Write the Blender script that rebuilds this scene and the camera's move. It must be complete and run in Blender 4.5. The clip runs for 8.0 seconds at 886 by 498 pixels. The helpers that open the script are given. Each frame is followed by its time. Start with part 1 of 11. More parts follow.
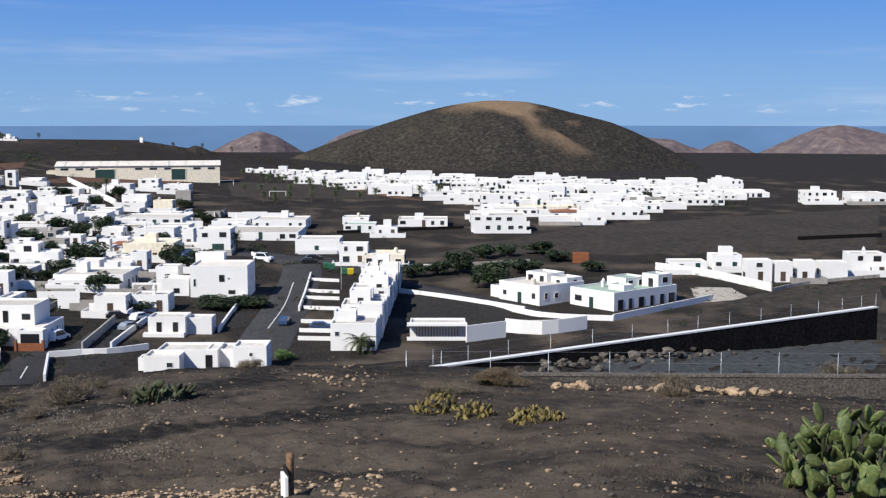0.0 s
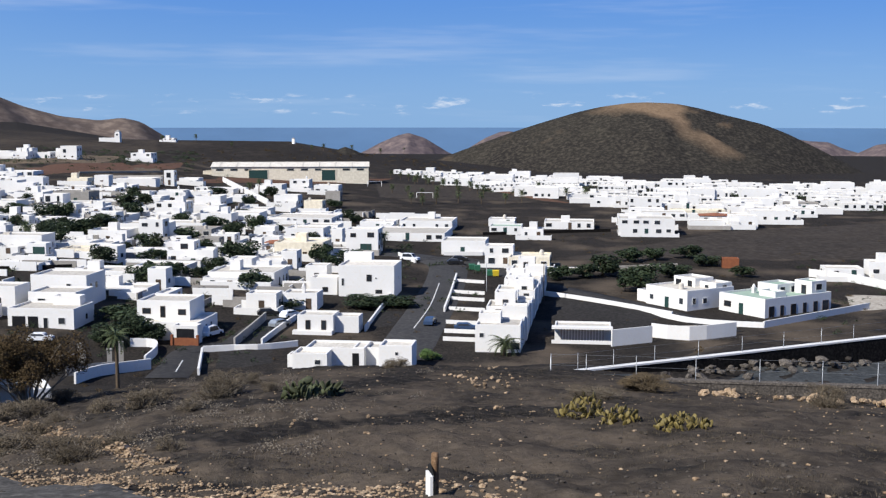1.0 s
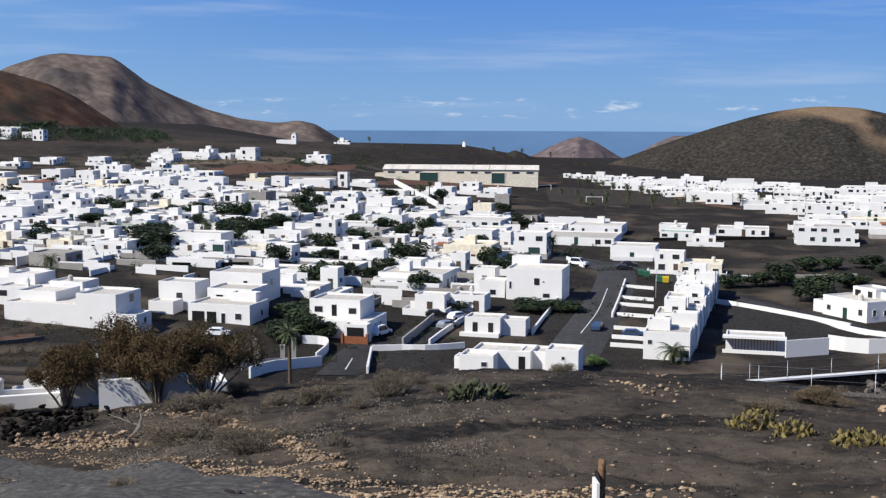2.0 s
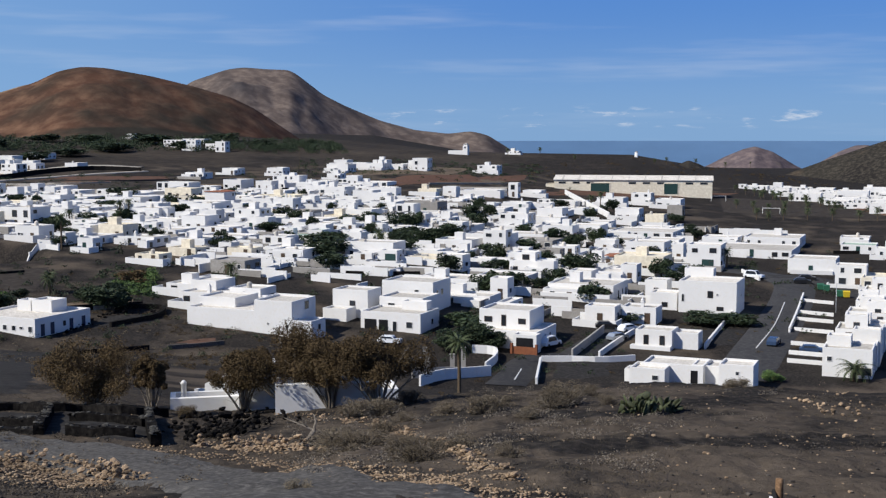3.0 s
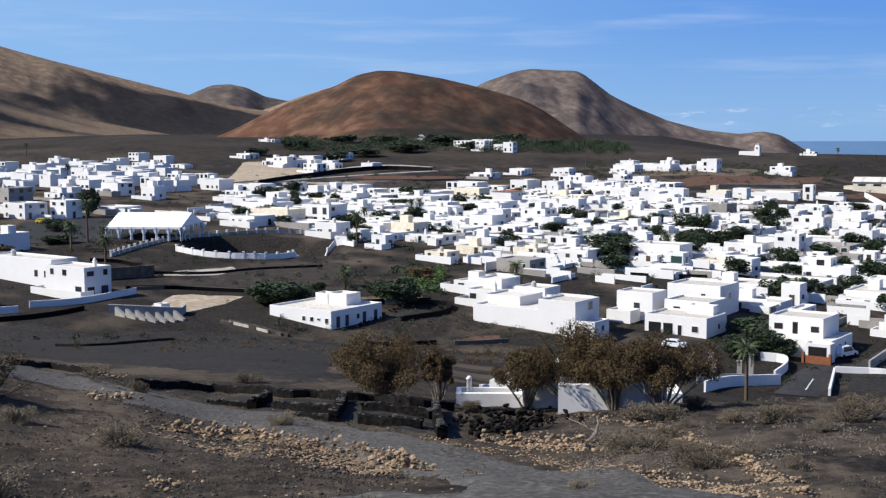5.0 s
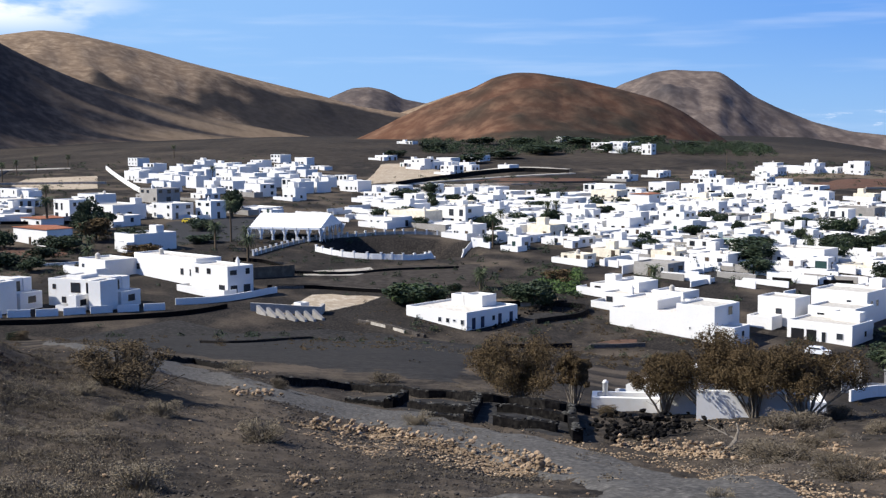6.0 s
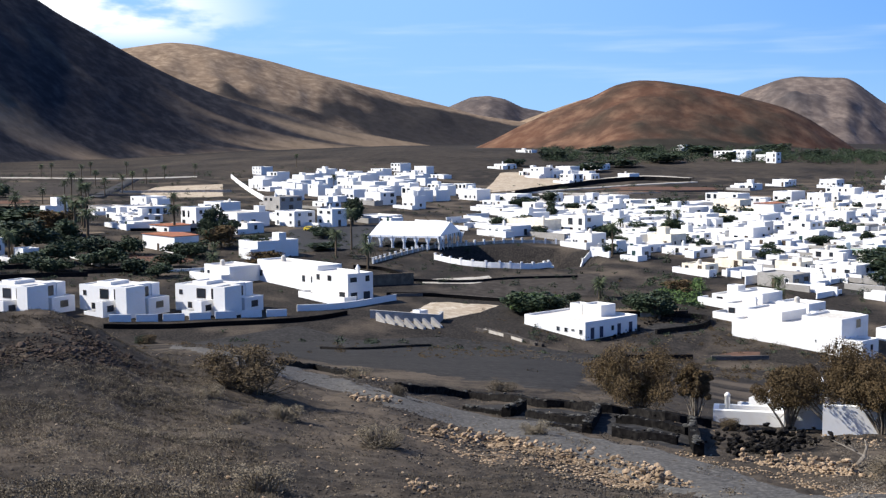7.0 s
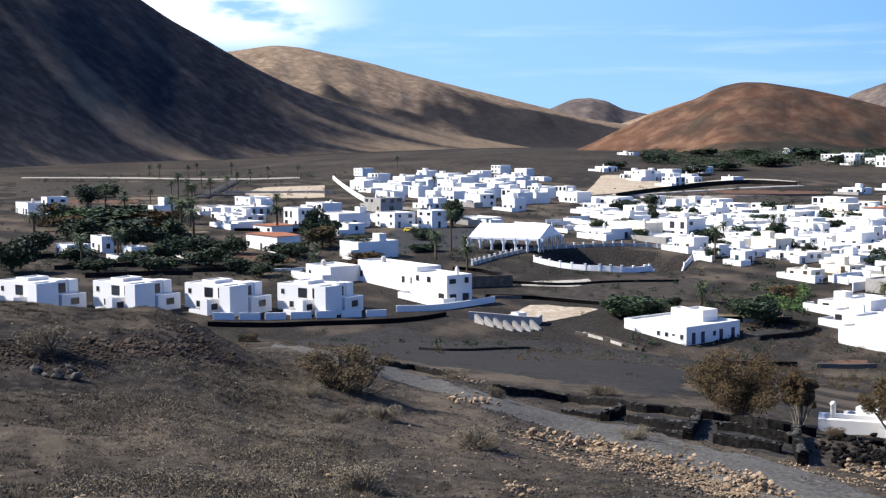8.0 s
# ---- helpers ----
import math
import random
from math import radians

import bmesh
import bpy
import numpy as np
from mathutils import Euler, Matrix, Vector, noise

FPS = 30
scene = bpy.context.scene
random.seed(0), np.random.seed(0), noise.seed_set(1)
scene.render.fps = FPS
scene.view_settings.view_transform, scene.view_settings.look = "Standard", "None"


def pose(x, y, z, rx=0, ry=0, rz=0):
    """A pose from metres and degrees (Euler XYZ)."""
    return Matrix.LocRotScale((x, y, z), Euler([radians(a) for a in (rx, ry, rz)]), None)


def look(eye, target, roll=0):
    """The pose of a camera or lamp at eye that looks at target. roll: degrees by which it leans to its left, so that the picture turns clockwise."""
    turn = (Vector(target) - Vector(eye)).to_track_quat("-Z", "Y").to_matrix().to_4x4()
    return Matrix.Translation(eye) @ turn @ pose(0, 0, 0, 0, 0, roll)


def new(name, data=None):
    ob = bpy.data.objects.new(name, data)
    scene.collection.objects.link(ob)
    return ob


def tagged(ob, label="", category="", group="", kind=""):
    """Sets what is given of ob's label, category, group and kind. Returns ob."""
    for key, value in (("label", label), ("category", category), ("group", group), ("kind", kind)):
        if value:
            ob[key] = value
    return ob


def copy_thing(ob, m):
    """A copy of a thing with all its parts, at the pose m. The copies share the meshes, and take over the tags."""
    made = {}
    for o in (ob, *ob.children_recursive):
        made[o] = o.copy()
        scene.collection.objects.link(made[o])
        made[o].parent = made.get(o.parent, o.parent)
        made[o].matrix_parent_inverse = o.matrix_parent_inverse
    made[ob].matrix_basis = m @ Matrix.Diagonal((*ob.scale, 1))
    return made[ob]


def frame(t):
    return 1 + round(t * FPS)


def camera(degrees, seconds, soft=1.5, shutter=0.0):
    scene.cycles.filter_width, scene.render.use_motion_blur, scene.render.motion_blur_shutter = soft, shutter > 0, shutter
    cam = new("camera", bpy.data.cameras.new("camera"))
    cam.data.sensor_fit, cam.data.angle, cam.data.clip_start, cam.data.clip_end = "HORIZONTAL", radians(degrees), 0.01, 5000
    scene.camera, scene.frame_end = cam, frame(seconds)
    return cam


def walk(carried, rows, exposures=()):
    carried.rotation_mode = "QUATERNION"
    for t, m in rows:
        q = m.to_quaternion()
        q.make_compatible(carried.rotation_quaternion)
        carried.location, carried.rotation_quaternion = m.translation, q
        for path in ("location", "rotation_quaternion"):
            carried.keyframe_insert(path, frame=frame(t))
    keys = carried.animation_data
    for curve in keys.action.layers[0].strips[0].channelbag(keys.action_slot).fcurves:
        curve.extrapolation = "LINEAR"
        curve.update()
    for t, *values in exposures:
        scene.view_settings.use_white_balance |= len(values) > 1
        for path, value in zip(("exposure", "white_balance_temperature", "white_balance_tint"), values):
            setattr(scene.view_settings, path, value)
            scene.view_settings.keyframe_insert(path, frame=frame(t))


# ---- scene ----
cam = camera(39.93, 8.0, soft=1.3)
ARM = 0.2  # the camera is turned at arm's length
PATH = [
    (0.0, 0.0, -6.3, 0.0),
    (0.5, 2.796, -6.4, -0.008),
    (1.0, 6.869, -6.205, 0.013),
    (1.5, 10.736, -6.161, 0.215),
    (3.0, 22.813, -5.579, -0.078),
    (3.5, 26.167, -5.415, -0.188),
    (4.0, 29.548, -5.404, -0.41),
    (4.5, 32.912, -5.429, -0.281),
    (6.0, 42.595, -5.386, -0.36),
    (6.5, 45.668, -5.066, -0.28),
    (7.0, 48.176, -4.941, -0.474),
    (7.5, 50.526, -4.823, -0.27),
    (8.0, 52.854, -4.815, -0.304),
]
walk(cam, [(t, pose(-ARM * math.sin(radians(yaw)), ARM * (math.cos(radians(yaw)) - 1), 38.0, 90 + pitch, 0, yaw) @ pose(0, 0, 0, 0, 0, roll)) for t, yaw, pitch, roll in PATH],
     exposures=[(0.0, 0.26), (1.5, 0.24), (3.0, 0.05), (3.5, 0.05), (4.5, 0.25), (6.0, 0.56), (7.0, 0.75), (8.0, 0.90)])
SUN_LEFT, SUN_UP = 136.0, 41.0  # degrees left of ahead, and above the horizon
sun_way = Vector((-math.sin(radians(SUN_LEFT)) * math.cos(radians(SUN_UP)), math.cos(radians(SUN_LEFT)) * math.cos(radians(SUN_UP)), math.sin(radians(SUN_UP))))
sun = new("sun", bpy.data.lights.new("sun", "SUN"))
sun.data.energy, sun.data.angle, sun.data.color = 5.0, radians(0.55), (1.0, 0.962, 0.895)
sun.matrix_world = look(sun_way * 100, (0, 0, 0))

world = bpy.data.worlds.new("sky")
scene.world = world
world.use_nodes = True
wt = world.node_tree
wt.nodes.clear()


def wnode(kind, **values):
    n = wt.nodes.new(kind)
    for key, value in values.items():
        n.inputs[key].default_value = value
    return n


sky = wt.nodes.new("ShaderNodeTexSky")
sky.sky_type, sky.sun_disc = "NISHITA", False
sky.sun_elevation, sky.sun_rotation = radians(SUN_UP), radians(-SUN_LEFT)
sky.altitude, sky.air_density, sky.dust_density, sky.ozone_density = 200, 1.0, 0.2, 3.0
coord = wt.nodes.new("ShaderNodeTexCoord")
split = wt.nodes.new("ShaderNodeSeparateXYZ")
wt.links.new(coord.outputs["Generated"], split.inputs[0])
# flat-bottomed cumulus over the mountains and thin wisps over the sea: noise on the sky's dome
stretch = wt.nodes.new("ShaderNodeMapping")
stretch.inputs["Scale"].default_value = (3.2, 3.2, 11.0)
wt.links.new(coord.outputs["Generated"], stretch.inputs[0])
puffs = wnode("ShaderNodeTexNoise", Scale=3.4, Detail=7.0, Roughness=0.55)
wt.links.new(stretch.outputs[0], puffs.inputs["Vector"])


def wmath(op, a, b=None, clamp=False):
    n = wt.nodes.new("ShaderNodeMath")
    n.operation, n.use_clamp = op, clamp
    for slot, value in ((0, a), (1, b)):
        if value is None:
            continue
        if isinstance(value, (int, float)):
            n.inputs[slot].default_value = value
        else:
            wt.links.new(value, n.inputs[slot])
    return n.outputs[0]


def wramp(value, a, b, c=0.0, d=1.0):
    n = wt.nodes.new("ShaderNodeMapRange")
    n.interpolation_type = "SMOOTHSTEP"
    for slot, v in ((1, a), (2, b), (3, c), (4, d)):
        n.inputs[slot].default_value = v
    wt.links.new(value, n.inputs[0])
    return n.outputs[0]


left = wmath("MULTIPLY", split.outputs["X"], -1.0)
cumulus = wmath("MULTIPLY", wmath("MULTIPLY", wramp(puffs.outputs["Fac"], 0.34, 0.54), wramp(left, 0.81, 0.89)), wramp(split.outputs["Z"], 0.068, 0.10))
streaks = wt.nodes.new("ShaderNodeMapping")
streaks.inputs["Scale"].default_value = (13.0, 13.0, 62.0)
wt.links.new(coord.outputs["Generated"], streaks.inputs[0])
thin = wnode("ShaderNodeTexNoise", Scale=2.6, Detail=5.0, Roughness=0.6)
wt.links.new(streaks.outputs[0], thin.inputs["Vector"])
low = wmath("MULTIPLY", wramp(split.outputs["Z"], -0.002, 0.008), wramp(split.outputs["Z"], 0.012, 0.022, 1.0, 0.0))
wisps = wmath("MULTIPLY", wmath("MULTIPLY", wramp(thin.outputs["Fac"], 0.56, 0.72), low), 0.55)
veil = wt.nodes.new("ShaderNodeMapping")
veil.inputs["Scale"].default_value = (2.0, 2.0, 26.0)
wt.links.new(coord.outputs["Generated"], veil.inputs[0])
haze = wnode("ShaderNodeTexNoise", Scale=1.7, Detail=4.0, Roughness=0.6)
wt.links.new(veil.outputs[0], haze.inputs["Vector"])
cirrus = wmath("MULTIPLY", wramp(haze.outputs["Fac"], 0.5, 0.75), 0.16)
cover = wmath("MAXIMUM", wmath("MAXIMUM", cumulus, wisps), cirrus, True)
tint = wt.nodes.new("ShaderNodeMix")
tint.data_type, tint.blend_type = "RGBA", "MULTIPLY"
tint.inputs["Factor"].default_value = 1.0
tint.inputs["B"].default_value = (0.52, 0.74, 1.22, 1)
wt.links.new(sky.outputs[0], tint.inputs["A"])
air = wt.nodes.new("ShaderNodeMix")  # clear blue air low over the sea, paler towards the horizon
air.data_type = "RGBA"
wt.links.new(wramp(split.outputs["Z"], -0.01, 0.11), air.inputs["Factor"])
air.inputs["A"].default_value = (2.35, 4.3, 7.4, 1)
air.inputs["B"].default_value = (1.0, 2.75, 7.0, 1)
layer = wt.nodes.new("ShaderNodeMix")
layer.data_type = "RGBA"
wt.links.new(wramp(split.outputs["Z"], 0.08, 0.5, 0.85, 0.0), layer.inputs["Factor"])
wt.links.new(tint.outputs["Result"], layer.inputs["A"])
wt.links.new(air.outputs["Result"], layer.inputs["B"])
mixer = wt.nodes.new("ShaderNodeMix")
mixer.data_type = "RGBA"
wt.links.new(cover, mixer.inputs["Factor"])
glow = wt.nodes.new("ShaderNodeMix")  # the haze brightens towards the sun's side
glow.data_type = "RGBA"
wt.links.new(wramp(left, 0.25, 0.92, 0.0, 0.85), glow.inputs["Factor"])
wt.links.new(layer.outputs["Result"], glow.inputs["A"])
glow.inputs["B"].default_value = (2.7, 4.8, 7.9, 1)
wt.links.new(glow.outputs["Result"], mixer.inputs["A"])
mixer.inputs["B"].default_value = (9.0, 9.3, 9.8, 1)
back = wnode("ShaderNodeBackground", Strength=0.085)
wt.links.new(mixer.outputs["Result"], back.inputs["Color"])
wout = wt.nodes.new("ShaderNodeOutputWorld")
wt.links.new(back.outputs[0], wout.inputs[0])
def material(name, *tones, scale=1.0, fine=8.0, rough=0.9, bump=0.0, metal=0.0, vary=0.0, coords="Object", attribute="", spread=(0.35, 0.65), bump_scale=None):
    """A surface of two to four tones mixed by noise at two scales; vary: spread of brightness between objects. attribute: a float mesh attribute that mixes towards the last tone."""
    m = bpy.data.materials.new(name)
    m.use_nodes = True
    nt = m.node_tree
    bsdf = nt.nodes["Principled BSDF"]
    bsdf.inputs["Roughness"].default_value, bsdf.inputs["Metallic"].default_value = rough, metal
    bsdf.inputs["Specular IOR Level"].default_value = 0.3 if rough < 0.8 else 0.02

    def noise_of(s, detail):
        n = nt.nodes.new("ShaderNodeTexNoise")
        n.inputs["Scale"].default_value, n.inputs["Detail"].default_value, n.inputs["Roughness"].default_value = s, detail, 0.62
        nt.links.new(tc.outputs[coords], n.inputs["Vector"])
        return n.outputs["Fac"]

    def ramp(value, a, b):
        n = nt.nodes.new("ShaderNodeMapRange")
        n.inputs[1].default_value, n.inputs[2].default_value = a, b
        nt.links.new(value, n.inputs[0])
        return n.outputs[0]

    def mix(f, a, b, blend="MIX"):
        n = nt.nodes.new("ShaderNodeMix")
        n.data_type, n.blend_type = "RGBA", blend
        for slot, v in (("Factor", f), ("A", a), ("B", b)):
            if isinstance(v, bpy.types.NodeSocket):
                nt.links.new(v, n.inputs[slot])
            else:
                n.inputs[slot].default_value = v if isinstance(v, float) else (*v, 1)
        return n.outputs["Result"]

    tc = nt.nodes.new("ShaderNodeTexCoord")
    big, small = noise_of(scale, 5.0), noise_of(fine, 6.0)
    plain = tones[:-1] if attribute else tones
    colour = mix(ramp(big, *spread), plain[0], plain[1 % len(plain)])
    if len(plain) > 2:
        colour = mix(ramp(small, 0.45, 0.7), colour, plain[2])
    if attribute:
        at = nt.nodes.new("ShaderNodeAttribute")
        at.attribute_name = attribute
        blend = nt.nodes.new("ShaderNodeMath")
        blend.operation = "MULTIPLY_ADD"
        nt.links.new(big, blend.inputs[0])
        blend.inputs[1].default_value = 0.7
        nt.links.new(at.outputs["Fac"], blend.inputs[2])
        colour = mix(ramp(blend.outputs[0], 0.55, 1.15), colour, tones[-1])
    grain = nt.nodes.new("ShaderNodeMapRange")
    grain.inputs[3].default_value, grain.inputs[4].default_value = (0.45, 1.55) if bump else (0.8, 1.2)
    nt.links.new(small, grain.inputs[0])
    level = grain.outputs[0]
    if vary:
        info = nt.nodes.new("ShaderNodeObjectInfo")
        each = nt.nodes.new("ShaderNodeMapRange")
        each.inputs[3].default_value, each.inputs[4].default_value = 1 - vary, 1 + vary
        nt.links.new(info.outputs["Random"], each.inputs[0])
        mul = nt.nodes.new("ShaderNodeMath")
        mul.operation = "MULTIPLY"
        nt.links.new(level, mul.inputs[0])
        nt.links.new(each.outputs[0], mul.inputs[1])
        level = mul.outputs[0]
    scaled = nt.nodes.new("ShaderNodeVectorMath")
    scaled.operation = "SCALE"
    nt.links.new(colour, scaled.inputs[0])
    nt.links.new(level, scaled.inputs["Scale"])
    nt.links.new(scaled.outputs[0], bsdf.inputs["Base Color"])
    if bump:
        b = nt.nodes.new("ShaderNodeBump")
        b.inputs["Strength"].default_value, b.inputs["Distance"].default_value = 0.7, bump
        nt.links.new(noise_of(bump_scale or fine, 8.0), b.inputs["Height"])
        nt.links.new(b.outputs[0], bsdf.inputs["Normal"])
    return m


M_SOIL = material("volcanic_soil", (0.017, 0.0155, 0.0148), (0.029, 0.026, 0.0235), (0.052, 0.044, 0.036), (0.094, 0.075, 0.057), scale=0.17, fine=2.6, rough=0.95, bump=0.10, attribute="dry", bump_scale=5.0)
M_ASH = material("black_ash_field", (0.027, 0.0255, 0.0245), (0.035, 0.033, 0.0315), (0.046, 0.043, 0.040), scale=0.12, fine=1.6, rough=0.95, bump=0.04)
M_ASH_BROWN = material("brown_ash_field", (0.038, 0.033, 0.029), (0.052, 0.044, 0.037), (0.062, 0.053, 0.045), scale=0.03, fine=0.6, rough=0.95, bump=0.05)
M_RED_EARTH = material("red_earth", (0.12, 0.065, 0.045), (0.09, 0.055, 0.042), (0.14, 0.085, 0.06), scale=0.08, fine=0.9, rough=0.95)
M_SAND = material("pale_sandy_ground", (0.38, 0.31, 0.22), (0.28, 0.215, 0.15), (0.48, 0.41, 0.32), scale=0.06, fine=0.7, rough=0.95)
M_SOIL_TAN = material("tan_weedy_ground", (0.14, 0.105, 0.075), (0.085, 0.068, 0.052), (0.19, 0.15, 0.105), scale=0.05, fine=0.8, rough=0.95)
M_STREET = material("worn_asphalt", (0.044, 0.044, 0.046), (0.056, 0.055, 0.056), (0.072, 0.070, 0.069), scale=0.15, fine=1.5, rough=0.85)
M_ASH_GREY = material("grey_ash_plot", (0.058, 0.062, 0.063), (0.046, 0.050, 0.052), (0.074, 0.077, 0.076), scale=0.2, fine=2.0, rough=0.95, bump=0.03)
M_CONCRETE = material("weathered_concrete", (0.40, 0.36, 0.30), (0.27, 0.24, 0.20), (0.48, 0.44, 0.38), scale=0.12, fine=1.2, rough=0.9)
M_ASPHALT = material("asphalt", (0.034, 0.034, 0.036), (0.044, 0.043, 0.044), (0.056, 0.054, 0.053), scale=0.15, fine=1.5, rough=0.85)
M_TRACK = material("gravel_track", (0.088, 0.083, 0.077), (0.066, 0.062, 0.058), (0.128, 0.119, 0.107), scale=0.55, fine=7.0, rough=0.95, bump=0.03)
M_WHITE = material("whitewash", (0.72, 0.71, 0.685), (0.76, 0.75, 0.73), (0.64, 0.615, 0.57), scale=0.25, fine=2.0, rough=0.9, vary=0.04)
M_ROOF = material("flat_roof_coating", (0.57, 0.53, 0.465), (0.44, 0.40, 0.34), (0.67, 0.635, 0.57), scale=0.3, fine=2.2, rough=0.9, vary=0.22)
M_CREAM = material("cream_render", (0.72, 0.65, 0.51), (0.66, 0.59, 0.46), (0.76, 0.70, 0.57), scale=0.12, fine=1.0, rough=0.9)
M_GREY = material("bare_blockwork", (0.30, 0.28, 0.25), (0.38, 0.36, 0.33), (0.24, 0.22, 0.20), scale=0.4, fine=3.0, rough=0.95, vary=0.15)
M_TILE = material("terracotta_roof", (0.30, 0.12, 0.07), (0.24, 0.10, 0.06), (0.36, 0.17, 0.11), scale=0.6, fine=4.0, rough=0.85)
M_GREENROOF = material("green_roof_paint", (0.30, 0.40, 0.32), (0.36, 0.45, 0.37), (0.26, 0.34, 0.27), scale=0.3, fine=2.0, rough=0.8)
M_GLASS = material("dark_window_glass", (0.020, 0.024, 0.030), (0.032, 0.036, 0.042), scale=1.0, fine=3.0, rough=0.12, vary=0.4)
M_DOOR = material("painted_wood", (0.08, 0.05, 0.032), (0.05, 0.034, 0.024), (0.10, 0.07, 0.045), scale=2.0, fine=12.0, rough=0.6, vary=0.3)
M_GREEN_DOOR = material("dark_green_paint", (0.015, 0.045, 0.040), (0.022, 0.055, 0.05), scale=1.0, fine=6.0, rough=0.55)
M_REDWOOD = material("red_brown_gate", (0.24, 0.085, 0.035), (0.18, 0.06, 0.028), scale=1.5, fine=8.0, rough=0.65)
M_STONE = material("black_lava_stone", (0.007, 0.0065, 0.0065), (0.012, 0.011, 0.0105), (0.021, 0.019, 0.017), scale=0.8, fine=5.0, rough=0.95, bump=0.04, vary=0.35)
M_PALE_STONE = material("ochre_rubble", (0.31, 0.215, 0.13), (0.18, 0.125, 0.083), (0.45, 0.35, 0.24), scale=2.0, fine=9.0, rough=0.95, bump=0.02, vary=0.4)
M_GREY_STONE = material("grey_basalt_rubble", (0.085, 0.075, 0.066), (0.055, 0.048, 0.042), (0.15, 0.13, 0.11), scale=2.0, fine=9.0, rough=0.95, bump=0.02, vary=0.4)
M_BARK = material("palm_bark", (0.10, 0.075, 0.05), (0.07, 0.052, 0.036), (0.14, 0.11, 0.08), scale=2.0, fine=9.0, rough=0.95)
M_PALM = material("palm_fronds", (0.045, 0.065, 0.025), (0.060, 0.080, 0.032), (0.085, 0.090, 0.045), scale=0.9, fine=4.0, rough=0.7, vary=0.2)
M_LEAF = material("dark_green_leaves", (0.017, 0.030, 0.013), (0.028, 0.043, 0.018), (0.042, 0.058, 0.025), scale=0.8, fine=3.0, rough=0.75, vary=0.25)
M_LEAF_LIGHT = material("bright_green_leaves", (0.07, 0.12, 0.03), (0.05, 0.09, 0.024), (0.10, 0.14, 0.04), scale=0.8, fine=3.0, rough=0.75, vary=0.25)
M_TAMARISK = material("brown_tamarisk_foliage", (0.095, 0.066, 0.036), (0.064, 0.048, 0.026), (0.145, 0.102, 0.056), scale=0.9, fine=4.0, rough=0.9, vary=0.2)
M_DRY = material("dry_scrub", (0.125, 0.100, 0.070), (0.088, 0.071, 0.051), (0.185, 0.155, 0.112), scale=1.0, fine=5.0, rough=0.95, vary=0.3)
M_OLIVE = material("olive_brown_twiggery", (0.115, 0.086, 0.052), (0.080, 0.062, 0.040), (0.175, 0.132, 0.080), scale=1.0, fine=5.0, rough=0.95, vary=0.15)
M_GRASS = material("withered_grass", (0.078, 0.064, 0.047), (0.056, 0.047, 0.036), (0.120, 0.099, 0.070), scale=0.5, fine=4.0, rough=0.95)
M_STRAW = material("pale_straw", (0.20, 0.165, 0.115), (0.14, 0.115, 0.08), (0.27, 0.225, 0.16), scale=1.0, fine=5.0, rough=0.95, vary=0.2)
M_TWIG = material("grey_twigs", (0.17, 0.145, 0.115), (0.12, 0.10, 0.08), (0.24, 0.21, 0.17), scale=2.0, fine=8.0, rough=0.95)
M_CACTUS = material("prickly_pear_pads", (0.070, 0.098, 0.030), (0.040, 0.064, 0.024), (0.15, 0.15, 0.042), scale=1.2, fine=5.0, rough=0.6, vary=0.5)
M_CACTUS_DARK = material("dark_prickly_pear_pads", (0.050, 0.060, 0.026), (0.032, 0.045, 0.022), (0.085, 0.085, 0.035), scale=1.2, fine=5.0, rough=0.65, vary=0.4)
M_CACTUS_YELLOW = material("yellowing_cactus_pads", (0.15, 0.11, 0.030), (0.085, 0.07, 0.026), (0.22, 0.175, 0.055), scale=1.4, fine=6.0, rough=0.6, vary=0.3)
M_METAL = material("galvanised_metal", (0.30, 0.31, 0.32), (0.38, 0.39, 0.40), scale=2.0, fine=10.0, rough=0.45, metal=0.7)
M_CANVAS = material("white_canvas", (0.84, 0.84, 0.83), (0.80, 0.80, 0.79), scale=0.4, fine=2.0, rough=0.8)
M_LINE = material("road_paint", (0.68, 0.67, 0.64), (0.52, 0.51, 0.49), scale=0.5, fine=3.0, rough=0.8)
M_HILL_DARK = material("dark_scrub_hillside", (0.022, 0.020, 0.019), (0.034, 0.031, 0.026), (0.062, 0.054, 0.042), (0.185, 0.128, 0.082), scale=0.012, fine=0.35, rough=0.95, attribute="bare", bump=1.2, bump_scale=0.2)
M_HILL_RED = material("red_cinder_hillside", (0.120, 0.060, 0.037), (0.082, 0.046, 0.032), (0.140, 0.082, 0.052), (0.036, 0.032, 0.025), scale=0.008, fine=0.06, rough=0.95, attribute="bare", bump=2.0, bump_scale=0.05)
# the near-black last tone is the shade painted on the long mountain
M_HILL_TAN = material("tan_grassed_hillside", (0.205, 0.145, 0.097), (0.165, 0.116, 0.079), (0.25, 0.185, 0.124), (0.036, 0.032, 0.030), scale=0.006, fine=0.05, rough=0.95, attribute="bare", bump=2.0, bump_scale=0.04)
# aerial haze is painted into these washed-out tones
M_HILL_FAR = material("haze_tinted_hillside", (0.13, 0.10, 0.10), (0.10, 0.082, 0.088), (0.155, 0.12, 0.11), (0.22, 0.165, 0.125), scale=0.006, fine=0.04, rough=0.95, attribute="bare", bump=2.0, bump_scale=0.03)
# cloud shade is in the dark tones, sunlit streaks in the last one
M_HILL_ASH = material("cloud_shaded_ash_mountainside", (0.022, 0.022, 0.026), (0.032, 0.031, 0.034), (0.045, 0.042, 0.042), (0.185, 0.136, 0.092), scale=0.004, fine=0.05, rough=0.95, attribute="bare", bump=1.5, bump_scale=0.03)
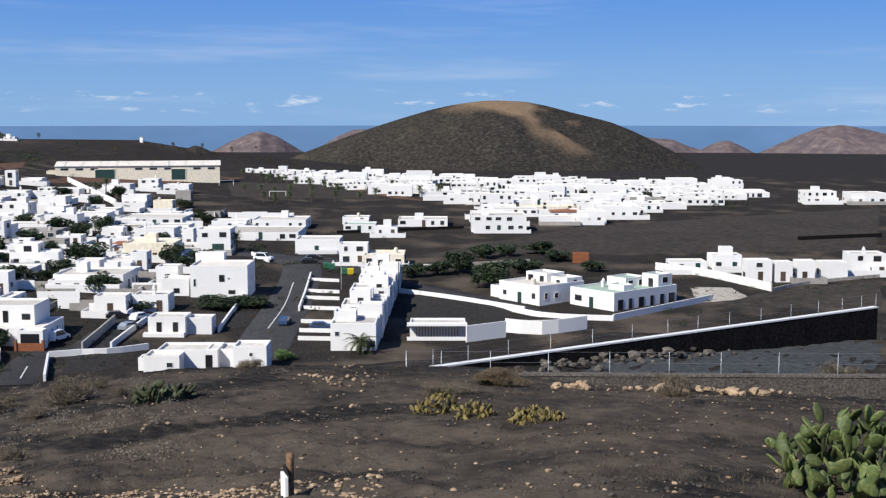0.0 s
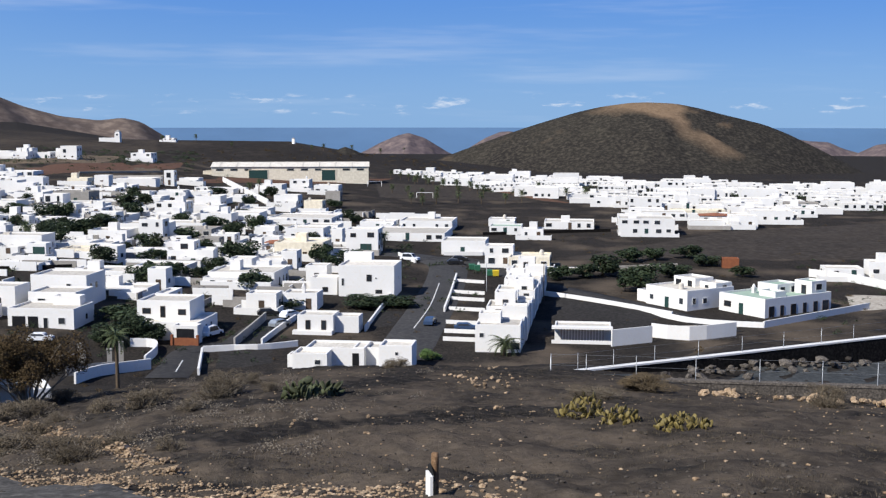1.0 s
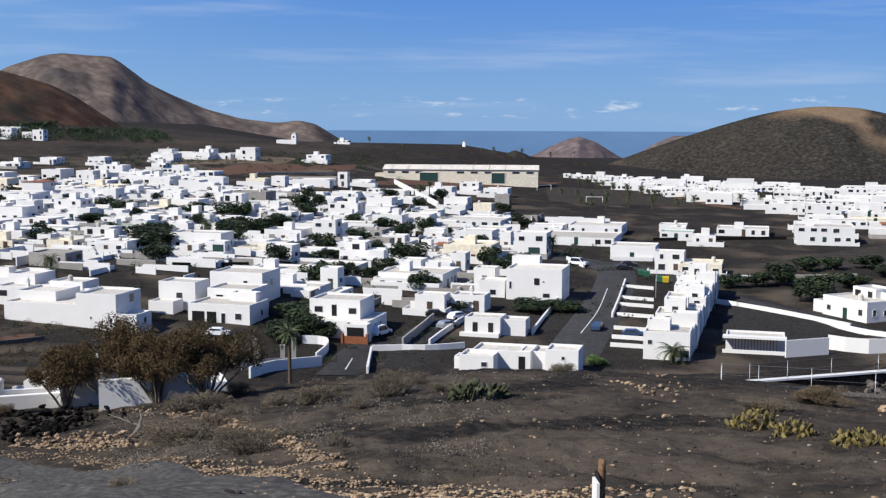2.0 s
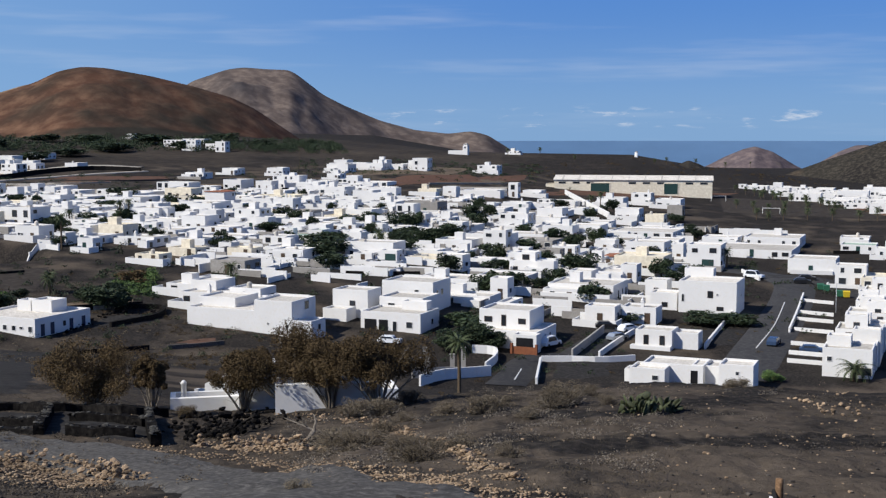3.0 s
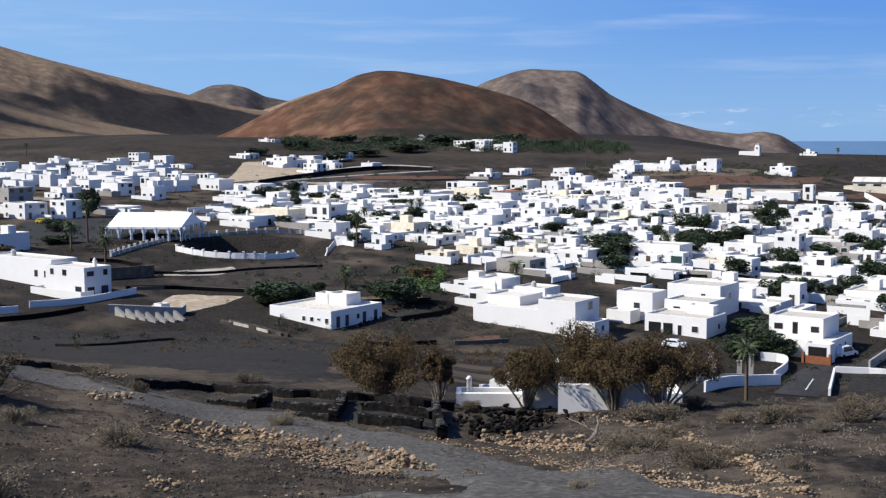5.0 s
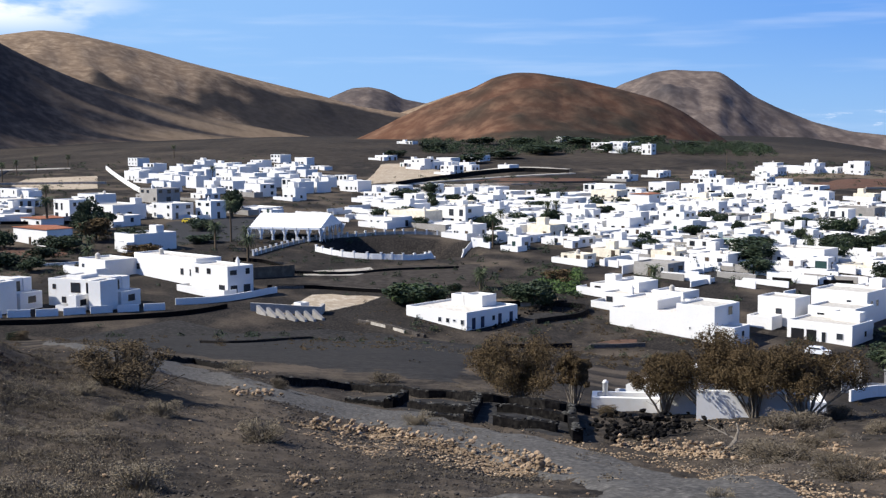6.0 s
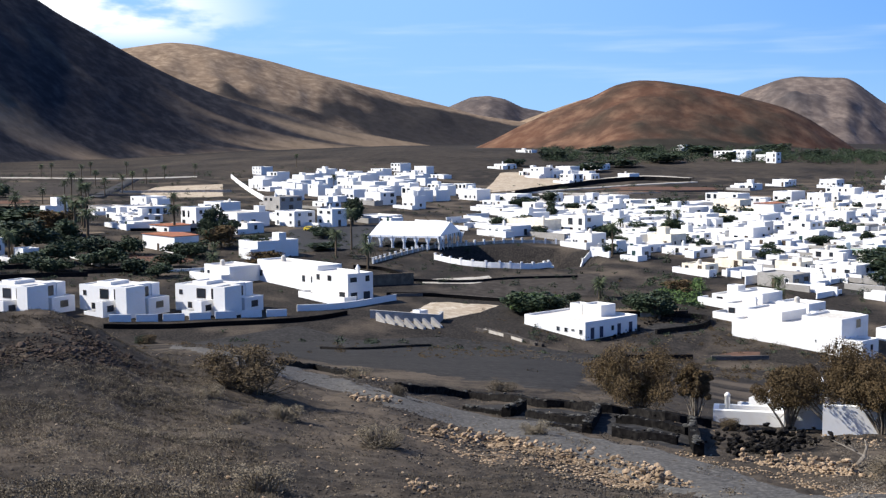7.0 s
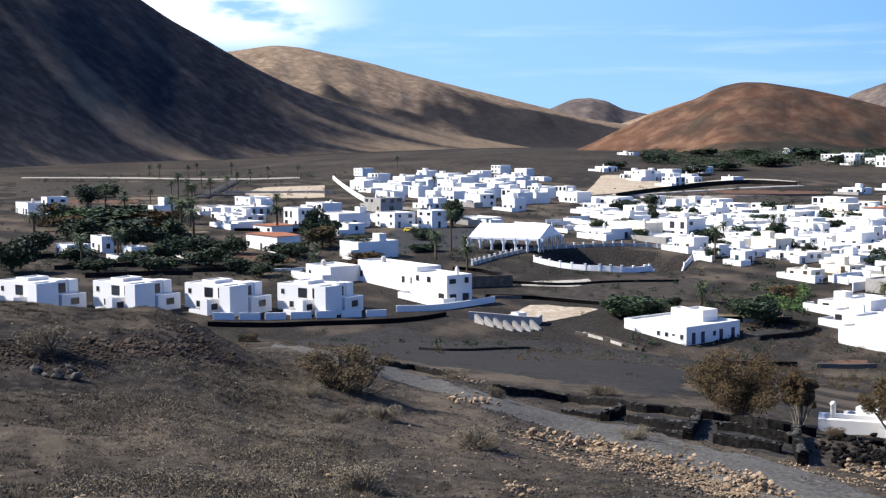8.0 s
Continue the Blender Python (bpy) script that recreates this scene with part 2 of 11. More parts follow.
M_HILL_PALE = material("grey_brown_mountainside", (0.140, 0.108, 0.090), (0.105, 0.083, 0.073), (0.175, 0.138, 0.112), (0.062, 0.054, 0.053), scale=0.004, fine=0.035, rough=0.95, attribute="bare", bump=2.5, bump_scale=0.02)
M_BLUE_DOOR = material("dark_blue_paint", (0.012, 0.022, 0.055), (0.018, 0.03, 0.07), scale=1.0, fine=6.0, rough=0.5)
M_CAR_DARK = material("dark_car_paint", (0.012, 0.012, 0.013), (0.018, 0.018, 0.02), rough=0.3)
# ground heights round the hillside, by bearing (degrees left of ahead) and distance; the village floor lies at 0, the eye at EYE
EYE = 38.0
NEAR_R = (0, 10, 20, 32, 45, 55, 65, 75, 90, 110, 140, 170, 200)
NEAR_AZ = (-25, -8, 0, 12, 20, 26, 33, 40, 46, 53, 60, 67, 75)
P_A = (-1.6, -3.6, -5.6, -7.6, -10.2, -12.3, -14.6, -17.4, -18.4, -19.2, -29, -36.5, -38)
P_B = (-1.6, -3.6, -5.6, -7.6, -10.2, -12.3, -14.6, -16.9, -17.9, -19.6, -29, -36.5, -38)
P_C = (-1.6, -3.7, -5.9, -7.8, -10.0, -11.8, -13.6, -16.0, -18.3, -24, -31, -36.8, -38)
P_D = (-1.6, -3.7, -5.9, -7.8, -9.8, -11.6, -13.4, -15.9, -19.5, -25, -32, -36.8, -38)
P_E = (-1.6, -3.7, -5.9, -8.0, -10.1, -11.9, -14.2, -17.0, -21.0, -26, -32, -36.8, -38)
P_F = (-1.6, -3.6, -5.9, -8.6, -10.6, -12.3, -14.8, -17.3, -20.5, -25, -31.5, -36, -37.5)
P_G = (-1.6, -3.3, -6.0, -9.1, -11.0, -12.6, -14.4, -16.3, -19.2, -23, -28, -32.5, -36.5)
P_H = (-1.6, -3.2, -6.0, -9.0, -10.6, -12.1, -13.7, -15.4, -18.0, -21.3, -26, -31, -35.3)
P_I = (-1.6, -3.2, -5.9, -8.6, -10.5, -12.0, -13.5, -15.0, -17.4, -20.5, -25, -29.5, -34)
P_J = (-1.6, -3.2, -5.9, -7.8, -9.5, -11.0, -12.6, -14.3, -16.9, -20.1, -24.5, -28.5, -32.5)
P_K = (-1.6, -3.2, -5.7, -7.2, -8.1, -9.4, -10.9, -12.4, -14.8, -18.0, -22.8, -27.4, -32)
P_L = (-1.6, -3.0, -5.4, -6.3, -5.75, -7.8, -10.5, -13.0, -16.0, -19.5, -23.5, -27.5, -31)
P_M = (-1.6, -3.0, -5.2, -5.7, -5.2, -7.0, -10.0, -12.6, -15.6, -19.0, -23, -27, -30.5)
NEAR_Z = np.array([P_A, P_B, P_C, P_D, P_E, P_F, P_G, P_H, P_I, P_J, P_K, P_L, P_M])


def heights(x, y):
    """Ground height at x, y (arrays or numbers)."""
    x, y = np.asarray(x, float), np.asarray(y, float)
    r = np.hypot(x, y)
    az = np.degrees(np.arctan2(-x, y))
    a = np.clip(az, -25, 75)
    i = np.clip(np.searchsorted(NEAR_AZ, a, side="right") - 1, 0, 11)
    lo, hi = np.array(NEAR_AZ)[i], np.array(NEAR_AZ)[i + 1]
    u = (a - lo) / (hi - lo)
    u = u * u * (3 - 2 * u)
    q = np.minimum(r, 200.0)
    j = np.clip(np.searchsorted(NEAR_R, q, side="right") - 1, 0, 11)
    r0, r1 = np.array(NEAR_R)[j], np.array(NEAR_R)[j + 1]
    v = (q - r0) / (r1 - r0)
    z = (NEAR_Z[i, j] * (1 - v) + NEAR_Z[i, j + 1] * v) * (1 - u) + (NEAR_Z[i + 1, j] * (1 - v) + NEAR_Z[i + 1, j + 1] * v) * u
    far = np.maximum(r - 200, 0)
    k = np.interp(a, (-25, 8, 14, 24, 40, 75), (0.018, 0.018, 0.028, 0.062, 0.055, 0.05))
    z = z + k * 330 * (1 - np.exp(-far / 330))
    z = z + np.interp(a, (7, 11, 14, 20, 26, 31), (0, 6, 12.5, 8, 3.5, 0)) * np.exp(-(((r - 860) / 110) ** 2))
    up = np.clip((r - 600) / 380, 0, 1)
    z = z + np.interp(a, (24, 32, 50, 58, 63), (0, 13, 13, 6, 0)) * up * up * (3 - 2 * up)
    low = np.clip((r - 620) / 430, 0, 1)
    z = z - np.interp(a, (-25, 2, 9), (12, 12, 0)) * low * low * (3 - 2 * low) * np.clip((2600 - r) / 1200, 0, 1)
    pit = ((x + 219) * 0.76 + (y - 223) * -0.65) / 17, ((x + 219) * 0.65 + (y - 223) * 0.76) / 21
    z = z - 6.5 * np.clip((1 - np.hypot(*pit)) * 4, 0, 1)
    drop = np.interp(a, (-25, 18, 26), (0.03, 0.03, 0.0))
    fade = np.clip((150 - r) / 60, 0, 1) * np.clip(r / 12, 0, 1)
    rough = (0.10 - 0.05 * np.clip((r - 30) / 10, 0, 1)) * np.sin(0.83 * x + 1.7 * np.sin(0.31 * y + 0.4)) * np.sin(0.71 * y + 1.3 * np.sin(0.43 * x))
    rough = rough + 0.06 * np.sin(2.3 * x + 1.1 * np.sin(1.7 * y)) * np.sin(2.7 * y + 1.4 * np.sin(1.9 * x)) + 0.03 * np.sin(6.1 * x + np.sin(4.3 * y)) * np.sin(5.3 * y + 2 * np.sin(3.7 * x))
    z = z + rough * fade
    return z + EYE - drop * np.maximum(r - 1000, 0)


def gz(x, y):
    return float(heights(x, y))
def mesh_of(name, verts, faces, mat, smooth=False):
    me = bpy.data.meshes.new(name)
    me.from_pydata([tuple(v) for v in verts], [], faces)
    for mt in mat if isinstance(mat, (list, tuple)) else (mat,):
        me.materials.append(mt)
    if smooth:
        me.polygons.foreach_set("use_smooth", [True] * len(me.polygons))
    me.update()
    return me


def bm_mesh(name, bm, mat, smooth=False):
    me = bpy.data.meshes.new(name)
    bm.to_mesh(me)
    bm.free()
    me.materials.append(mat)
    if smooth:
        me.polygons.foreach_set("use_smooth", [True] * len(me.polygons))
    return me


def part(name, me, parent, m=None, label=""):
    """One mesh as a part under a thing or under a part, at the pose m in its parent."""
    ob = new(name, me)
    ob.parent = parent
    if m is not None:
        ob.matrix_basis = m
    return tagged(ob, label)


def thing(name, m, label, category, group="", kind="", data=None):
    ob = new(name, data)
    ob.matrix_basis = m
    return tagged(ob, label, category, group, kind)


def boxes(*items):
    """Vertices and faces of boxes given as (x0, y0, z0, x1, y1, z1)."""
    vs, fs = [], []
    for x0, y0, z0, x1, y1, z1 in items:
        b = len(vs)
        vs += [(x0, y0, z0), (x1, y0, z0), (x1, y1, z0), (x0, y1, z0), (x0, y0, z1), (x1, y0, z1), (x1, y1, z1), (x0, y1, z1)]
        fs += [tuple(b + i for i in f) for f in ((0, 3, 2, 1), (4, 5, 6, 7), (0, 1, 5, 4), (1, 2, 6, 5), (2, 3, 7, 6), (3, 0, 4, 7))]
    return vs, fs


def box_mesh(name, mat, *items):
    return mesh_of(name, *boxes(*items), mat)


def bearing(az, r):
    """x, y at a bearing (degrees left of ahead) and distance."""
    return -r * math.sin(radians(az)), r * math.cos(radians(az))


def patch(name, corners, mat, label, category="ground", lift=0.06, step=3.0, kind="structure"):
    """A sheet laid on the ground between four corners."""
    c = [Vector(p) for p in corners]
    n = max(2, int(max((c[1] - c[0]).length, (c[2] - c[3]).length) / step))
    k = max(2, int(max((c[3] - c[0]).length, (c[2] - c[1]).length) / step))
    pts = []
    for j in range(k + 1):
        a, b = c[0].lerp(c[3], j / k), c[1].lerp(c[2], j / k)
        for i in range(n + 1):
            p = a.lerp(b, i / n)
            if 0 < i < n and 0 < j < k:
                pass
            else:
                p = p + Vector((noise.noise((p.x * 0.2, p.y * 0.2, 3)), noise.noise((p.x * 0.2, p.y * 0.2, 9)))) * min(0.9, step * 0.25)
            pts.append((p.x, p.y))
    xy = np.array(pts)
    rim = np.array([not (0 < i < n and 0 < j < k) for j in range(k + 1) for i in range(n + 1)])
    zs = heights(xy[:, 0], xy[:, 1]) + np.where(rim, -0.08, lift)
    faces = [(j * (n + 1) + i, j * (n + 1) + i + 1, (j + 1) * (n + 1) + i + 1, (j + 1) * (n + 1) + i) for j in range(k) for i in range(n)]
    ob = new(name, mesh_of(name, np.column_stack([xy, zs]), faces, mat, True))
    return tagged(ob, label, category, kind=kind)


def spaced(points, step):
    """Points along a smooth line through the given ones, about step apart, each with its sideways direction."""
    ps = [Vector(p) for p in points]
    fine = []
    for i in range(len(ps) - 1):
        p0, p1, p2, p3 = ps[max(i - 1, 0)], ps[i], ps[i + 1], ps[min(i + 2, len(ps) - 1)]
        n = max(1, round((p2 - p1).length / step))
        for s in range(n):
            t = s / n
            fine.append(0.5 * (2 * p1 + (p2 - p0) * t + (2 * p0 - 5 * p1 + 4 * p2 - p3) * t * t + (3 * p1 - p0 - 3 * p2 + p3) * t ** 3))
    fine.append(ps[-1])
    out = []
    for i, p in enumerate(fine):
        d = (fine[min(i + 1, len(fine) - 1)] - fine[max(i - 1, 0)]).normalized()
        out.append((p, Vector((-d.y, d.x))))
    return out


def ribbon(name, points, width, mat, label, category="road", lift=0.08, step=2.5, ragged=0.0, kind="structure"):
    """A strip along a line on the ground."""
    rows, across = spaced(points, step), 4
    vs = []
    for i, (p, s) in enumerate(rows):
        w = width / 2 * (1 + ragged * noise.noise((i * 0.6, 1.7, width)))
        for j in range(across + 1):
            q = p + s * (-1.06, -0.97, 0, 0.97, 1.06)[j] * w
            vs.append((q.x, q.y, gz(q.x, q.y) + (lift if 0 < j < across else -0.06)))
    k = across + 1
    faces = [(i * k + j + 1, i * k + j, (i + 1) * k + j, (i + 1) * k + j + 1) for i in range(len(rows) - 1) for j in range(across)]
    return tagged(new(name, mesh_of(name, vs, faces, mat, True)), label, category, kind=kind)


def track_between(name, upper, lower, mat, label, across=10, rows=170):
    """A worn track between its two edges, with shallow wheel ruts."""
    def even(points):
        fine = [p for p, side in spaced(points, 0.5)]
        run = np.concatenate([[0], np.cumsum([(b - a).length for a, b in zip(fine, fine[1:])])])
        at = np.linspace(0, 1, rows) ** 1.6
        at = run[-1] - run[-1] * at[::-1]
        return np.column_stack([np.interp(at, run, [p[k] for p in fine]) for k in (0, 1)])

    a, b = even(upper), even(lower)
    vs = []
    for i in range(rows):
        for j in range(across + 1):
            t = j / across
            wob = 0.04 * noise.noise((i * 0.3, t * 3, 2.0))
            q = a[i] * (1 - t - wob) + b[i] * (t + wob)
            rut = 0.03 * math.cos(4 * math.pi * t)
            vs.append((q[0], q[1], gz(*q) + (-0.06 if j in (0, across) else 0.06 + rut)))
    k = across + 1
    faces = [(i * k + j + 1, i * k + j, (i + 1) * k + j, (i + 1) * k + j + 1) for i in range(rows - 1) for j in range(across)]
    return tagged(new(name, mesh_of(name, vs, faces, mat, True)), label, "track", kind="structure")


def line_wall(name, points, height, thick, mat, label, category="wall", step=3.0, uneven=0.0, group="", sink=0.5, coping=None, kind="", level=None):
    """A wall that follows a line on the ground; coping: material of a capping course as a part."""
    rows = spaced(points, step)

    def strip(low, high, w):
        vs = []
        for i, (p, s) in enumerate(rows):
            g, z0, z1 = gz(p.x, p.y), low, high
            if level is not None:
                z0 = z0 if z0 < 0 else level - g + 0.003
                z1 = level - g + (0.12 if w > thick else 0)
            h = z1 + (uneven * noise.noise((p.x * 0.7, p.y * 0.7, 5.0)) if z1 else 0)
            for side in (-1, 1):
                q = p + s * side * w / 2
                vs += [(q.x, q.y, g + z0), (q.x, q.y, g + h)]
        fs = []
        for i in range(len(rows) - 1):
            a, b = 4 * i, 4 * i + 4
            fs += [(a, a + 1, b + 1, b), (a + 2, b + 2, b + 3, a + 3), (a + 1, a + 3, b + 3, b + 1), (a, b, b + 2, a + 2)]
        e = 4 * (len(rows) - 1)
        fs += [(0, 2, 3, 1), (e, e + 1, e + 3, e + 2)]
        return vs, fs

    ob = new(name, mesh_of(name, *strip(-sink, height, thick), mat))
    tagged(ob, label, category, group, kind)
    if coping:
        part("coping", mesh_of("coping", *strip(height + 0.003, height + 0.12, thick + 0.08), coping), ob)
    return ob
# dark ash bands of old terraces
BANDS = (
    ((-19.3, 39.1), (-14.1, 36.8), (-10.0, 35.1), (-7.5, 37.6)),
    ((-10.8, 27.9), (-7.8, 26.1), (-5.6, 28.1), (-3.3, 29.5), (-1.2, 32.6)),
    ((-8.8, 38.6), (-7.3, 45.1), (-20.6, 182.9)),
)


def band_near(x, y):
    best = 99.0
    for line in BANDS:
        for (ax, ay), (bx, by) in zip(line, line[1:]):
            t = max(0.0, min(1.0, ((x - ax) * (bx - ax) + (y - ay) * (by - ay)) / ((bx - ax) ** 2 + (by - ay) ** 2)))
            best = min(best, math.hypot(x - ax - t * (bx - ax), y - ay - t * (by - ay)))
    return best


def build_ground():
    fine = np.arange(-26, 80.01, 0.16)
    azs = np.concatenate([fine, np.arange(84, 330, 6.0)])
    rs = np.concatenate([np.geomspace(1.0, 8, 12)[:-1], np.geomspace(8, 75, 150)[:-1], np.geomspace(75, 900, 150)[:-1], np.geomspace(900, 4900, 40)])
    A, Rr = np.meshgrid(np.radians(azs), rs)
    X, Y = -Rr * np.sin(A), Rr * np.cos(A)
    Z = heights(X, Y)
    flat = np.column_stack([X.ravel(), Y.ravel(), Z.ravel()])
    dry = np.zeros(len(flat))
    for i, (x, y, z) in enumerate(flat):
        r = math.hypot(x, y)
        if r > 1500:
            continue
        n1 = noise.noise((x * 0.12, y * 0.12, 0.3))
        n2 = noise.fractal((x * 0.45, y * 0.45, 2.0), 1.0, 2.0, 4) if r < 95 else 0
        big = noise.noise((x * 0.02, y * 0.02, 7.0))
        az = math.degrees(math.atan2(-x, y))
        near = max(0.0, 1 - r / 130)
        n3 = noise.fractal((x * 0.07, y * 0.07, 5.0), 1.0, 2.0, 5) if r < 700 else 0
        dark = 0.8 * math.exp(-((band_near(x, y) + 0.5 * n2) / 1.0) ** 2) if r < 75 and az < 24 else 0
        dry[i] = (0.12 + 0.10 * max(0.0, 1 - abs(r - 330) / 330)) + 0.23 * near + 0.85 * n3 * (1 - near) + 0.5 * big * (0.6 + near) + (0.12 if r > 330 and az > 20 else 0) + (0.17 * near if az < 16 else 0) + 0.25 * n1 * near + 0.62 * n2 * near - dark + (0.05 * near if az > 44 else 0) - (0.16 * max(0.0, min(1.0, (38 - r) / 10)) if 24 < az < 58 else 0) + (0.10 * min(1.0, max(0.0, (r - 220) / 120)) if az > 12 else 0) + (0.14 * max(0.0, 1 - abs(r - 95) / 55) if 34 < az < 58 else 0) + (0.26 * max(0.0, 1 - abs(r - 135) / 70) if 22 < az < 50 else 0)
        if r < 60 and az > 46:  # straw-coloured hollow beside the dark bank of the track
            hollow = min(1.0, max(0.0, (az - 57.5 + 2 * n1) / 2.5)) * min(1.0, max(0.0, (31 - r) / 4))
            bank = min(1.0, max(0.0, (58.5 - az + 2 * n1) / 2.5)) * min(1.0, max(0.0, (34 - r) / 4))
            dry[i] += 0.06 * hollow + 0.05 * bank - 0.34 * n2 * near * max(hollow, bank)
            if az > 58:
                dry[i] -= 0.30 * math.exp(-((r - 36 - 3 * n1) / 4.0) ** 2)
    nA, nR = len(azs), len(rs)
    faces = [(j * nA + i, (j + 1) * nA + i, (j + 1) * nA + (i + 1) % nA, j * nA + (i + 1) % nA) for j in range(nR - 1) for i in range(nA)]
    faces.append(tuple(range(nA)))
    me = mesh_of("ground", flat, faces, M_SOIL, True)
    me.attributes.new("dry", "FLOAT", "POINT").data.foreach_set("value", dry.astype(np.float32))
    tagged(new("ground", me), "dark volcanic hillside and valley floor with dry grass", "ground", kind="structure")


build_ground()


from mathutils.bvhtree import BVHTree

SLOPES = []


def top_z(x, y):
    """Height of the ground or of a hill's flank at x, y."""
    z = gz(x, y)
    for tree_of in SLOPES:
        hit = tree_of.ray_cast(Vector((x, y, 900)), Vector((0, 0, -1)))
        if hit[0] is not None:
            z = max(z, hit[0].z)
    return z


def hill(name, r, outline, mat, label, slope=2.6, back=1.6, seed=0, gullies=0.10, bare=None, foot=None, steps=150, sharp=0.35, slant=3.0, kind="structure"):
    """A hill: its crest line as (bearing, elevation) seen from the eye at the distance r, with flanks that run down towards and away from the viewer."""
    az = np.array([a for a, e in outline])[::-1]
    el = np.array([e for a, e in outline])[::-1]
    fine = np.linspace(az[0], az[-1], steps)
    crest = np.interp(fine, az, r * np.tan(np.radians(el)) + EYE)
    for _ in range(max(2, steps // 40)):
        crest[1:-1] = (crest[:-2] + 2 * crest[1:-1] + crest[2:]) / 4
    rows = 64
    tall = max(crest) - (foot if foot is not None else gz(*bearing(fine[steps // 2], r)))
    vs, tone = [], []
    for i, a in enumerate(fine):
        x0, y0 = bearing(a, r)
        base = foot if foot is not None else gz(x0, y0) - 4
        h = max(crest[i] - base, 1.0)
        for j in range(rows + 1):
            v = 2 * j / rows - 1
            d = h * (slope if v < 0 else back) * 1.25 + 30
            rr = r + v * d
            x, y = bearing(a, rr)
            round_top = 0.5 + 0.5 * math.cos(math.pi * abs(v) ** 0.9)
            cone = (1 - abs(v)) ** 1.45
            p = round_top * (1 - sharp) + (cone * 0.9 + 0.1 * round_top) * sharp
            s = 1 / (0.55 * tall)
            g = noise.fractal((x * s + seed, y * s, seed * 1.7), 1.0, 2.1, 6)
            ridge = noise.fractal(((a - slant * v) * 0.45 + seed + 0.25 * g, seed + 0.8 * v, 4.0), 1.0, 2.2, 3)
            z = base + h * p * (1 + gullies * (g + 0.5 * ridge) * min(1.0, 2.6 * abs(v))) - 3 * abs(v)
            vs.append((x, y, z))
            tone.append(bare(i / (steps - 1), v, g, ridge) if bare else 0.5 * g)
    k = rows + 1
    faces = [(i * k + j, i * k + j + 1, (i + 1) * k + j + 1, (i + 1) * k + j) for i in range(steps - 1) for j in range(rows)]
    SLOPES.append(BVHTree.FromPolygons([Vector(v) for v in vs], faces))
    me = mesh_of(name, vs, faces, mat, True)
    # bare blends to the last tone: soil patches, scrub, painted light and shade
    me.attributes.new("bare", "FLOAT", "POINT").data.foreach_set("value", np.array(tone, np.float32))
    return tagged(new(name, me), label, "hill", kind=kind)


# u runs along the crest from its low-bearing end, v from -1 at the near foot over 0 at the crest
hill("hill_dome", 1050, [(8.27, -2.4), (7.48, -2.15), (5.91, -1.55), (4.33, -0.98), (3.27, -0.61), (2.22, -0.27), (0.63, 0.2), (-0.42, 0.44), (-1.74, 0.62), (-2.53, 0.65), (-3.84, 0.59), (-4.89, 0.38), (-5.94, 0.1), (-7.77, -0.35), (-8.81, -0.76), (-10.37, -1.53), (-12.17, -2.5)],
     M_HILL_DARK, "rounded dark volcanic hill with a tan bare patch on top", seed=3, slope=2.2,
     bare=lambda u, v, g, q: 0.8 * math.exp(-((u - 0.50) / 0.11) ** 2 - ((v + 0.03) / 0.13) ** 2) + 1.05 * math.exp(-((u - 0.455 - 0.30 * v + 0.05 * g) / 0.055) ** 2) * max(0.0, 1 - max(0.0, -v - 0.15) * 1.9) + 0.42 * g - 0.06)
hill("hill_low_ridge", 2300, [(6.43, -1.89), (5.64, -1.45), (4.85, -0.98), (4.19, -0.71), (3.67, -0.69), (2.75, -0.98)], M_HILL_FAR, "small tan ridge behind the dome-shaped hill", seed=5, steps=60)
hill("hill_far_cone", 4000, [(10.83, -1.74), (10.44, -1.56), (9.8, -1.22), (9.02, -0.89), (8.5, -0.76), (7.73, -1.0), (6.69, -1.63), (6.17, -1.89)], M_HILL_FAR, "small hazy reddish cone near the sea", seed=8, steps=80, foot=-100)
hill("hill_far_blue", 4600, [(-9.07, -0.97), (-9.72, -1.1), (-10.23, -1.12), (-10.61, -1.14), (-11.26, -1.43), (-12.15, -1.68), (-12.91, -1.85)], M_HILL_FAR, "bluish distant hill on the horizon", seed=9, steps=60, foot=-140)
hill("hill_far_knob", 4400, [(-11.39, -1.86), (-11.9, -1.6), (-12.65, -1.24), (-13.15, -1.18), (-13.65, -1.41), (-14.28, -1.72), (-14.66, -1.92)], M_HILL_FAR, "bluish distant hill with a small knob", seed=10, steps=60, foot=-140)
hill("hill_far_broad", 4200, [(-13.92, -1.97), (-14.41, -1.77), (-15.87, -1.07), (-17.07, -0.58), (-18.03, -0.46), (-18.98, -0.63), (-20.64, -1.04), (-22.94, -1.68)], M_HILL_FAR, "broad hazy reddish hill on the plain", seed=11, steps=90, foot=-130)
# bare darkens the right flank, both for scrub and for its shade
hill("hill_red_cone", 1150, [(49.5, -1.5), (47.5, -0.6), (45.55, 0.27), (44.59, 0.77), (42.89, 1.52), (41.17, 2.11), (40.17, 2.62), (39.17, 2.83), (38.17, 2.79), (36.15, 2.44), (34.36, 2.01), (32.55, 1.49), (31.51, 0.97), (29.95, -0.08), (28.64, -1.01), (27.6, -1.6)],
     M_HILL_RED, "red cinder cone with dark scrub and painted shade on its flank", seed=13, slope=2.6,
     bare=lambda u, v, g, q: 0.62 * math.exp(-((u - 0.34) / 0.24) ** 2) * (0.55 - 0.6 * v) + 0.4 * g + (0.3 if v < -0.66 else 0.0) + 0.1)
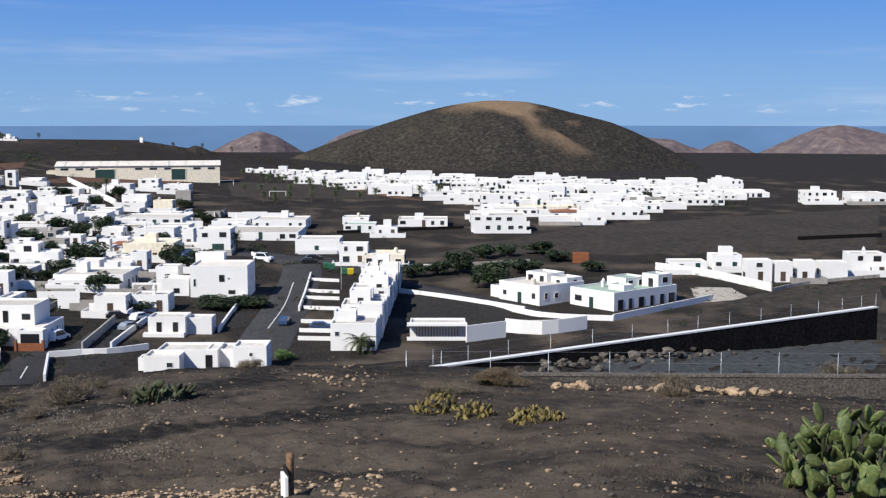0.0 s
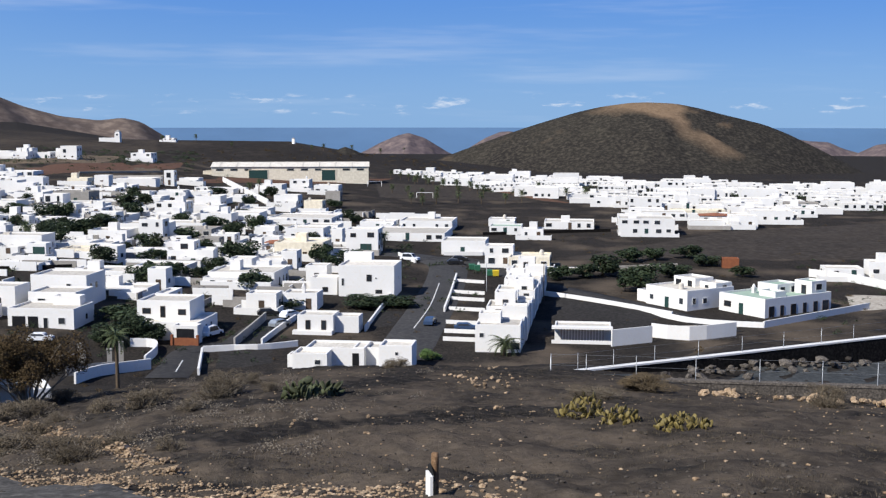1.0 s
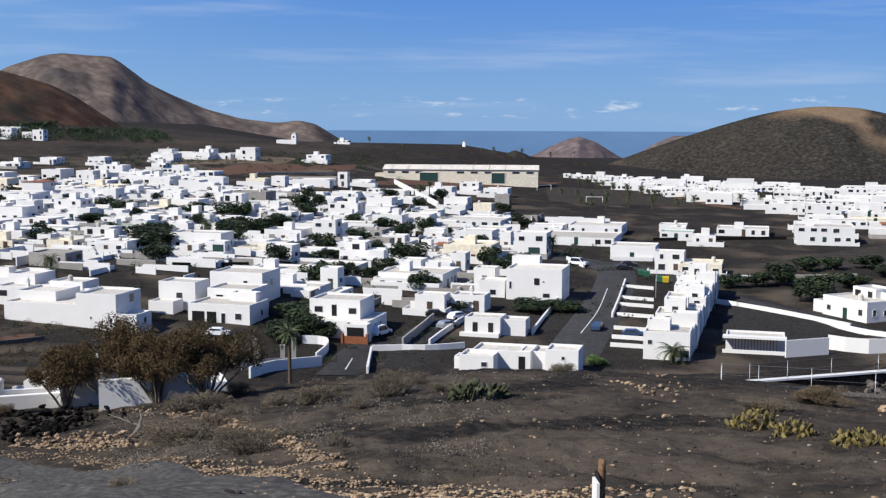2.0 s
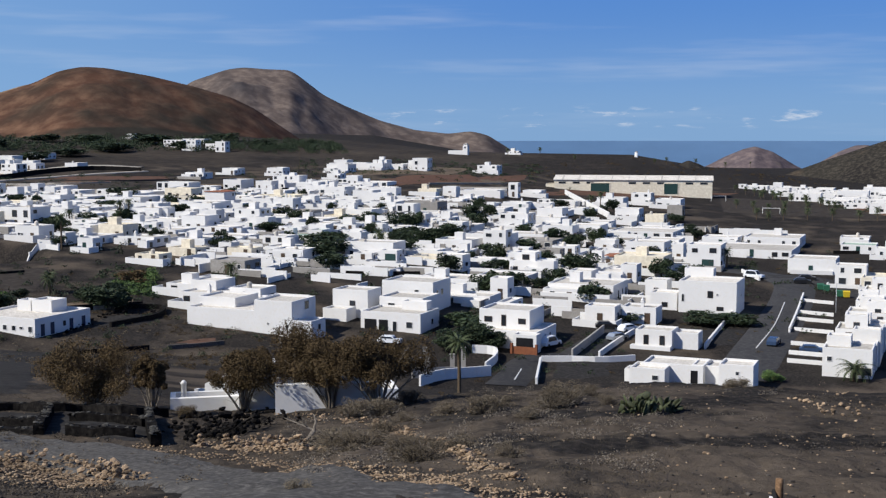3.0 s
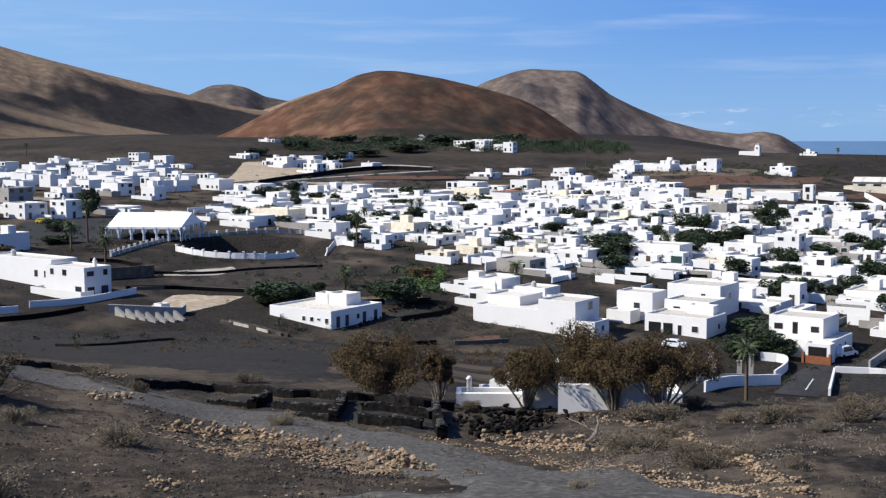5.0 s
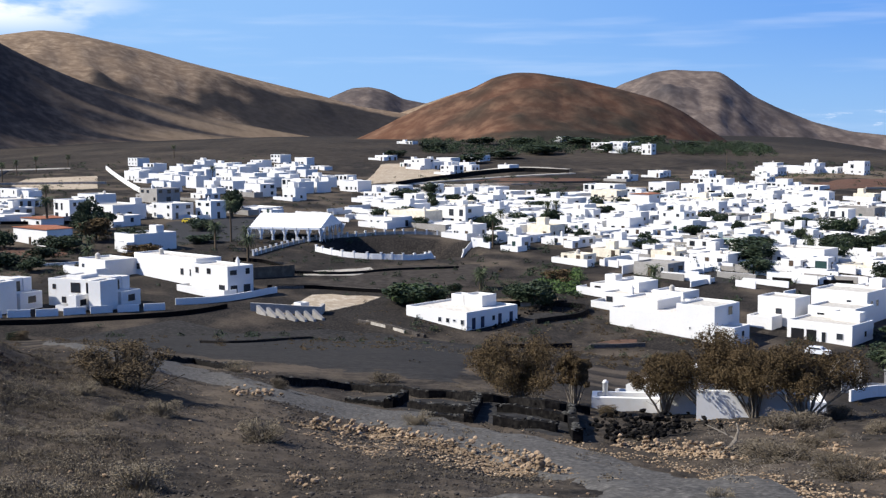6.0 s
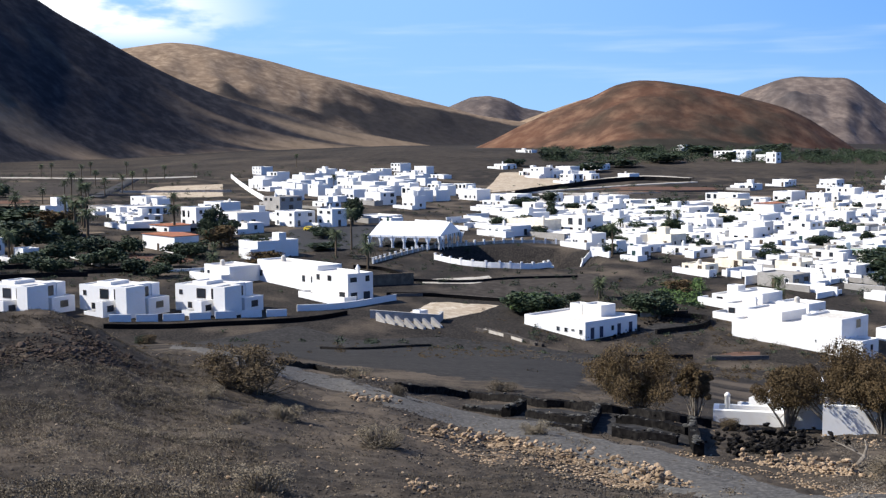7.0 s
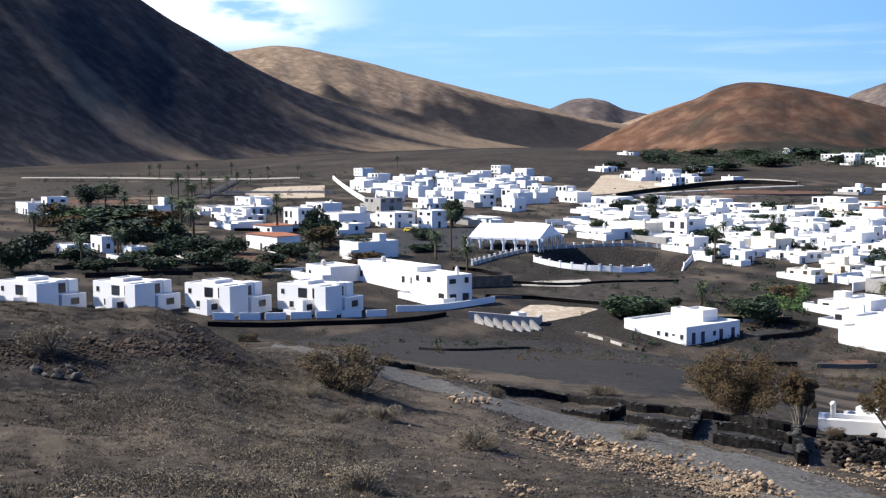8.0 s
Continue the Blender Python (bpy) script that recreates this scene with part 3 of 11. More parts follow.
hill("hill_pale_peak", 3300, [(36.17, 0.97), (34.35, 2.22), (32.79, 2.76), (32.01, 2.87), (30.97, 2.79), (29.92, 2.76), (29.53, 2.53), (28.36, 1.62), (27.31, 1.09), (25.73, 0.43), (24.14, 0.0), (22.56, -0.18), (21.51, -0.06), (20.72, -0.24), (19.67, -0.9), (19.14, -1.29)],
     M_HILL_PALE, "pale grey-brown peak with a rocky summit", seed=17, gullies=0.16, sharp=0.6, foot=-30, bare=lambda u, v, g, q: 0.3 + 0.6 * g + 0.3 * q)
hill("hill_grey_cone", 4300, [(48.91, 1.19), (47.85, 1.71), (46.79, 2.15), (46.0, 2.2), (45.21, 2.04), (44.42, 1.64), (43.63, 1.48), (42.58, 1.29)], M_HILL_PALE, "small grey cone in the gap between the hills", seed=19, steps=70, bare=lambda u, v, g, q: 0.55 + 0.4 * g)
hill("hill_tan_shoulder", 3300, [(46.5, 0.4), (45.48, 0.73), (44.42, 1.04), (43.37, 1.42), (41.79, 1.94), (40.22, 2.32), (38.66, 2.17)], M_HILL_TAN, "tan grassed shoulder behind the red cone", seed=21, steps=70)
# bare puts cloud shadow and the shaded lower flank into the colour
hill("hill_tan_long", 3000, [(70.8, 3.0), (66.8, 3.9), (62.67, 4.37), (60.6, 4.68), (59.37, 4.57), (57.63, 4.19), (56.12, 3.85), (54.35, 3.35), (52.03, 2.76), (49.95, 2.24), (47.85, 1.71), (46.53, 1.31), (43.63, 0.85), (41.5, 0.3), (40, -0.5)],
     M_HILL_TAN, "long smooth tan mountain with shade painted into its hollows", seed=23, gullies=0.14, slope=3.4,
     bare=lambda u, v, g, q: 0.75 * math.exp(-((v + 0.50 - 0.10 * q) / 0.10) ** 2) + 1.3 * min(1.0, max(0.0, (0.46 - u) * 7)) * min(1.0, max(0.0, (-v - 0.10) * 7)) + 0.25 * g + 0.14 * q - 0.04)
# bare paints the sunlit streaks between cloud shade, and the tan spur
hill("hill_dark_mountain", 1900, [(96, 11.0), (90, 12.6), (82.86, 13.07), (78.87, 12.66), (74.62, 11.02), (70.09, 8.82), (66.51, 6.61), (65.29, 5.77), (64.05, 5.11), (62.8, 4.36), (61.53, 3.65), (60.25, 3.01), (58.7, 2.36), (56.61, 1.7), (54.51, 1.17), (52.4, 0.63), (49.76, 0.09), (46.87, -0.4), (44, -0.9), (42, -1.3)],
     M_HILL_ASH, "steep ash mountain with cloud shade and sunlit tan streaks painted in", seed=29, slope=2.0, gullies=0.045, sharp=0.8, slant=14.0, steps=220,
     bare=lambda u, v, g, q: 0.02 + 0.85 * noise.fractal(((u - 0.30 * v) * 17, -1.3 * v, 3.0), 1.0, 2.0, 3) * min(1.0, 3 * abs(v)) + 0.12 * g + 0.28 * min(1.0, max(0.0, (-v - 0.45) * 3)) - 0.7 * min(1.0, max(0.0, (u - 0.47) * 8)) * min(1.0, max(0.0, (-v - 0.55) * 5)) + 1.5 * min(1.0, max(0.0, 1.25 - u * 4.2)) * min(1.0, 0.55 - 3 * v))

hill("mound_dark", 840, [(12.7, -2.05), (12.1, -1.68), (11.46, -1.40), (10.95, -1.58), (10.2, -2.0)], M_HILL_DARK, "small dark cinder mound on the ridge", seed=31, steps=40)
hill("mound_brown", 840, [(15.2, -1.9), (14.35, -1.54), (13.83, -1.33), (13.23, -1.52), (12.5, -1.9)], M_HILL_RED, "small brown mound under the tower", seed=33, steps=40)


def build_sea():
    """The sea's far surface, up to the horizon."""
    vs = []
    azs = np.linspace(-30, 48, 60)
    for r, z in ((4300, -165.0), (4600, -118.0), (4880, -6.0)):
        vs += [(*bearing(a, r), z) for a in azs]
    n = len(azs)
    fs = [(j * n + i, j * n + i + 1, (j + 1) * n + i + 1, (j + 1) * n + i) for j in range(2) for i in range(n - 1)]
    tagged(new("sea_backdrop", mesh_of("sea_backdrop", vs, fs, M_SEA, True)), "hazy blue sea below the horizon", "sea", kind="structure")


# the haze over the water is part of this colour
M_SEA = material("hazy_sea", (0.080, 0.155, 0.265), (0.092, 0.168, 0.280), scale=0.0008, fine=0.004, rough=0.6)
build_sea()
def shell(name, w, d, h, mat, rim=0.35, sunk=1.2):
    """Walls of a flat-roofed block with a parapet; its base centre at the origin."""
    x, y, t = w / 2, d / 2, 0.24
    rings = [(x, y, -sunk), (x, y, h), (x - 0.02, y - 0.02, h + 0.02), (x - t, y - t, h + 0.02), (x - t, y - t, h - rim)]
    vs, fs = [], []
    for a, b, z in rings:
        vs += [(-a, -b, z), (a, -b, z), (a, b, z), (-a, b, z)]
    for k in range(len(rings) - 1):
        fs += [(4 * k + i, 4 * k + (i + 1) % 4, 4 * k + 4 + (i + 1) % 4, 4 * k + 4 + i) for i in range(4)]
    return mesh_of(name, vs, fs, mat)


def slab(name, w, d, z, mat):
    return box_mesh(name, mat, (-w / 2 + 0.245, -d / 2 + 0.245, z - 0.25, w / 2 - 0.245, d / 2 - 0.245, z))


WINDOWS = {}


def window_meshes(w, h, frame_mat, pane_mat, sill):
    key = (w, h, frame_mat.name, pane_mat.name, sill)
    if key not in WINDOWS:
        b = 0.07
        vs = []
        for inset, y in ((0, 0.04), (0, -0.06), (b, -0.06), (b, 0.04)):
            vs += [(-w / 2 + inset, y, inset), (w / 2 - inset, y, inset), (w / 2 - inset, y, h - inset), (-w / 2 + inset, y, h - inset)]
        fs = [(4 * k + i, 4 * k + (i + 1) % 4, (4 * k + 4 + (i + 1) % 4) % 16, (4 * k + 4 + i) % 16) for k in range(4) for i in range(4)]
        WINDOWS[key] = (mesh_of("window", vs, fs, frame_mat), box_mesh("pane", pane_mat, (-w / 2 + b, -0.03, b, w / 2 - b, 0.03, h - b)))
    return WINDOWS[key]


def far_window(w, h, frame_mat):
    """Frame and pane in one mesh, for houses farther off."""
    key = ("far", w, h, frame_mat.name)
    if key not in WINDOWS:
        b = 0.08
        vs = []
        for inset, y in ((0, 0.04), (0, -0.06), (b, -0.06), (b, -0.03)):
            vs += [(-w / 2 + inset, y, inset), (w / 2 - inset, y, inset), (w / 2 - inset, y, h - inset), (-w / 2 + inset, y, h - inset)]
        fs = [(4 * k + i, 4 * k + (i + 1) % 4, 4 * k + 4 + (i + 1) % 4, 4 * k + 4 + i) for k in range(3) for i in range(4)] + [(12, 13, 14, 15)]
        me = mesh_of("window", vs, fs, (frame_mat, M_GLASS))
        me.polygons[12].material_index = 1
        WINDOWS[key] = me
    return WINDOWS[key]


def door_mesh(w, h, mat):
    key = ("door", w, h, mat.name)
    if key not in WINDOWS:
        t = 0.09
        vs = []
        for x, y, z0, z1 in ((w / 2, 0.04, 0, h), (w / 2, -0.05, 0, h), (w / 2 - t, -0.05, 0.02, h - t), (w / 2 - t, -0.015, 0.02, h - t)):
            vs += [(-x, y, z0), (x, y, z0), (x, y, z1), (-x, y, z1)]
        fs = [(4 * k + i, 4 * k + (i + 1) % 4, 4 * k + 4 + (i + 1) % 4, 4 * k + 4 + i) for k in range(3) for i in range(4)] + [(12, 13, 14, 15)]
        WINDOWS[key] = mesh_of("door", vs, fs, mat)
    return WINDOWS[key]


def small(key, make):
    if key not in WINDOWS:
        WINDOWS[key] = make()
    return WINDOWS[key]


def tank_mesh():
    bm = bmesh.new()
    bmesh.ops.create_cone(bm, cap_ends=True, segments=14, radius1=0.55, radius2=0.5, depth=1.1, matrix=Matrix.Translation((0, 0, 0.55)))
    bmesh.ops.create_cone(bm, cap_ends=True, segments=14, radius1=0.5, radius2=0.18, depth=0.25, matrix=Matrix.Translation((0, 0, 1.22)))
    return bm_mesh("water_tank", bm, M_ROOF)


def chimney_mesh():
    bm = bmesh.new()
    for w, z0, z1 in ((0.6, 0, 1.0), (0.8, 1.0, 1.12), (0.5, 1.12, 1.35)):
        bmesh.ops.create_cube(bm, size=1, matrix=Matrix.Translation((0, 0, (z0 + z1) / 2)) @ Matrix.Diagonal((w, w, z1 - z0, 1)))
    bmesh.ops.create_cone(bm, cap_ends=True, segments=10, radius1=0.36, radius2=0.05, depth=0.5, matrix=Matrix.Translation((0, 0, 1.6)))
    return bm_mesh("chimney", bm, M_WHITE)


def gable_mesh(name, w, d, rise, mat, over=0.25):
    x, y = w / 2 + over, d / 2 + over
    vs = [(-x, -y, 0), (x, -y, 0), (x, y, 0), (-x, y, 0), (0, -y, rise), (0, y, rise), (-x, -y, -0.14), (x, -y, -0.14), (x, y, -0.14), (-x, y, -0.14)]
    return mesh_of(name, vs, [(0, 4, 5, 3), (4, 1, 2, 5), (6, 7, 1, 4, 0), (8, 9, 3, 5, 2), (7, 8, 2, 1), (9, 6, 0, 3), (6, 9, 8, 7)], mat)


LABELS = {
    "W1": "low white flat-roofed house with small dark windows",
    "W2": "two-storey white cubic house with flat roof and dark windows",
    "WW": "white flat-roofed house of several joined blocks",
    "C": "cream rendered flat-roofed house with parapet",
    "G": "unpainted grey blockwork house with flat roof",
    "T": "white house with a terracotta-coloured roof",
    "D": "white house with a large dark garage door",
    "V": "white house with a pale green painted roof terrace",
    "R": "small reddish-brown stone hut with flat roof",
}
HOUSE_RNG = random.Random(11)


def face_openings(ob, wall, x, y, w, d, h, near, style, face):
    """Windows and a door on one face of a block; face: 0 towards -y, 1 towards +x, 2 towards -x, 3 towards +y."""
    rng = HOUSE_RNG
    length = w if face in (0, 3) else d
    turn = (0, 90, -90, 180)[face]
    off = {0: (0, -d / 2), 1: (w / 2, 0), 2: (-w / 2, 0), 3: (0, d / 2)}[face]
    storeys = max(1, round(h / 3.1))
    bays = max(1, int(length / 3.0))
    frame_mat = M_WHITE if rng.random() < 0.6 else M_DOOR
    for s in range(storeys):
        tall = rng.random() < 0.25
        for b in range(bays):
            if rng.random() > (0.74 if face < 2 else 0.4):
                continue
            u = (b + 0.5) / bays * length - length / 2 + rng.uniform(-0.3, 0.3)
            ww = rng.choice((1.0, 1.2, 1.5, 1.8))
            hh = 2.0 if tall else rng.choice((1.1, 1.3))
            if abs(u) > length / 2 - ww / 2 - 0.3:
                continue
            z = s * h / storeys + (0.1 if tall else min(1.1, h / storeys - hh - 0.5))
            if z + hh > h - 0.45:
                continue
            local = pose(x + off[0], y + off[1], 0, 0, 0, turn) @ pose(u, -0.005, z)
            if s == 0 and b == bays // 2 and face == 0:
                part("door", door_mesh(1.1, 2.1, M_GREEN_DOOR if rng.random() < 0.4 else M_DOOR), ob, pose(x + off[0], y + off[1], 0, 0, 0, turn) @ pose(u, -0.005, 0.05))
                continue
            fm, pm = window_meshes(ww, hh, frame_mat, M_GLASS, not tall)
            if near:
                part("pane", pm, part("window", fm, ob, local))
            else:
                part("window", far_window(ww, hh, frame_mat), ob, local)


def house(*blocks, style="W", turn=0.0, label="", group="village houses", openings=True, wall_mat=None, plain=False, holes=()):
    """A house of joined blocks, each (x, y, width, depth, height) in the world; the first is the main one."""
    rng = HOUSE_RNG
    x0, y0, w0, d0, h0 = blocks[0]
    base = min(gz(x0 + sx * w0 / 2, y0 + sy * d0 / 2) for sx in (-1, 0, 1) for sy in (-1, 1))
    key = style if style != "W" else ("WW" if len(blocks) > 1 else ("W2" if h0 > 4.9 else "W1"))
    ob = thing("house", pose(x0, y0, base, 0, 0, turn), label or LABELS[key[0] if key[0] != "W" else key], "house", group)
    r = math.hypot(x0, y0)
    blocks = list(blocks)
    if openings and not plain and len(blocks) == 1 and style in ("W", "D") and w0 > 5:
        if rng.random() < 0.32 and r < 300:  # an upper room set back on the roof
            ww, dd = w0 * rng.uniform(0.35, 0.6), d0 * rng.uniform(0.45, 0.65)
            sx = rng.choice((-1, 1))
            blocks.append((x0 + sx * (w0 - ww) / 2 * 0.92, y0 + (d0 - dd) / 2 * 0.9, ww, dd, h0 + rng.uniform(1.2, 2.2) * (0.5 if h0 > 4.5 else 1)))
        if rng.random() < 0.55:  # a lower room in front
            ww, dd = w0 * rng.uniform(0.3, 0.55), rng.uniform(2.2, 3.6)
            sx = rng.choice((-1, 1))
            blocks.append((x0 + sx * (w0 - ww) / 2, y0 - d0 / 2 - dd / 2 + 0.1, ww, dd, min(2.5, h0 * 0.75)))
    if openings and not plain and style in ("W", "D", "C") and turn == 0 and group == "village houses" and rng.random() < 0.8:  # a walled yard in front
        yw, yd, yh = w0 + rng.uniform(0.5, 4), rng.uniform(2.5, 5), rng.uniform(0.9, 1.6)
        yx = rng.uniform(-1.5, 1.5)
        fz = [gz(x0 + yx + u, y0 - d0 / 2 - yd) - base for u in (-yw / 2, yw / 2)]
        lo, hi = min(fz) - 0.8, max(0.0, max(fz))
        n, f = -d0 / 2 - 0.02, -d0 / 2 - yd
        a, b = yx - yw / 2, yx + yw / 2
        ring = [(a, n), (a, f), (b, f), (b, n), (b - 0.22, n), (b - 0.22, f + 0.22), (a + 0.22, f + 0.22), (a + 0.22, n)]
        vs = [(u, v, lo) for u, v in ring] + [(u, v, hi + yh) for u, v in ring]
        part("yard_wall", mesh_of("yard_wall", vs, [tuple(range(8, 16))] + [(i, (i + 1) % 8, 8 + (i + 1) % 8, 8 + i) for i in range(8)], M_WHITE if rng.random() < 0.8 else M_GREY), ob)
        part("yard_floor", box_mesh("yard_floor", rng.choice((M_CONCRETE, M_ASH, M_GREY)), (a + 0.225, f + 0.225, hi - 0.3, b - 0.225, n, hi + 0.08)), ob)
    mat = wall_mat or {"C": M_CREAM, "G": M_GREY, "R": M_REDWOOD}.get(style[0], M_WHITE)
    roof = {"V": M_GREENROOF, "T": M_TILE, "G": M_GREY, "C": M_CREAM}.get(style[0], M_ROOF)
    for i, (x, y, w, d, h) in enumerate(blocks):
        bx, by = x - x0, y - y0
        lift = min(gz(x + sx * w / 2, y + sy * d / 2) for sx in (-1, 1) for sy in (-1, 1)) - base
        top = h + lift
        wall = part("wall", shell("wall", w, d, top, mat, sunk=1.6), ob, pose(bx, by, 0))
        part("roof", slab("roof", w, d, top - 0.33, roof), ob, pose(bx, by, 0))
        if style[0] == "T" and i == 0:
            part("tiled_roof", gable_mesh("tiled_roof", w, d, 0.35, M_TILE), ob, pose(bx, by, top + 0.16))
        if openings and style != "R":
            for face in (0, 1 if x < 0 else 2, 2 if x < 0 else 1):
                face_openings(ob, wall, bx, by, w, d, top, r < 222, style, face)
        for k, face, u, z, ww, hh, what in holes:  # openings given one by one
            if k != i:
                continue
            off = {0: (0, -d / 2), 1: (w / 2, 0), 2: (-w / 2, 0)}[face]
            local = pose(bx + off[0], by + off[1], 0, 0, 0, (0, 90, -90)[face]) @ pose(u, -0.005, z)
            if what == "door":
                part("door", door_mesh(ww, hh, M_BLUE_DOOR), ob, local, "dark blue painted door")
            elif what == "garage":
                # a near-black panel stands in for the shade inside the garage
                part("garage_opening", door_mesh(ww, hh, M_CAR_DARK), ob, local, "flat black panel painted as the dark inside of a garage")
            else:
                fm, pm = window_meshes(ww, hh, M_DOOR if what == "brown" else M_WHITE, M_GLASS, False)
                part("pane", pm, part("window", fm, ob, local))
        if style[0] == "D" and i == 0:
            gw = min(3.0, w * 0.6)
            part("garage_door", door_mesh(round(gw, 1), 2.5, M_GREEN_DOOR), ob, pose(bx + w * 0.12, by - d / 2 - 0.03, 0.1), "dark green garage door")
        luck = rng.random() if not plain else 1.0
        if style[0] != "T" and w > 6 and d > 4.5:
            px, py = rng.uniform(-w / 2 + 1.8, w / 2 - 1.8), rng.uniform(-d / 2 + 1.6, d / 2 - 1.6)
            if luck < 0.28:
                ww, dd = rng.uniform(2.2, 3.0), rng.uniform(2.0, 2.6)
                part("stair_tower", shell("stair_tower", ww, dd, 2.1, mat, rim=0.1, sunk=0.0), ob, pose(bx + px, by + py, top - 0.33))
                part("roof", slab("roof", ww, dd, 2.0, roof), ob, pose(bx + px, by + py, top - 0.33))
            elif luck < 0.45:
                part("water_tank", small("tank", tank_mesh), ob, pose(bx + px, by + py, top - 0.33))
            elif luck < 0.62:
                part("chimney", small("chimney", chimney_mesh), ob, pose(bx + px, by + py, top - 0.33))
            elif luck < 0.72:
                part("skylight", small("skylight", lambda: box_mesh("skylight", M_ROOF, (-0.7, -0.6, 0, 0.7, 0.6, 0.5), (-0.8, -0.7, 0.5, 0.8, 0.7, 0.58))), ob, pose(bx + px, by + py, top - 0.33))
    return ob


def far_house(x, y, w, d, h):
    """One of the small houses of the far quarters: a walled block with a sunk roof and recessed openings in its front."""
    rng = HOUSE_RNG
    z0 = min(gz(x + sx * w / 2, y + sy * d / 2) for sx in (-1, 1) for sy in (-1, 1))
    a, b, t = w / 2, d / 2, 0.25
    storeys, bays = max(1, round(h / 3.1)), max(1, int(w / 2.6))
    cuts = [-a]
    for k in range(bays):
        u, hw = -a + (k + 0.5) / bays * w, rng.choice((0.45, 0.5, 0.75, 1.0))
        cuts += [u - hw, u + hw]
    cuts.append(a)
    rows = [-1.5]
    for k in range(storeys):
        sill = k * h / storeys + (0.1 if rng.random() < 0.3 else 0.85)
        rows += [sill, min(sill + (1.9 if sill - k * h / storeys < 0.5 else 1.15), (k + 1) * h / storeys - 0.4)]
    rows.append(h)
    nx, nz = len(cuts), len(rows)
    vs = [(u, -b, v) for v in rows for u in cuts]
    fs, tone = [], []
    for r in range(nz - 1):
        for c in range(nx - 1):
            ring = [r * nx + c, r * nx + c + 1, (r + 1) * nx + c + 1, (r + 1) * nx + c]
            if r % 2 and c % 2 and rng.random() < 0.72:
                k = len(vs)
                vs += [(vs[q][0], -b + 0.14, vs[q][2]) for q in ring]
                fs += [(ring[q], ring[(q + 1) % 4], k + (q + 1) % 4, k + q) for q in range(4)] + [(k, k + 1, k + 2, k + 3)]
                tone += [0, 0, 0, 0, 2]
            else:
                fs.append(tuple(ring))
                tone.append(0)
    k = len(vs)
    vs += [(a, b, -1.5), (a, b, h), (-a, b, -1.5), (-a, b, h)]
    vs += [(su * (a - t), sv * (b - t), v) for v in (h, h - 0.35) for su, sv in ((-1, -1), (1, -1), (1, 1), (-1, 1))]
    right, left = [r * nx + nx - 1 for r in range(nz)], [r * nx for r in range(nz)]
    top = [(nz - 1) * nx + c for c in range(nx)]
    fs += [tuple([k] + [k + 1] + right[::-1]), tuple(left + [k + 3, k + 2]), (k, k + 2, k + 3, k + 1)]
    fs += [tuple(top + [k + 5, k + 4]), (top[-1], k + 1, k + 6, k + 5), (k + 1, k + 3, k + 7, k + 6), (k + 3, top[0], k + 4, k + 7)]
    fs += [(k + 4 + q, k + 4 + (q + 1) % 4, k + 8 + (q + 1) % 4, k + 8 + q) for q in range(4)] + [(k + 8, k + 9, k + 10, k + 11)]
    tone += [0] * 11 + [1]
    me = mesh_of("distant_house", vs, fs, (M_WHITE, M_ROOF, M_GLASS))
    me.polygons.foreach_set("material_index", tone)
    ob = thing("distant_house", pose(x, y, z0), "small white flat-roofed house in a far quarter", "house", "far houses", data=me)
    if rng.random() < 0.35 and w > 6 and d > 5:
        part("stair_tower", small("far tower", lambda: box_mesh("stair_tower", M_WHITE, (-1.3, -1.1, 0, 1.3, 1.1, 1.5))), ob, pose(rng.uniform(-a + 1.8, a - 1.8), rng.uniform(-b + 1.6, b - 1.6), h - 0.34))


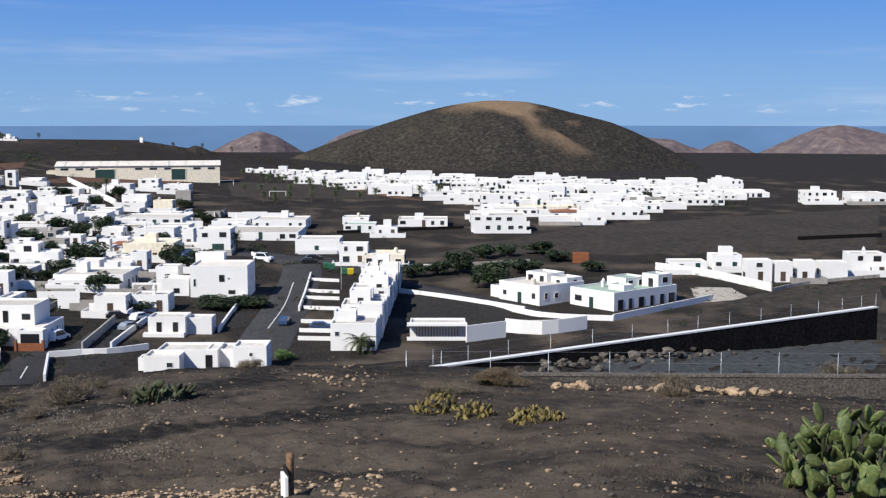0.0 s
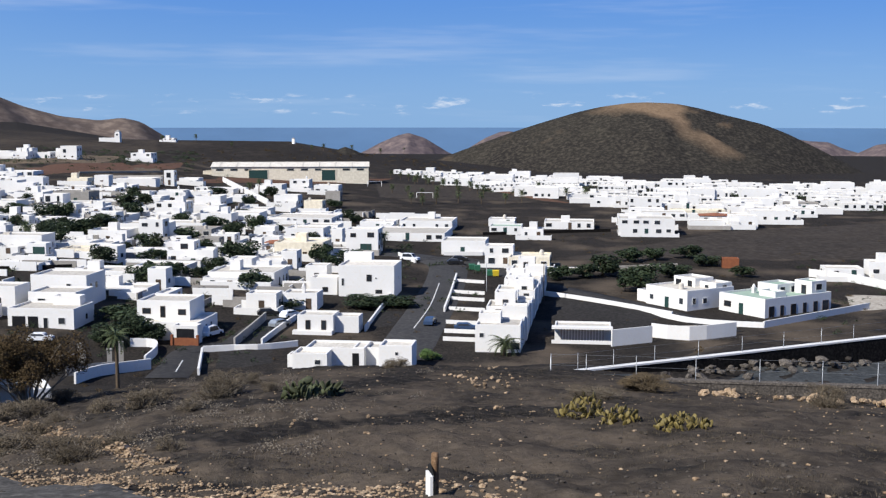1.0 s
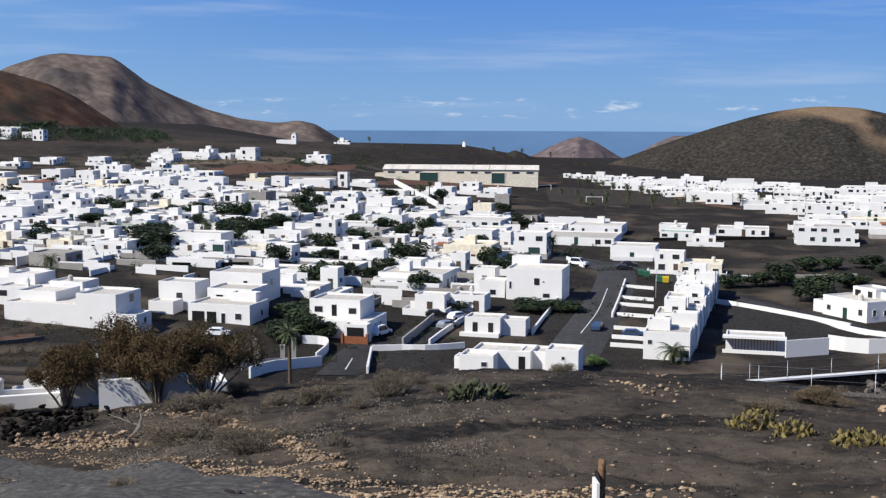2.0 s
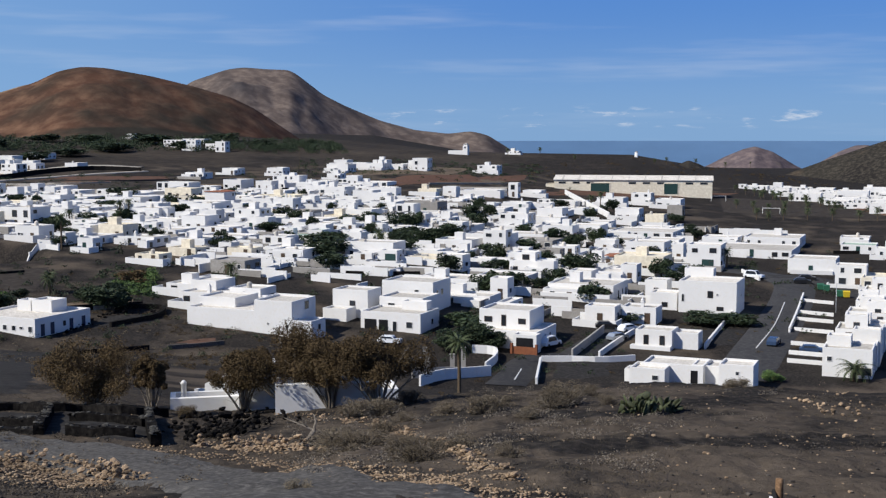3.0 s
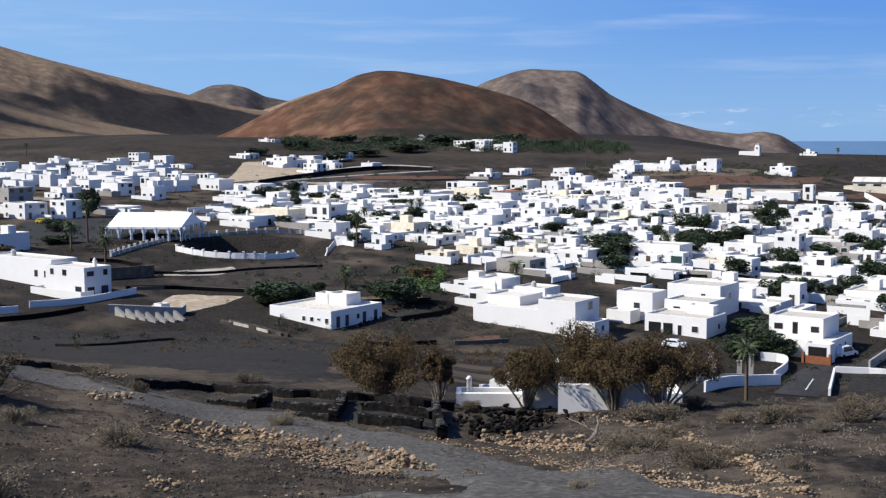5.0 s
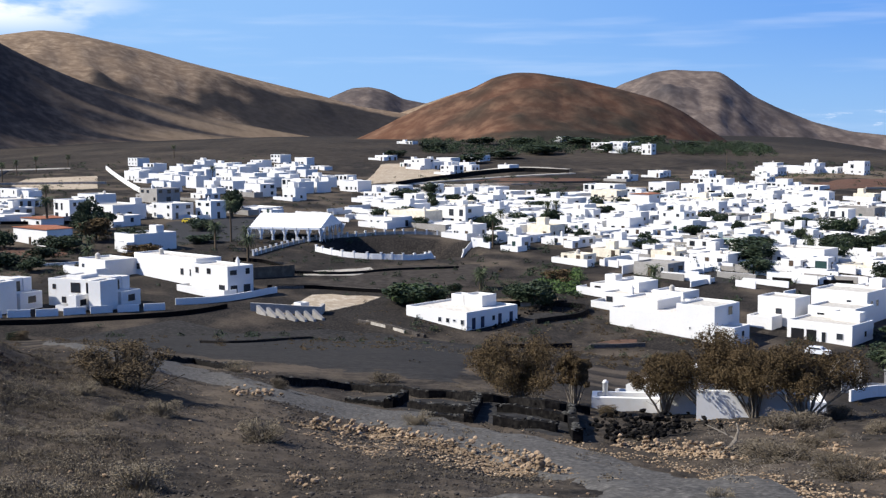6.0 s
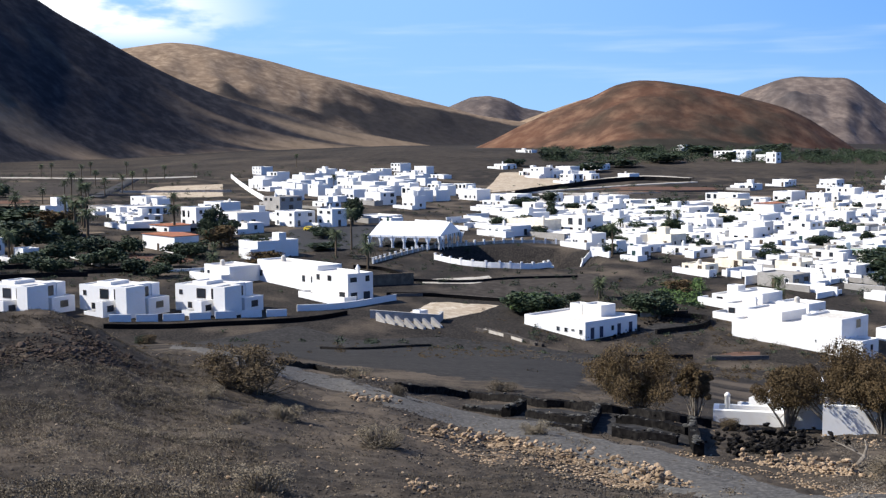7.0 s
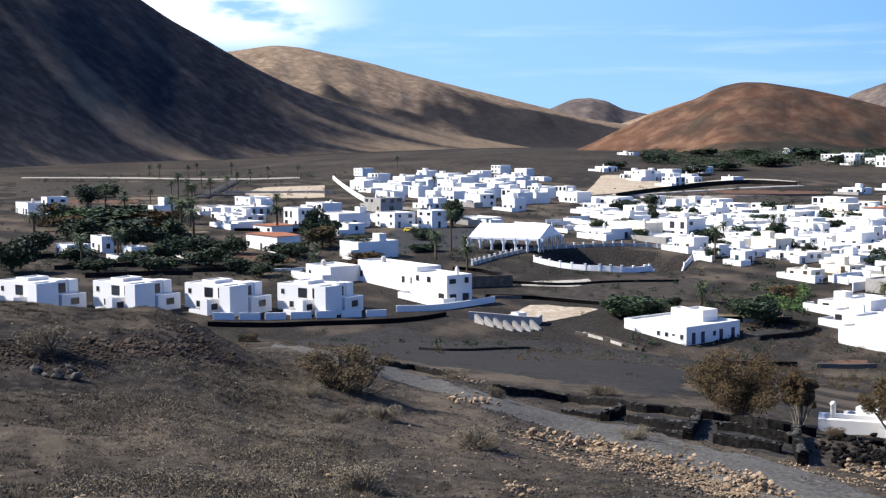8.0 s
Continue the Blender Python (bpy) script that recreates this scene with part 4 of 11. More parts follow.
def warehouse():
    """Long shed with a shallow pitched roof."""
    x, y = -147.0, 592.0
    ob = thing("warehouse", pose(x, y, gz(x, y) + 0.4, 0, 0, 11), "long cream industrial warehouse with a shallow pale roof", "warehouse")
    w, d, h, rise = 76.0, 22.0, 6.6, 2.0
    part("wall", shell("wall", w, d, h, M_CREAM, rim=0.05, sunk=4.0), ob)
    vs = [(-w / 2 - 0.5, -d / 2 - 0.6, h + 0.03), (w / 2 + 0.5, -d / 2 - 0.6, h + 0.03), (w / 2 + 0.5, d / 2 + 0.6, h + 0.03), (-w / 2 - 0.5, d / 2 + 0.6, h + 0.03), (-w / 2 - 0.5, 0, h + rise), (w / 2 + 0.5, 0, h + rise)]
    part("roof", mesh_of("roof", vs, [(0, 1, 5, 4), (2, 3, 4, 5), (0, 4, 3), (1, 2, 5), (3, 2, 1, 0)], M_ROOF), ob)
    rib = box_mesh("roof_rib", M_ROOF, (-0.25, -d / 2 - 0.5, -0.02, 0.25, 0, 0.12))
    for i in range(9):
        k = math.degrees(math.atan2(rise, d / 2 + 0.6))
        part("roof_rib", rib, ob, pose(-w / 2 + 4 + i * 8, 0, h + rise + 0.02, k, 0, 0))
    slot = box_mesh("vent_window", M_GLASS, (-1.7, -0.08, 0, 1.7, 0.05, 0.75), (-1.8, -0.12, -0.12, 1.8, 0.05, 0))
    for i in range(11):
        if i not in (3, 4, 8):
            part("vent_window", slot, ob, pose(-w / 2 + 4 + i * 6.8, -d / 2, 4.9))
    for u, ww in ((-15.5, 9.0), (18.5, 6.5)):
        g = part("loading_door", box_mesh("loading_door", M_GREEN_DOOR, (-ww / 2, -0.1, 0, ww / 2, 0.05, 5.0)), ob, pose(u, -d / 2, 0), "dark green sliding loading door")
        part("door_frame", box_mesh("door_frame", M_CREAM, (-ww / 2 - 0.3, -0.18, 0, -ww / 2, 0.05, 5.3), (ww / 2, -0.18, 0, ww / 2 + 0.3, 0.05, 5.3), (-ww / 2, -0.18, 5.0, ww / 2, 0.05, 5.3)), g)
    part("side_shed", shell("side_shed", 5, 12, 4.2, M_CREAM, sunk=3.0), ob, pose(-w / 2 - 2.5, 2, 0))


warehouse()


def marquee():
    """A white event tent with tied-back side curtains."""
    ang = math.degrees(math.atan2(210.6 - 201.7, -237.9 + 254.2))
    ob = thing("marquee", pose(-246.0, 206.2, gz(-246, 206.2), 0, 0, ang), "large white canvas marquee with tied-back curtains", "tent")
    w, d, h, rise = 20.0, 17.0, 3.6, 3.2
    n = 6
    vs = []
    for i in range(n + 1):
        u = -w / 2 + w * i / n
        vs += [(u, 0, h), (u, d / 2, h + rise), (u, d, h)]
    fs = []
    for i in range(n):
        a = 3 * i
        fs += [(a, a + 3, a + 4, a + 1), (a + 1, a + 4, a + 5, a + 2)]
    part("canopy", mesh_of("canopy", vs, fs, M_CANVAS), ob)
    for u in (-w / 2, w / 2):
        part("gable", mesh_of("gable", [(u, 0, h), (u, d, h), (u, d / 2, h + rise), (u + 0.02, 0, h), (u + 0.02, d, h), (u + 0.02, d / 2, h + rise)], [(0, 1, 2), (3, 5, 4), (0, 3, 4, 1), (1, 4, 5, 2), (2, 5, 3, 0)], M_CANVAS), ob)
    post = box_mesh("pole", M_METAL, (-0.07, -0.07, -0.4, 0.07, 0.07, h))
    cv = []
    for s in (-1, 1):
        cv += [(s * 0.1, 0.06, h), (s * 1.15, 0.06, h), (s * 0.30, 0.08, h * 0.45), (s * 0.45, 0.1, 0.05), (s * 0.05, 0.1, 0.05), (s * 0.06, 0.08, h * 0.45)]
    curtain = mesh_of("curtain", cv, [(0, 1, 2, 5), (5, 2, 3, 4), (6, 11, 8, 7), (11, 10, 9, 8)], M_CANVAS)
    edges = [(-w / 2 + w * i / n, 0, 0) for i in range(n + 1)] + [(w / 2, d * i / 5, 90) for i in range(6)] + [(-w / 2, d * i / 5, -90) for i in range(6)] + [(-w / 2 + w * i / n, d, 180) for i in range(n + 1)]
    for u, v, a in edges:
        part("pole", post, ob, pose(u, v, 0))
        part("curtain", curtain, ob, pose(u, v, 0, 0, 0, a))
    vb = box_mesh("valance", M_CANVAS, (-w / 2, -0.04, h - 0.55, w / 2, 0.0, h))
    part("valance", vb, ob)


marquee()


def row_villa(x, y, turn=17.0):
    """A two-storey holiday villa: tall blocks with recessed balconies over lower rooms."""
    ob = thing("villa", pose(x, y, gz(x, y), 0, 0, turn), "white two-storey cubic villa with balconies and walled yard", "villa", "row of villas")
    for x0, x1, y0, y1, h in ((-9.0, 1.3, -1.5, 6.2, 5.2), (1.3, 4.0, -2.6, 2.0, 5.3), (-1.4, 0.4, -4.8, -1.5, 2.8), (-2.0, 1.5, 6.2, 8.2, 5.1), (1.5, 4.2, 2.6, 7.9, 2.8), (-7.0, -3.5, 1.0, 5.5, 5.6)):
        low = h < 4
        w, d = x1 - x0, y1 - y0
        part("wall", shell("wall", w, d, h, M_WHITE, rim=0.8 if low else 0.22), ob, pose((x0 + x1) / 2, (y0 + y1) / 2, 0))
        part("roof", slab("roof", w, d, h - (0.75 if low else 0.2), M_ROOF), ob, pose((x0 + x1) / 2, (y0 + y1) / 2, 0))
    for u, v, z, a, ww, hh in ((-7.6, -1.5, 3.3, 0, 0.8, 0.9), (-2.6, -1.5, 2.85, 0, 2.2, 1.8), (0.3, -1.5, 2.75, 0, 0.9, 2.0), (0.4, -3.0, 0.9, 90, 1.5, 1.1), (1.3, 4.6, 2.85, 90, 1.9, 1.8), (1.3, 2.8, 2.75, 90, 0.9, 2.0), (4.2, 5.4, 0.9, 90, 1.8, 1.2), (-5.4, -1.5, 0.9, 0, 1.0, 1.1)):
        fm, pm = window_meshes(ww, hh, M_DOOR, M_GLASS, False)
        part("pane", pm, part("window", fm, ob, pose(u + (0.005 if a else 0), v - (0.005 if a == 0 else 0), z, 0, 0, a)))
    part("porch_wall", box_mesh("porch_wall", M_WHITE, (-4.4, -4.8, -0.8, -1.42, -4.6, 0.9), (-4.4, -4.6, -0.8, -4.2, -1.52, 0.9)), ob)
    return ob


for vx, vy in ((-227.0, 58.9), (-219.0, 73.3), (-210.5, 88.0), (-201.8, 102.3), (-193.3, 117.2)):
    row_villa(vx, vy)
WALL_A, WALL_B = Vector((-196.3, 97.1)), Vector((-183.7, 126.8))
for u in range(7):
    line_wall("yard_wall", [WALL_A.lerp(WALL_B, u / 7), WALL_A.lerp(WALL_B, (u + 0.82) / 7)], 1.3, 0.25, M_WHITE, "white rendered yard wall in front of a villa", group="yard walls", step=1.5)
# the houses of the village, street by street
house((-306.4, 586.4, 10.2, 7.8, 4.5))
house((-291.6, 602.0, 11.9, 9.1, 4.0))
house((-268.5, 609.3, 8.8, 6.8, 7.3))
house((-242.7, 644.9, 11.5, 8.9, 5.1))
house((-280.6, 794.3, 7.9, 6.0, 2.4))
house((-322.4, 550.6, 5.9, 4.5, 3.2))
house((-247.5, 443.0, 7.1, 5.4, 3.6), (-243.6, 450.4, 3.5, 4.0, 2.6))
house((-206.3, 428.7, 10.8, 8.4, 4.2))
house((-194.0, 448.0, 8.1, 6.2, 3.3), style="C")
house((-189.9, 460.3, 5.8, 4.4, 4.1))
house((-184.2, 484.1, 15.3, 12.1, 3.1), (-172.3, 487.5, 4.3, 3.3, 6.5))
house((-169.3, 505.0, 8.5, 6.6, 3.2))
house((-172.8, 421.7, 9.5, 7.3, 2.8))
house((-161.3, 424.8, 9.5, 7.3, 2.4))
house((-154.2, 440.1, 9.5, 7.4, 2.7))
house((-217.3, 381.6, 13.1, 10.2, 2.7))
house((-204.2, 391.4, 10.7, 8.3, 2.4))
house((-184.1, 384.1, 13.0, 10.1, 2.6))
house((-129.7, 369.7, 9.9, 7.8, 5.2))
house((-130.1, 408.3, 9.2, 7.2, 4.6))
house((-158.6, 337.8, 8.2, 6.3, 3.4), (-152.0, 343.2, 5.1, 3.9, 3.9))
house((-174.4, 305.7, 5.9, 4.5, 2.4))
house((-168.9, 311.0, 4.8, 3.7, 2.5))
house((-151.3, 297.1, 5.2, 4.0, 3.7))
house((-152.8, 315.8, 5.1, 3.9, 2.6))
house((-140.3, 318.5, 9.0, 7.0, 2.8))
house((-138.0, 336.5, 7.5, 5.8, 3.7))
house((-114.0, 309.1, 6.4, 5.0, 6.2), (-124.0, 306.0, 10.5, 8.3, 3.1))
house((-149.5, 261.0, 8.5, 6.6, 3.2))
house((-133.5, 268.2, 5.0, 3.9, 2.4))
house((-126.6, 268.2, 4.6, 3.5, 3.4), style="D")
house((-110.8, 269.8, 6.6, 5.2, 4.0), (-106.8, 279.7, 5.5, 4.2, 2.4))
house((-102.2, 293.7, 5.9, 4.6, 3.1))
house((-93.1, 277.7, 9.8, 7.8, 3.8))
house((-88.4, 242.4, 3.9, 4.0, 4.4))
house((-98.9, 310.1, 5.7, 4.4, 2.4), style="G")
house((-110.6, 439.8, 9.0, 7.1, 4.5))
house((-98.1, 428.6, 6.7, 5.3, 3.8), style="C")
house((-100.8, 474.7, 5.9, 4.6, 3.9), style="G")
house((-131.1, 493.0, 11.1, 8.7, 4.4))
house((-125.3, 521.6, 8.6, 6.7, 5.2))
house((-111.2, 512.0, 10.6, 8.4, 4.0))
house((-105.2, 364.8, 11.1, 8.9, 4.4))
house((-90.8, 384.4, 20.4, 17.4, 2.7))
house((-65.4, 375.7, 10.7, 8.8, 2.9))
house((-50.8, 383.7, 16.6, 15.1, 3.1), (-52.0, 356.7, 21.4, 20.6, 2.4))
house((-68.4, 327.2, 3.0, 4.0, 4.9))
house((-59.3, 317.5, 8.6, 7.0, 6.4), style="D")
house((-79.2, 337.3, 10.8, 8.8, 4.0))
house((-90.6, 335.1, 5.8, 4.5, 3.6))
house((-97.3, 317.6, 6.5, 5.0, 2.8))
house((-72.0, 301.1, 12.4, 10.2, 4.5), style="C")
house((-32.8, 321.9, 11.6, 10.6, 3.8))
house((-21.9, 299.3, 6.9, 6.2, 5.0))
house((-14.2, 295.8, 9.8, 11.4, 3.1), style="C")
house((-73.3, 255.8, 14.5, 12.2, 3.5))
house((-62.0, 226.8, 5.9, 4.7, 3.5), (-55.3, 230.7, 6.7, 5.4, 3.3))
house((17.0, 375.2, 16.7, 12.5, 5.2))
house((5.8, 479.4, 8.5, 6.4, 3.7))
house((15.7, 476.0, 7.6, 5.7, 3.4))
house((-28.2, 396.5, 8.6, 7.7, 2.4))
house((-25.3, 372.2, 9.7, 9.1, 2.6), style="V")
house((-16.7, 359.2, 6.6, 5.0, 3.0))
house((-6.4, 391.4, 15.7, 11.8, 2.4))
house((-257.3, 256.2, 10.6, 8.6, 3.1))
house((-249.8, 279.8, 11.1, 8.4, 5.9), (-256.4, 304.8, 6.8, 5.2, 3.5))
house((-292.6, 300.0, 11.0, 8.3, 3.5))
house((-225.9, 256.3, 7.9, 6.0, 4.0))
house((-213.0, 252.9, 3.7, 4.0, 3.2))
house((-200.0, 246.6, 4.7, 3.6, 3.3))
house((-219.6, 269.7, 5.9, 4.5, 3.1))
house((-299.2, 383.3, 9.5, 7.2, 2.6))
house((-266.7, 352.7, 14.9, 11.4, 3.4))
house((-232.8, 317.5, 11.0, 8.4, 3.9))
house((-195.7, 264.5, 9.4, 7.2, 2.6))
house((-211.9, 289.4, 4.4, 3.3, 2.8))
house((-467.6, 492.1, 10.3, 7.8, 6.1))
house((-428.8, 473.5, 9.6, 7.3, 5.2))
house((-490.1, 563.9, 12.9, 9.8, 3.8))
house((-529.3, 524.9, 10.9, 8.2, 3.1))
house((-567.6, 751.5, 6.0, 4.5, 4.2))
house((-332.1, 357.0, 5.3, 4.0, 4.6))
house((-320.2, 354.0, 4.9, 3.7, 4.1))
house((-332.5, 379.9, 3.8, 4.0, 3.7))
house((-320.2, 374.1, 4.8, 3.6, 3.2))
house((-457.6, 669.9, 7.6, 5.8, 6.9), (-433.5, 666.9, 7.3, 5.5, 6.8))
house((-336.2, 496.2, 10.4, 7.9, 3.1))
house((-339.3, 531.7, 9.2, 7.0, 3.3))
house((-314.0, 533.2, 9.1, 6.9, 4.1))
house((-300.4, 575.5, 12.6, 9.6, 4.6))
house((-291.5, 600.3, 10.8, 8.2, 4.1), (-281.9, 607.5, 8.3, 6.3, 3.3))
house((-275.4, 522.1, 7.3, 5.5, 2.9))
house((-263.5, 438.1, 7.5, 5.7, 4.1))
house((-246.1, 444.1, 9.4, 7.2, 4.0))
house((-241.3, 409.5, 10.5, 8.0, 3.0))
house((-227.8, 317.0, 5.1, 3.8, 3.8))
house((-219.0, 316.0, 5.6, 4.2, 3.3))
house((-213.5, 321.7, 6.2, 4.7, 3.9))
house((-197.3, 319.4, 8.8, 6.7, 5.2))
house((-211.1, 364.1, 7.6, 5.8, 4.4))
house((-211.9, 382.2, 4.9, 3.7, 3.9))
house((-193.7, 377.3, 6.4, 4.8, 3.7))
house((-204.3, 417.9, 4.2, 3.2, 3.8), (-199.8, 423.5, 6.4, 4.8, 4.4))
house((-178.4, 375.0, 9.7, 7.4, 3.9))
house((-178.0, 340.8, 8.9, 6.8, 2.5), style="C")
house((-166.4, 305.7, 5.7, 4.4, 3.6))
house((-175.5, 306.0, 6.8, 5.2, 2.4))
house((-149.6, 294.6, 5.1, 3.9, 3.6))
house((-164.9, 320.2, 7.3, 5.6, 2.4))
house((-151.9, 312.9, 4.7, 3.6, 3.7))
house((-153.8, 267.5, 11.0, 8.5, 2.8), (-164.2, 279.5, 7.6, 5.8, 3.3))
house((-171.6, 266.1, 3.8, 4.0, 2.4))
house((-175.8, 254.4, 8.1, 6.2, 2.4), style="C")
house((-163.0, 259.9, 7.0, 5.3, 2.4), style="C")
house((-145.5, 210.8, 7.8, 5.9, 2.4), (-145.1, 219.4, 5.6, 4.2, 2.4))
house((-151.7, 237.9, 9.1, 7.0, 3.2), style="G")
house((-150.7, 261.5, 10.1, 7.8, 2.7), (-163.2, 277.4, 7.1, 5.4, 3.6))
house((-175.7, 239.6, 6.8, 5.2, 2.4), style="C")
house((-375.6, 166.4, 3.9, 4.0, 4.3), (-376.3, 170.3, 4.9, 3.7, 6.9))
house((-295.3, 116.1, 7.3, 3.1, 4.2), (-288.3, 106.0, 7.9, 5.8, 3.4))
house((-278.9, 117.7, 5.3, 3.9, 3.0))
house((-386.1, 192.6, 7.7, 5.7, 2.4))
house((-384.8, 204.1, 16.7, 12.2, 2.7))
house((-354.5, 188.4, 10.8, 8.0, 2.4))
house((-280.8, 156.7, 16.5, 6.9, 4.2), style="T")
house((-328.0, 192.8, 9.0, 6.7, 6.3))
house((-374.7, 230.1, 11.1, 8.2, 3.5))
house((-324.2, 205.2, 15.8, 11.6, 4.6))
house((-313.7, 218.7, 10.5, 7.8, 4.8))
house((-305.3, 226.8, 7.7, 5.7, 5.5))
house((-360.5, 265.5, 8.7, 6.5, 2.7))
house((-304.5, 195.7, 7.7, 5.7, 3.1))
house((-254.8, 169.5, 8.5, 12.0, 4.3))
house((-344.6, 293.9, 7.2, 5.4, 4.8))
house((-226.9, 141.3, 10.2, 7.5, 3.5), (-211.5, 148.1, 22.0, 6.1, 5.6))
house((-193.0, 145.6, 11.7, 6.2, 5.7))
house((66.6, 286.9, 7.0, 5.6, 3.8), (69.7, 268.6, 5.6, 4.4, 4.9), (75.1, 268.2, 3.7, 4.0, 4.5))
house((80.3, 269.3, 4.1, 3.2, 4.6), (87.2, 271.6, 5.9, 4.6, 4.0))
house((97.7, 280.9, 8.0, 6.4, 4.8))
house((57.5, 285.9, 8.5, 7.0, 2.4))
house((34.0, 299.9, 3.9, 3.1, 2.4), style="R")
house((146.6, 477.2, 12.1, 9.6, 4.9))
house((164.1, 474.6, 13.5, 10.7, 4.4))
house((-76.3, 213.6, 2.5, 7.4, 5.3))
house((-109.4, 329.2, 12.1, 9.7, 2.5), style="G")
house((-105.9, 306.4, 4.5, 3.5, 2.4))
house((-102.3, 291.4, 4.5, 3.5, 2.9))
house((-88.3, 273.3, 4.1, 3.2, 4.3))
# stepped terrace beside the main street
house((-14.4, 196.8, 7.3, 7.7, 4.7), (-16.0, 198.3, 3.6, 3.4, 6.0), openings=False, plain=True, holes=((0, 0, 2.3, 0.8, 2.4, 1.1, "brown"), (0, 0, -2.6, 2.6, 0.8, 0.8, ""), (0, 1, 0.5, 1.2, 1.0, 1.0, "")), label="white terraced house, one of a stepped row", group="terraced row")
house((-13.8, 205.0, 6.4, 7.7, 4.3), (-12.4, 206.5, 4.2, 3.4, 5.9), openings=False, plain=True, label="white terraced house, one of a stepped row", group="terraced row")
house((-14.0, 213.2, 7.3, 7.7, 5.0), (-14.6, 214.7, 3.6, 3.4, 6.9), openings=True, plain=True, label="white terraced house, one of a stepped row", group="terraced row")
house((-13.4, 221.4, 6.4, 7.7, 4.4), (-15.0, 222.9, 4.2, 3.4, 5.7), openings=False, plain=True, label="white terraced house, one of a stepped row", group="terraced row")
house((-13.6, 229.6, 7.3, 7.7, 5.2), (-12.2, 231.1, 3.6, 3.4, 6.8), openings=True, plain=True, label="white terraced house, one of a stepped row", group="terraced row")
house((-13.0, 237.8, 6.4, 7.7, 4.5), (-13.6, 239.3, 4.2, 3.4, 6.4), openings=False, plain=True, label="white terraced house, one of a stepped row", group="terraced row")
house((-13.2, 246.0, 7.3, 7.7, 4.9), (-14.8, 247.5, 3.6, 3.4, 6.2), openings=True, plain=True, label="white terraced house, one of a stepped row", group="terraced row")
house((-12.6, 254.2, 6.4, 7.7, 4.4), (-11.2, 255.7, 4.2, 3.4, 6.0), openings=False, plain=True, label="white terraced house, one of a stepped row", group="terraced row")
house((-12.8, 262.4, 7.3, 7.7, 4.8), (-13.4, 263.9, 3.6, 3.4, 6.6), openings=True, plain=True, label="white terraced house, one of a stepped row", group="terraced row")
# the denser quarters behind
house((-93.3, 232.9, 13.9, 6.7, 2.2))
house((-101.7, 249.5, 12.9, 9.5, 2.5))
house((-74.8, 268.4, 13.5, 10.0, 2.0))
house((-94.6, 263.3, 11.6, 9.2, 2.1))
house((-76.7, 283.7, 10.0, 8.5, 2.3), (-70.5, 282.7, 3.8, 4.8, 4.2))
house((-117.6, 276.6, 12.7, 6.6, 2.3), style="C")
house((-134.3, 275.1, 13.4, 7.3, 4.5))
house((-121.0, 290.0, 13.2, 8.2, 2.0))
house((-87.9, 304.1, 10.7, 6.9, 2.2), (-81.0, 303.5, 4.5, 4.6, 2.0))
house((-144.0, 287.1, 13.1, 7.9, 1.9), (-152.7, 286.7, 5.7, 5.9, 1.9))
house((-79.3, 314.3, 11.5, 7.4, 2.1), (-71.2, 313.0, 6.0, 4.1, 1.9), style="T")
house((-183.4, 270.8, 8.3, 8.9, 2.6))
house((-77.4, 323.0, 12.9, 7.1, 2.3), (-85.4, 321.7, 4.7, 4.2, 2.5))
house((-210.9, 260.7, 11.4, 8.0, 2.1))
house((-182.4, 282.8, 13.9, 8.6, 2.0))
house((-166.0, 293.5, 11.1, 9.3, 2.2), (-159.1, 291.8, 4.1, 5.3, 4.0), style="V")
house((-145.8, 305.9, 12.7, 7.9, 2.2))
house((-119.4, 318.9, 12.7, 8.7, 4.1), (-127.2, 317.5, 4.3, 4.6, 2.2))
house((-210.3, 271.4, 8.1, 6.7, 4.0), style="C")
house((-201.2, 282.0, 11.0, 9.9, 2.6), (-194.4, 279.7, 4.0, 4.2, 2.2))
house((-193.8, 296.5, 10.6, 8.3, 2.3), (-187.2, 296.6, 3.7, 5.5, 2.1))
house((-151.0, 323.3, 9.4, 8.1, 2.1), (-144.6, 321.6, 4.8, 4.4, 2.3))
house((-222.2, 282.4, 12.8, 10.2, 2.2))
house((-242.7, 267.1, 13.7, 8.5, 2.2))
house((-117.9, 343.7, 15.3, 10.0, 2.3), (-126.8, 341.9, 3.9, 4.6, 2.2))
house((-203.9, 301.1, 8.1, 7.2, 4.5))
house((-192.2, 310.3, 8.3, 6.9, 2.1), (-186.6, 309.3, 4.0, 4.3, 4.0))
house((-162.0, 328.6, 10.0, 7.3, 2.3), (-168.4, 327.7, 4.0, 4.0, 2.4))
house((-175.9, 321.5, 11.8, 7.0, 2.3), (-184.0, 321.2, 5.8, 4.8, 2.6))
house((-221.6, 292.5, 12.7, 6.8, 2.5))
house((-91.4, 356.7, 9.1, 9.8, 1.9))
house((-322.1, 179.8, 11.3, 7.1, 2.0), style="T")
house((-80.5, 362.9, 10.8, 8.8, 2.3))
house((-110.7, 355.7, 9.5, 7.1, 4.3), (-104.7, 354.4, 3.8, 4.2, 1.9))
house((-235.2, 290.3, 12.1, 8.6, 2.2))
house((-259.5, 269.5, 15.5, 7.9, 4.4), style="C")
house((-139.3, 348.3, 9.8, 8.7, 2.1))
house((-218.6, 304.9, 12.9, 7.4, 2.4))
house((-182.7, 331.2, 11.5, 9.8, 2.2))
house((-337.7, 178.0, 10.3, 8.5, 2.1))
house((-124.1, 361.1, 9.3, 6.5, 2.4), (-130.7, 360.8, 5.2, 5.1, 2.1))
house((-149.6, 355.0, 7.9, 8.5, 2.5))
house((-245.1, 300.8, 9.8, 8.3, 2.5))
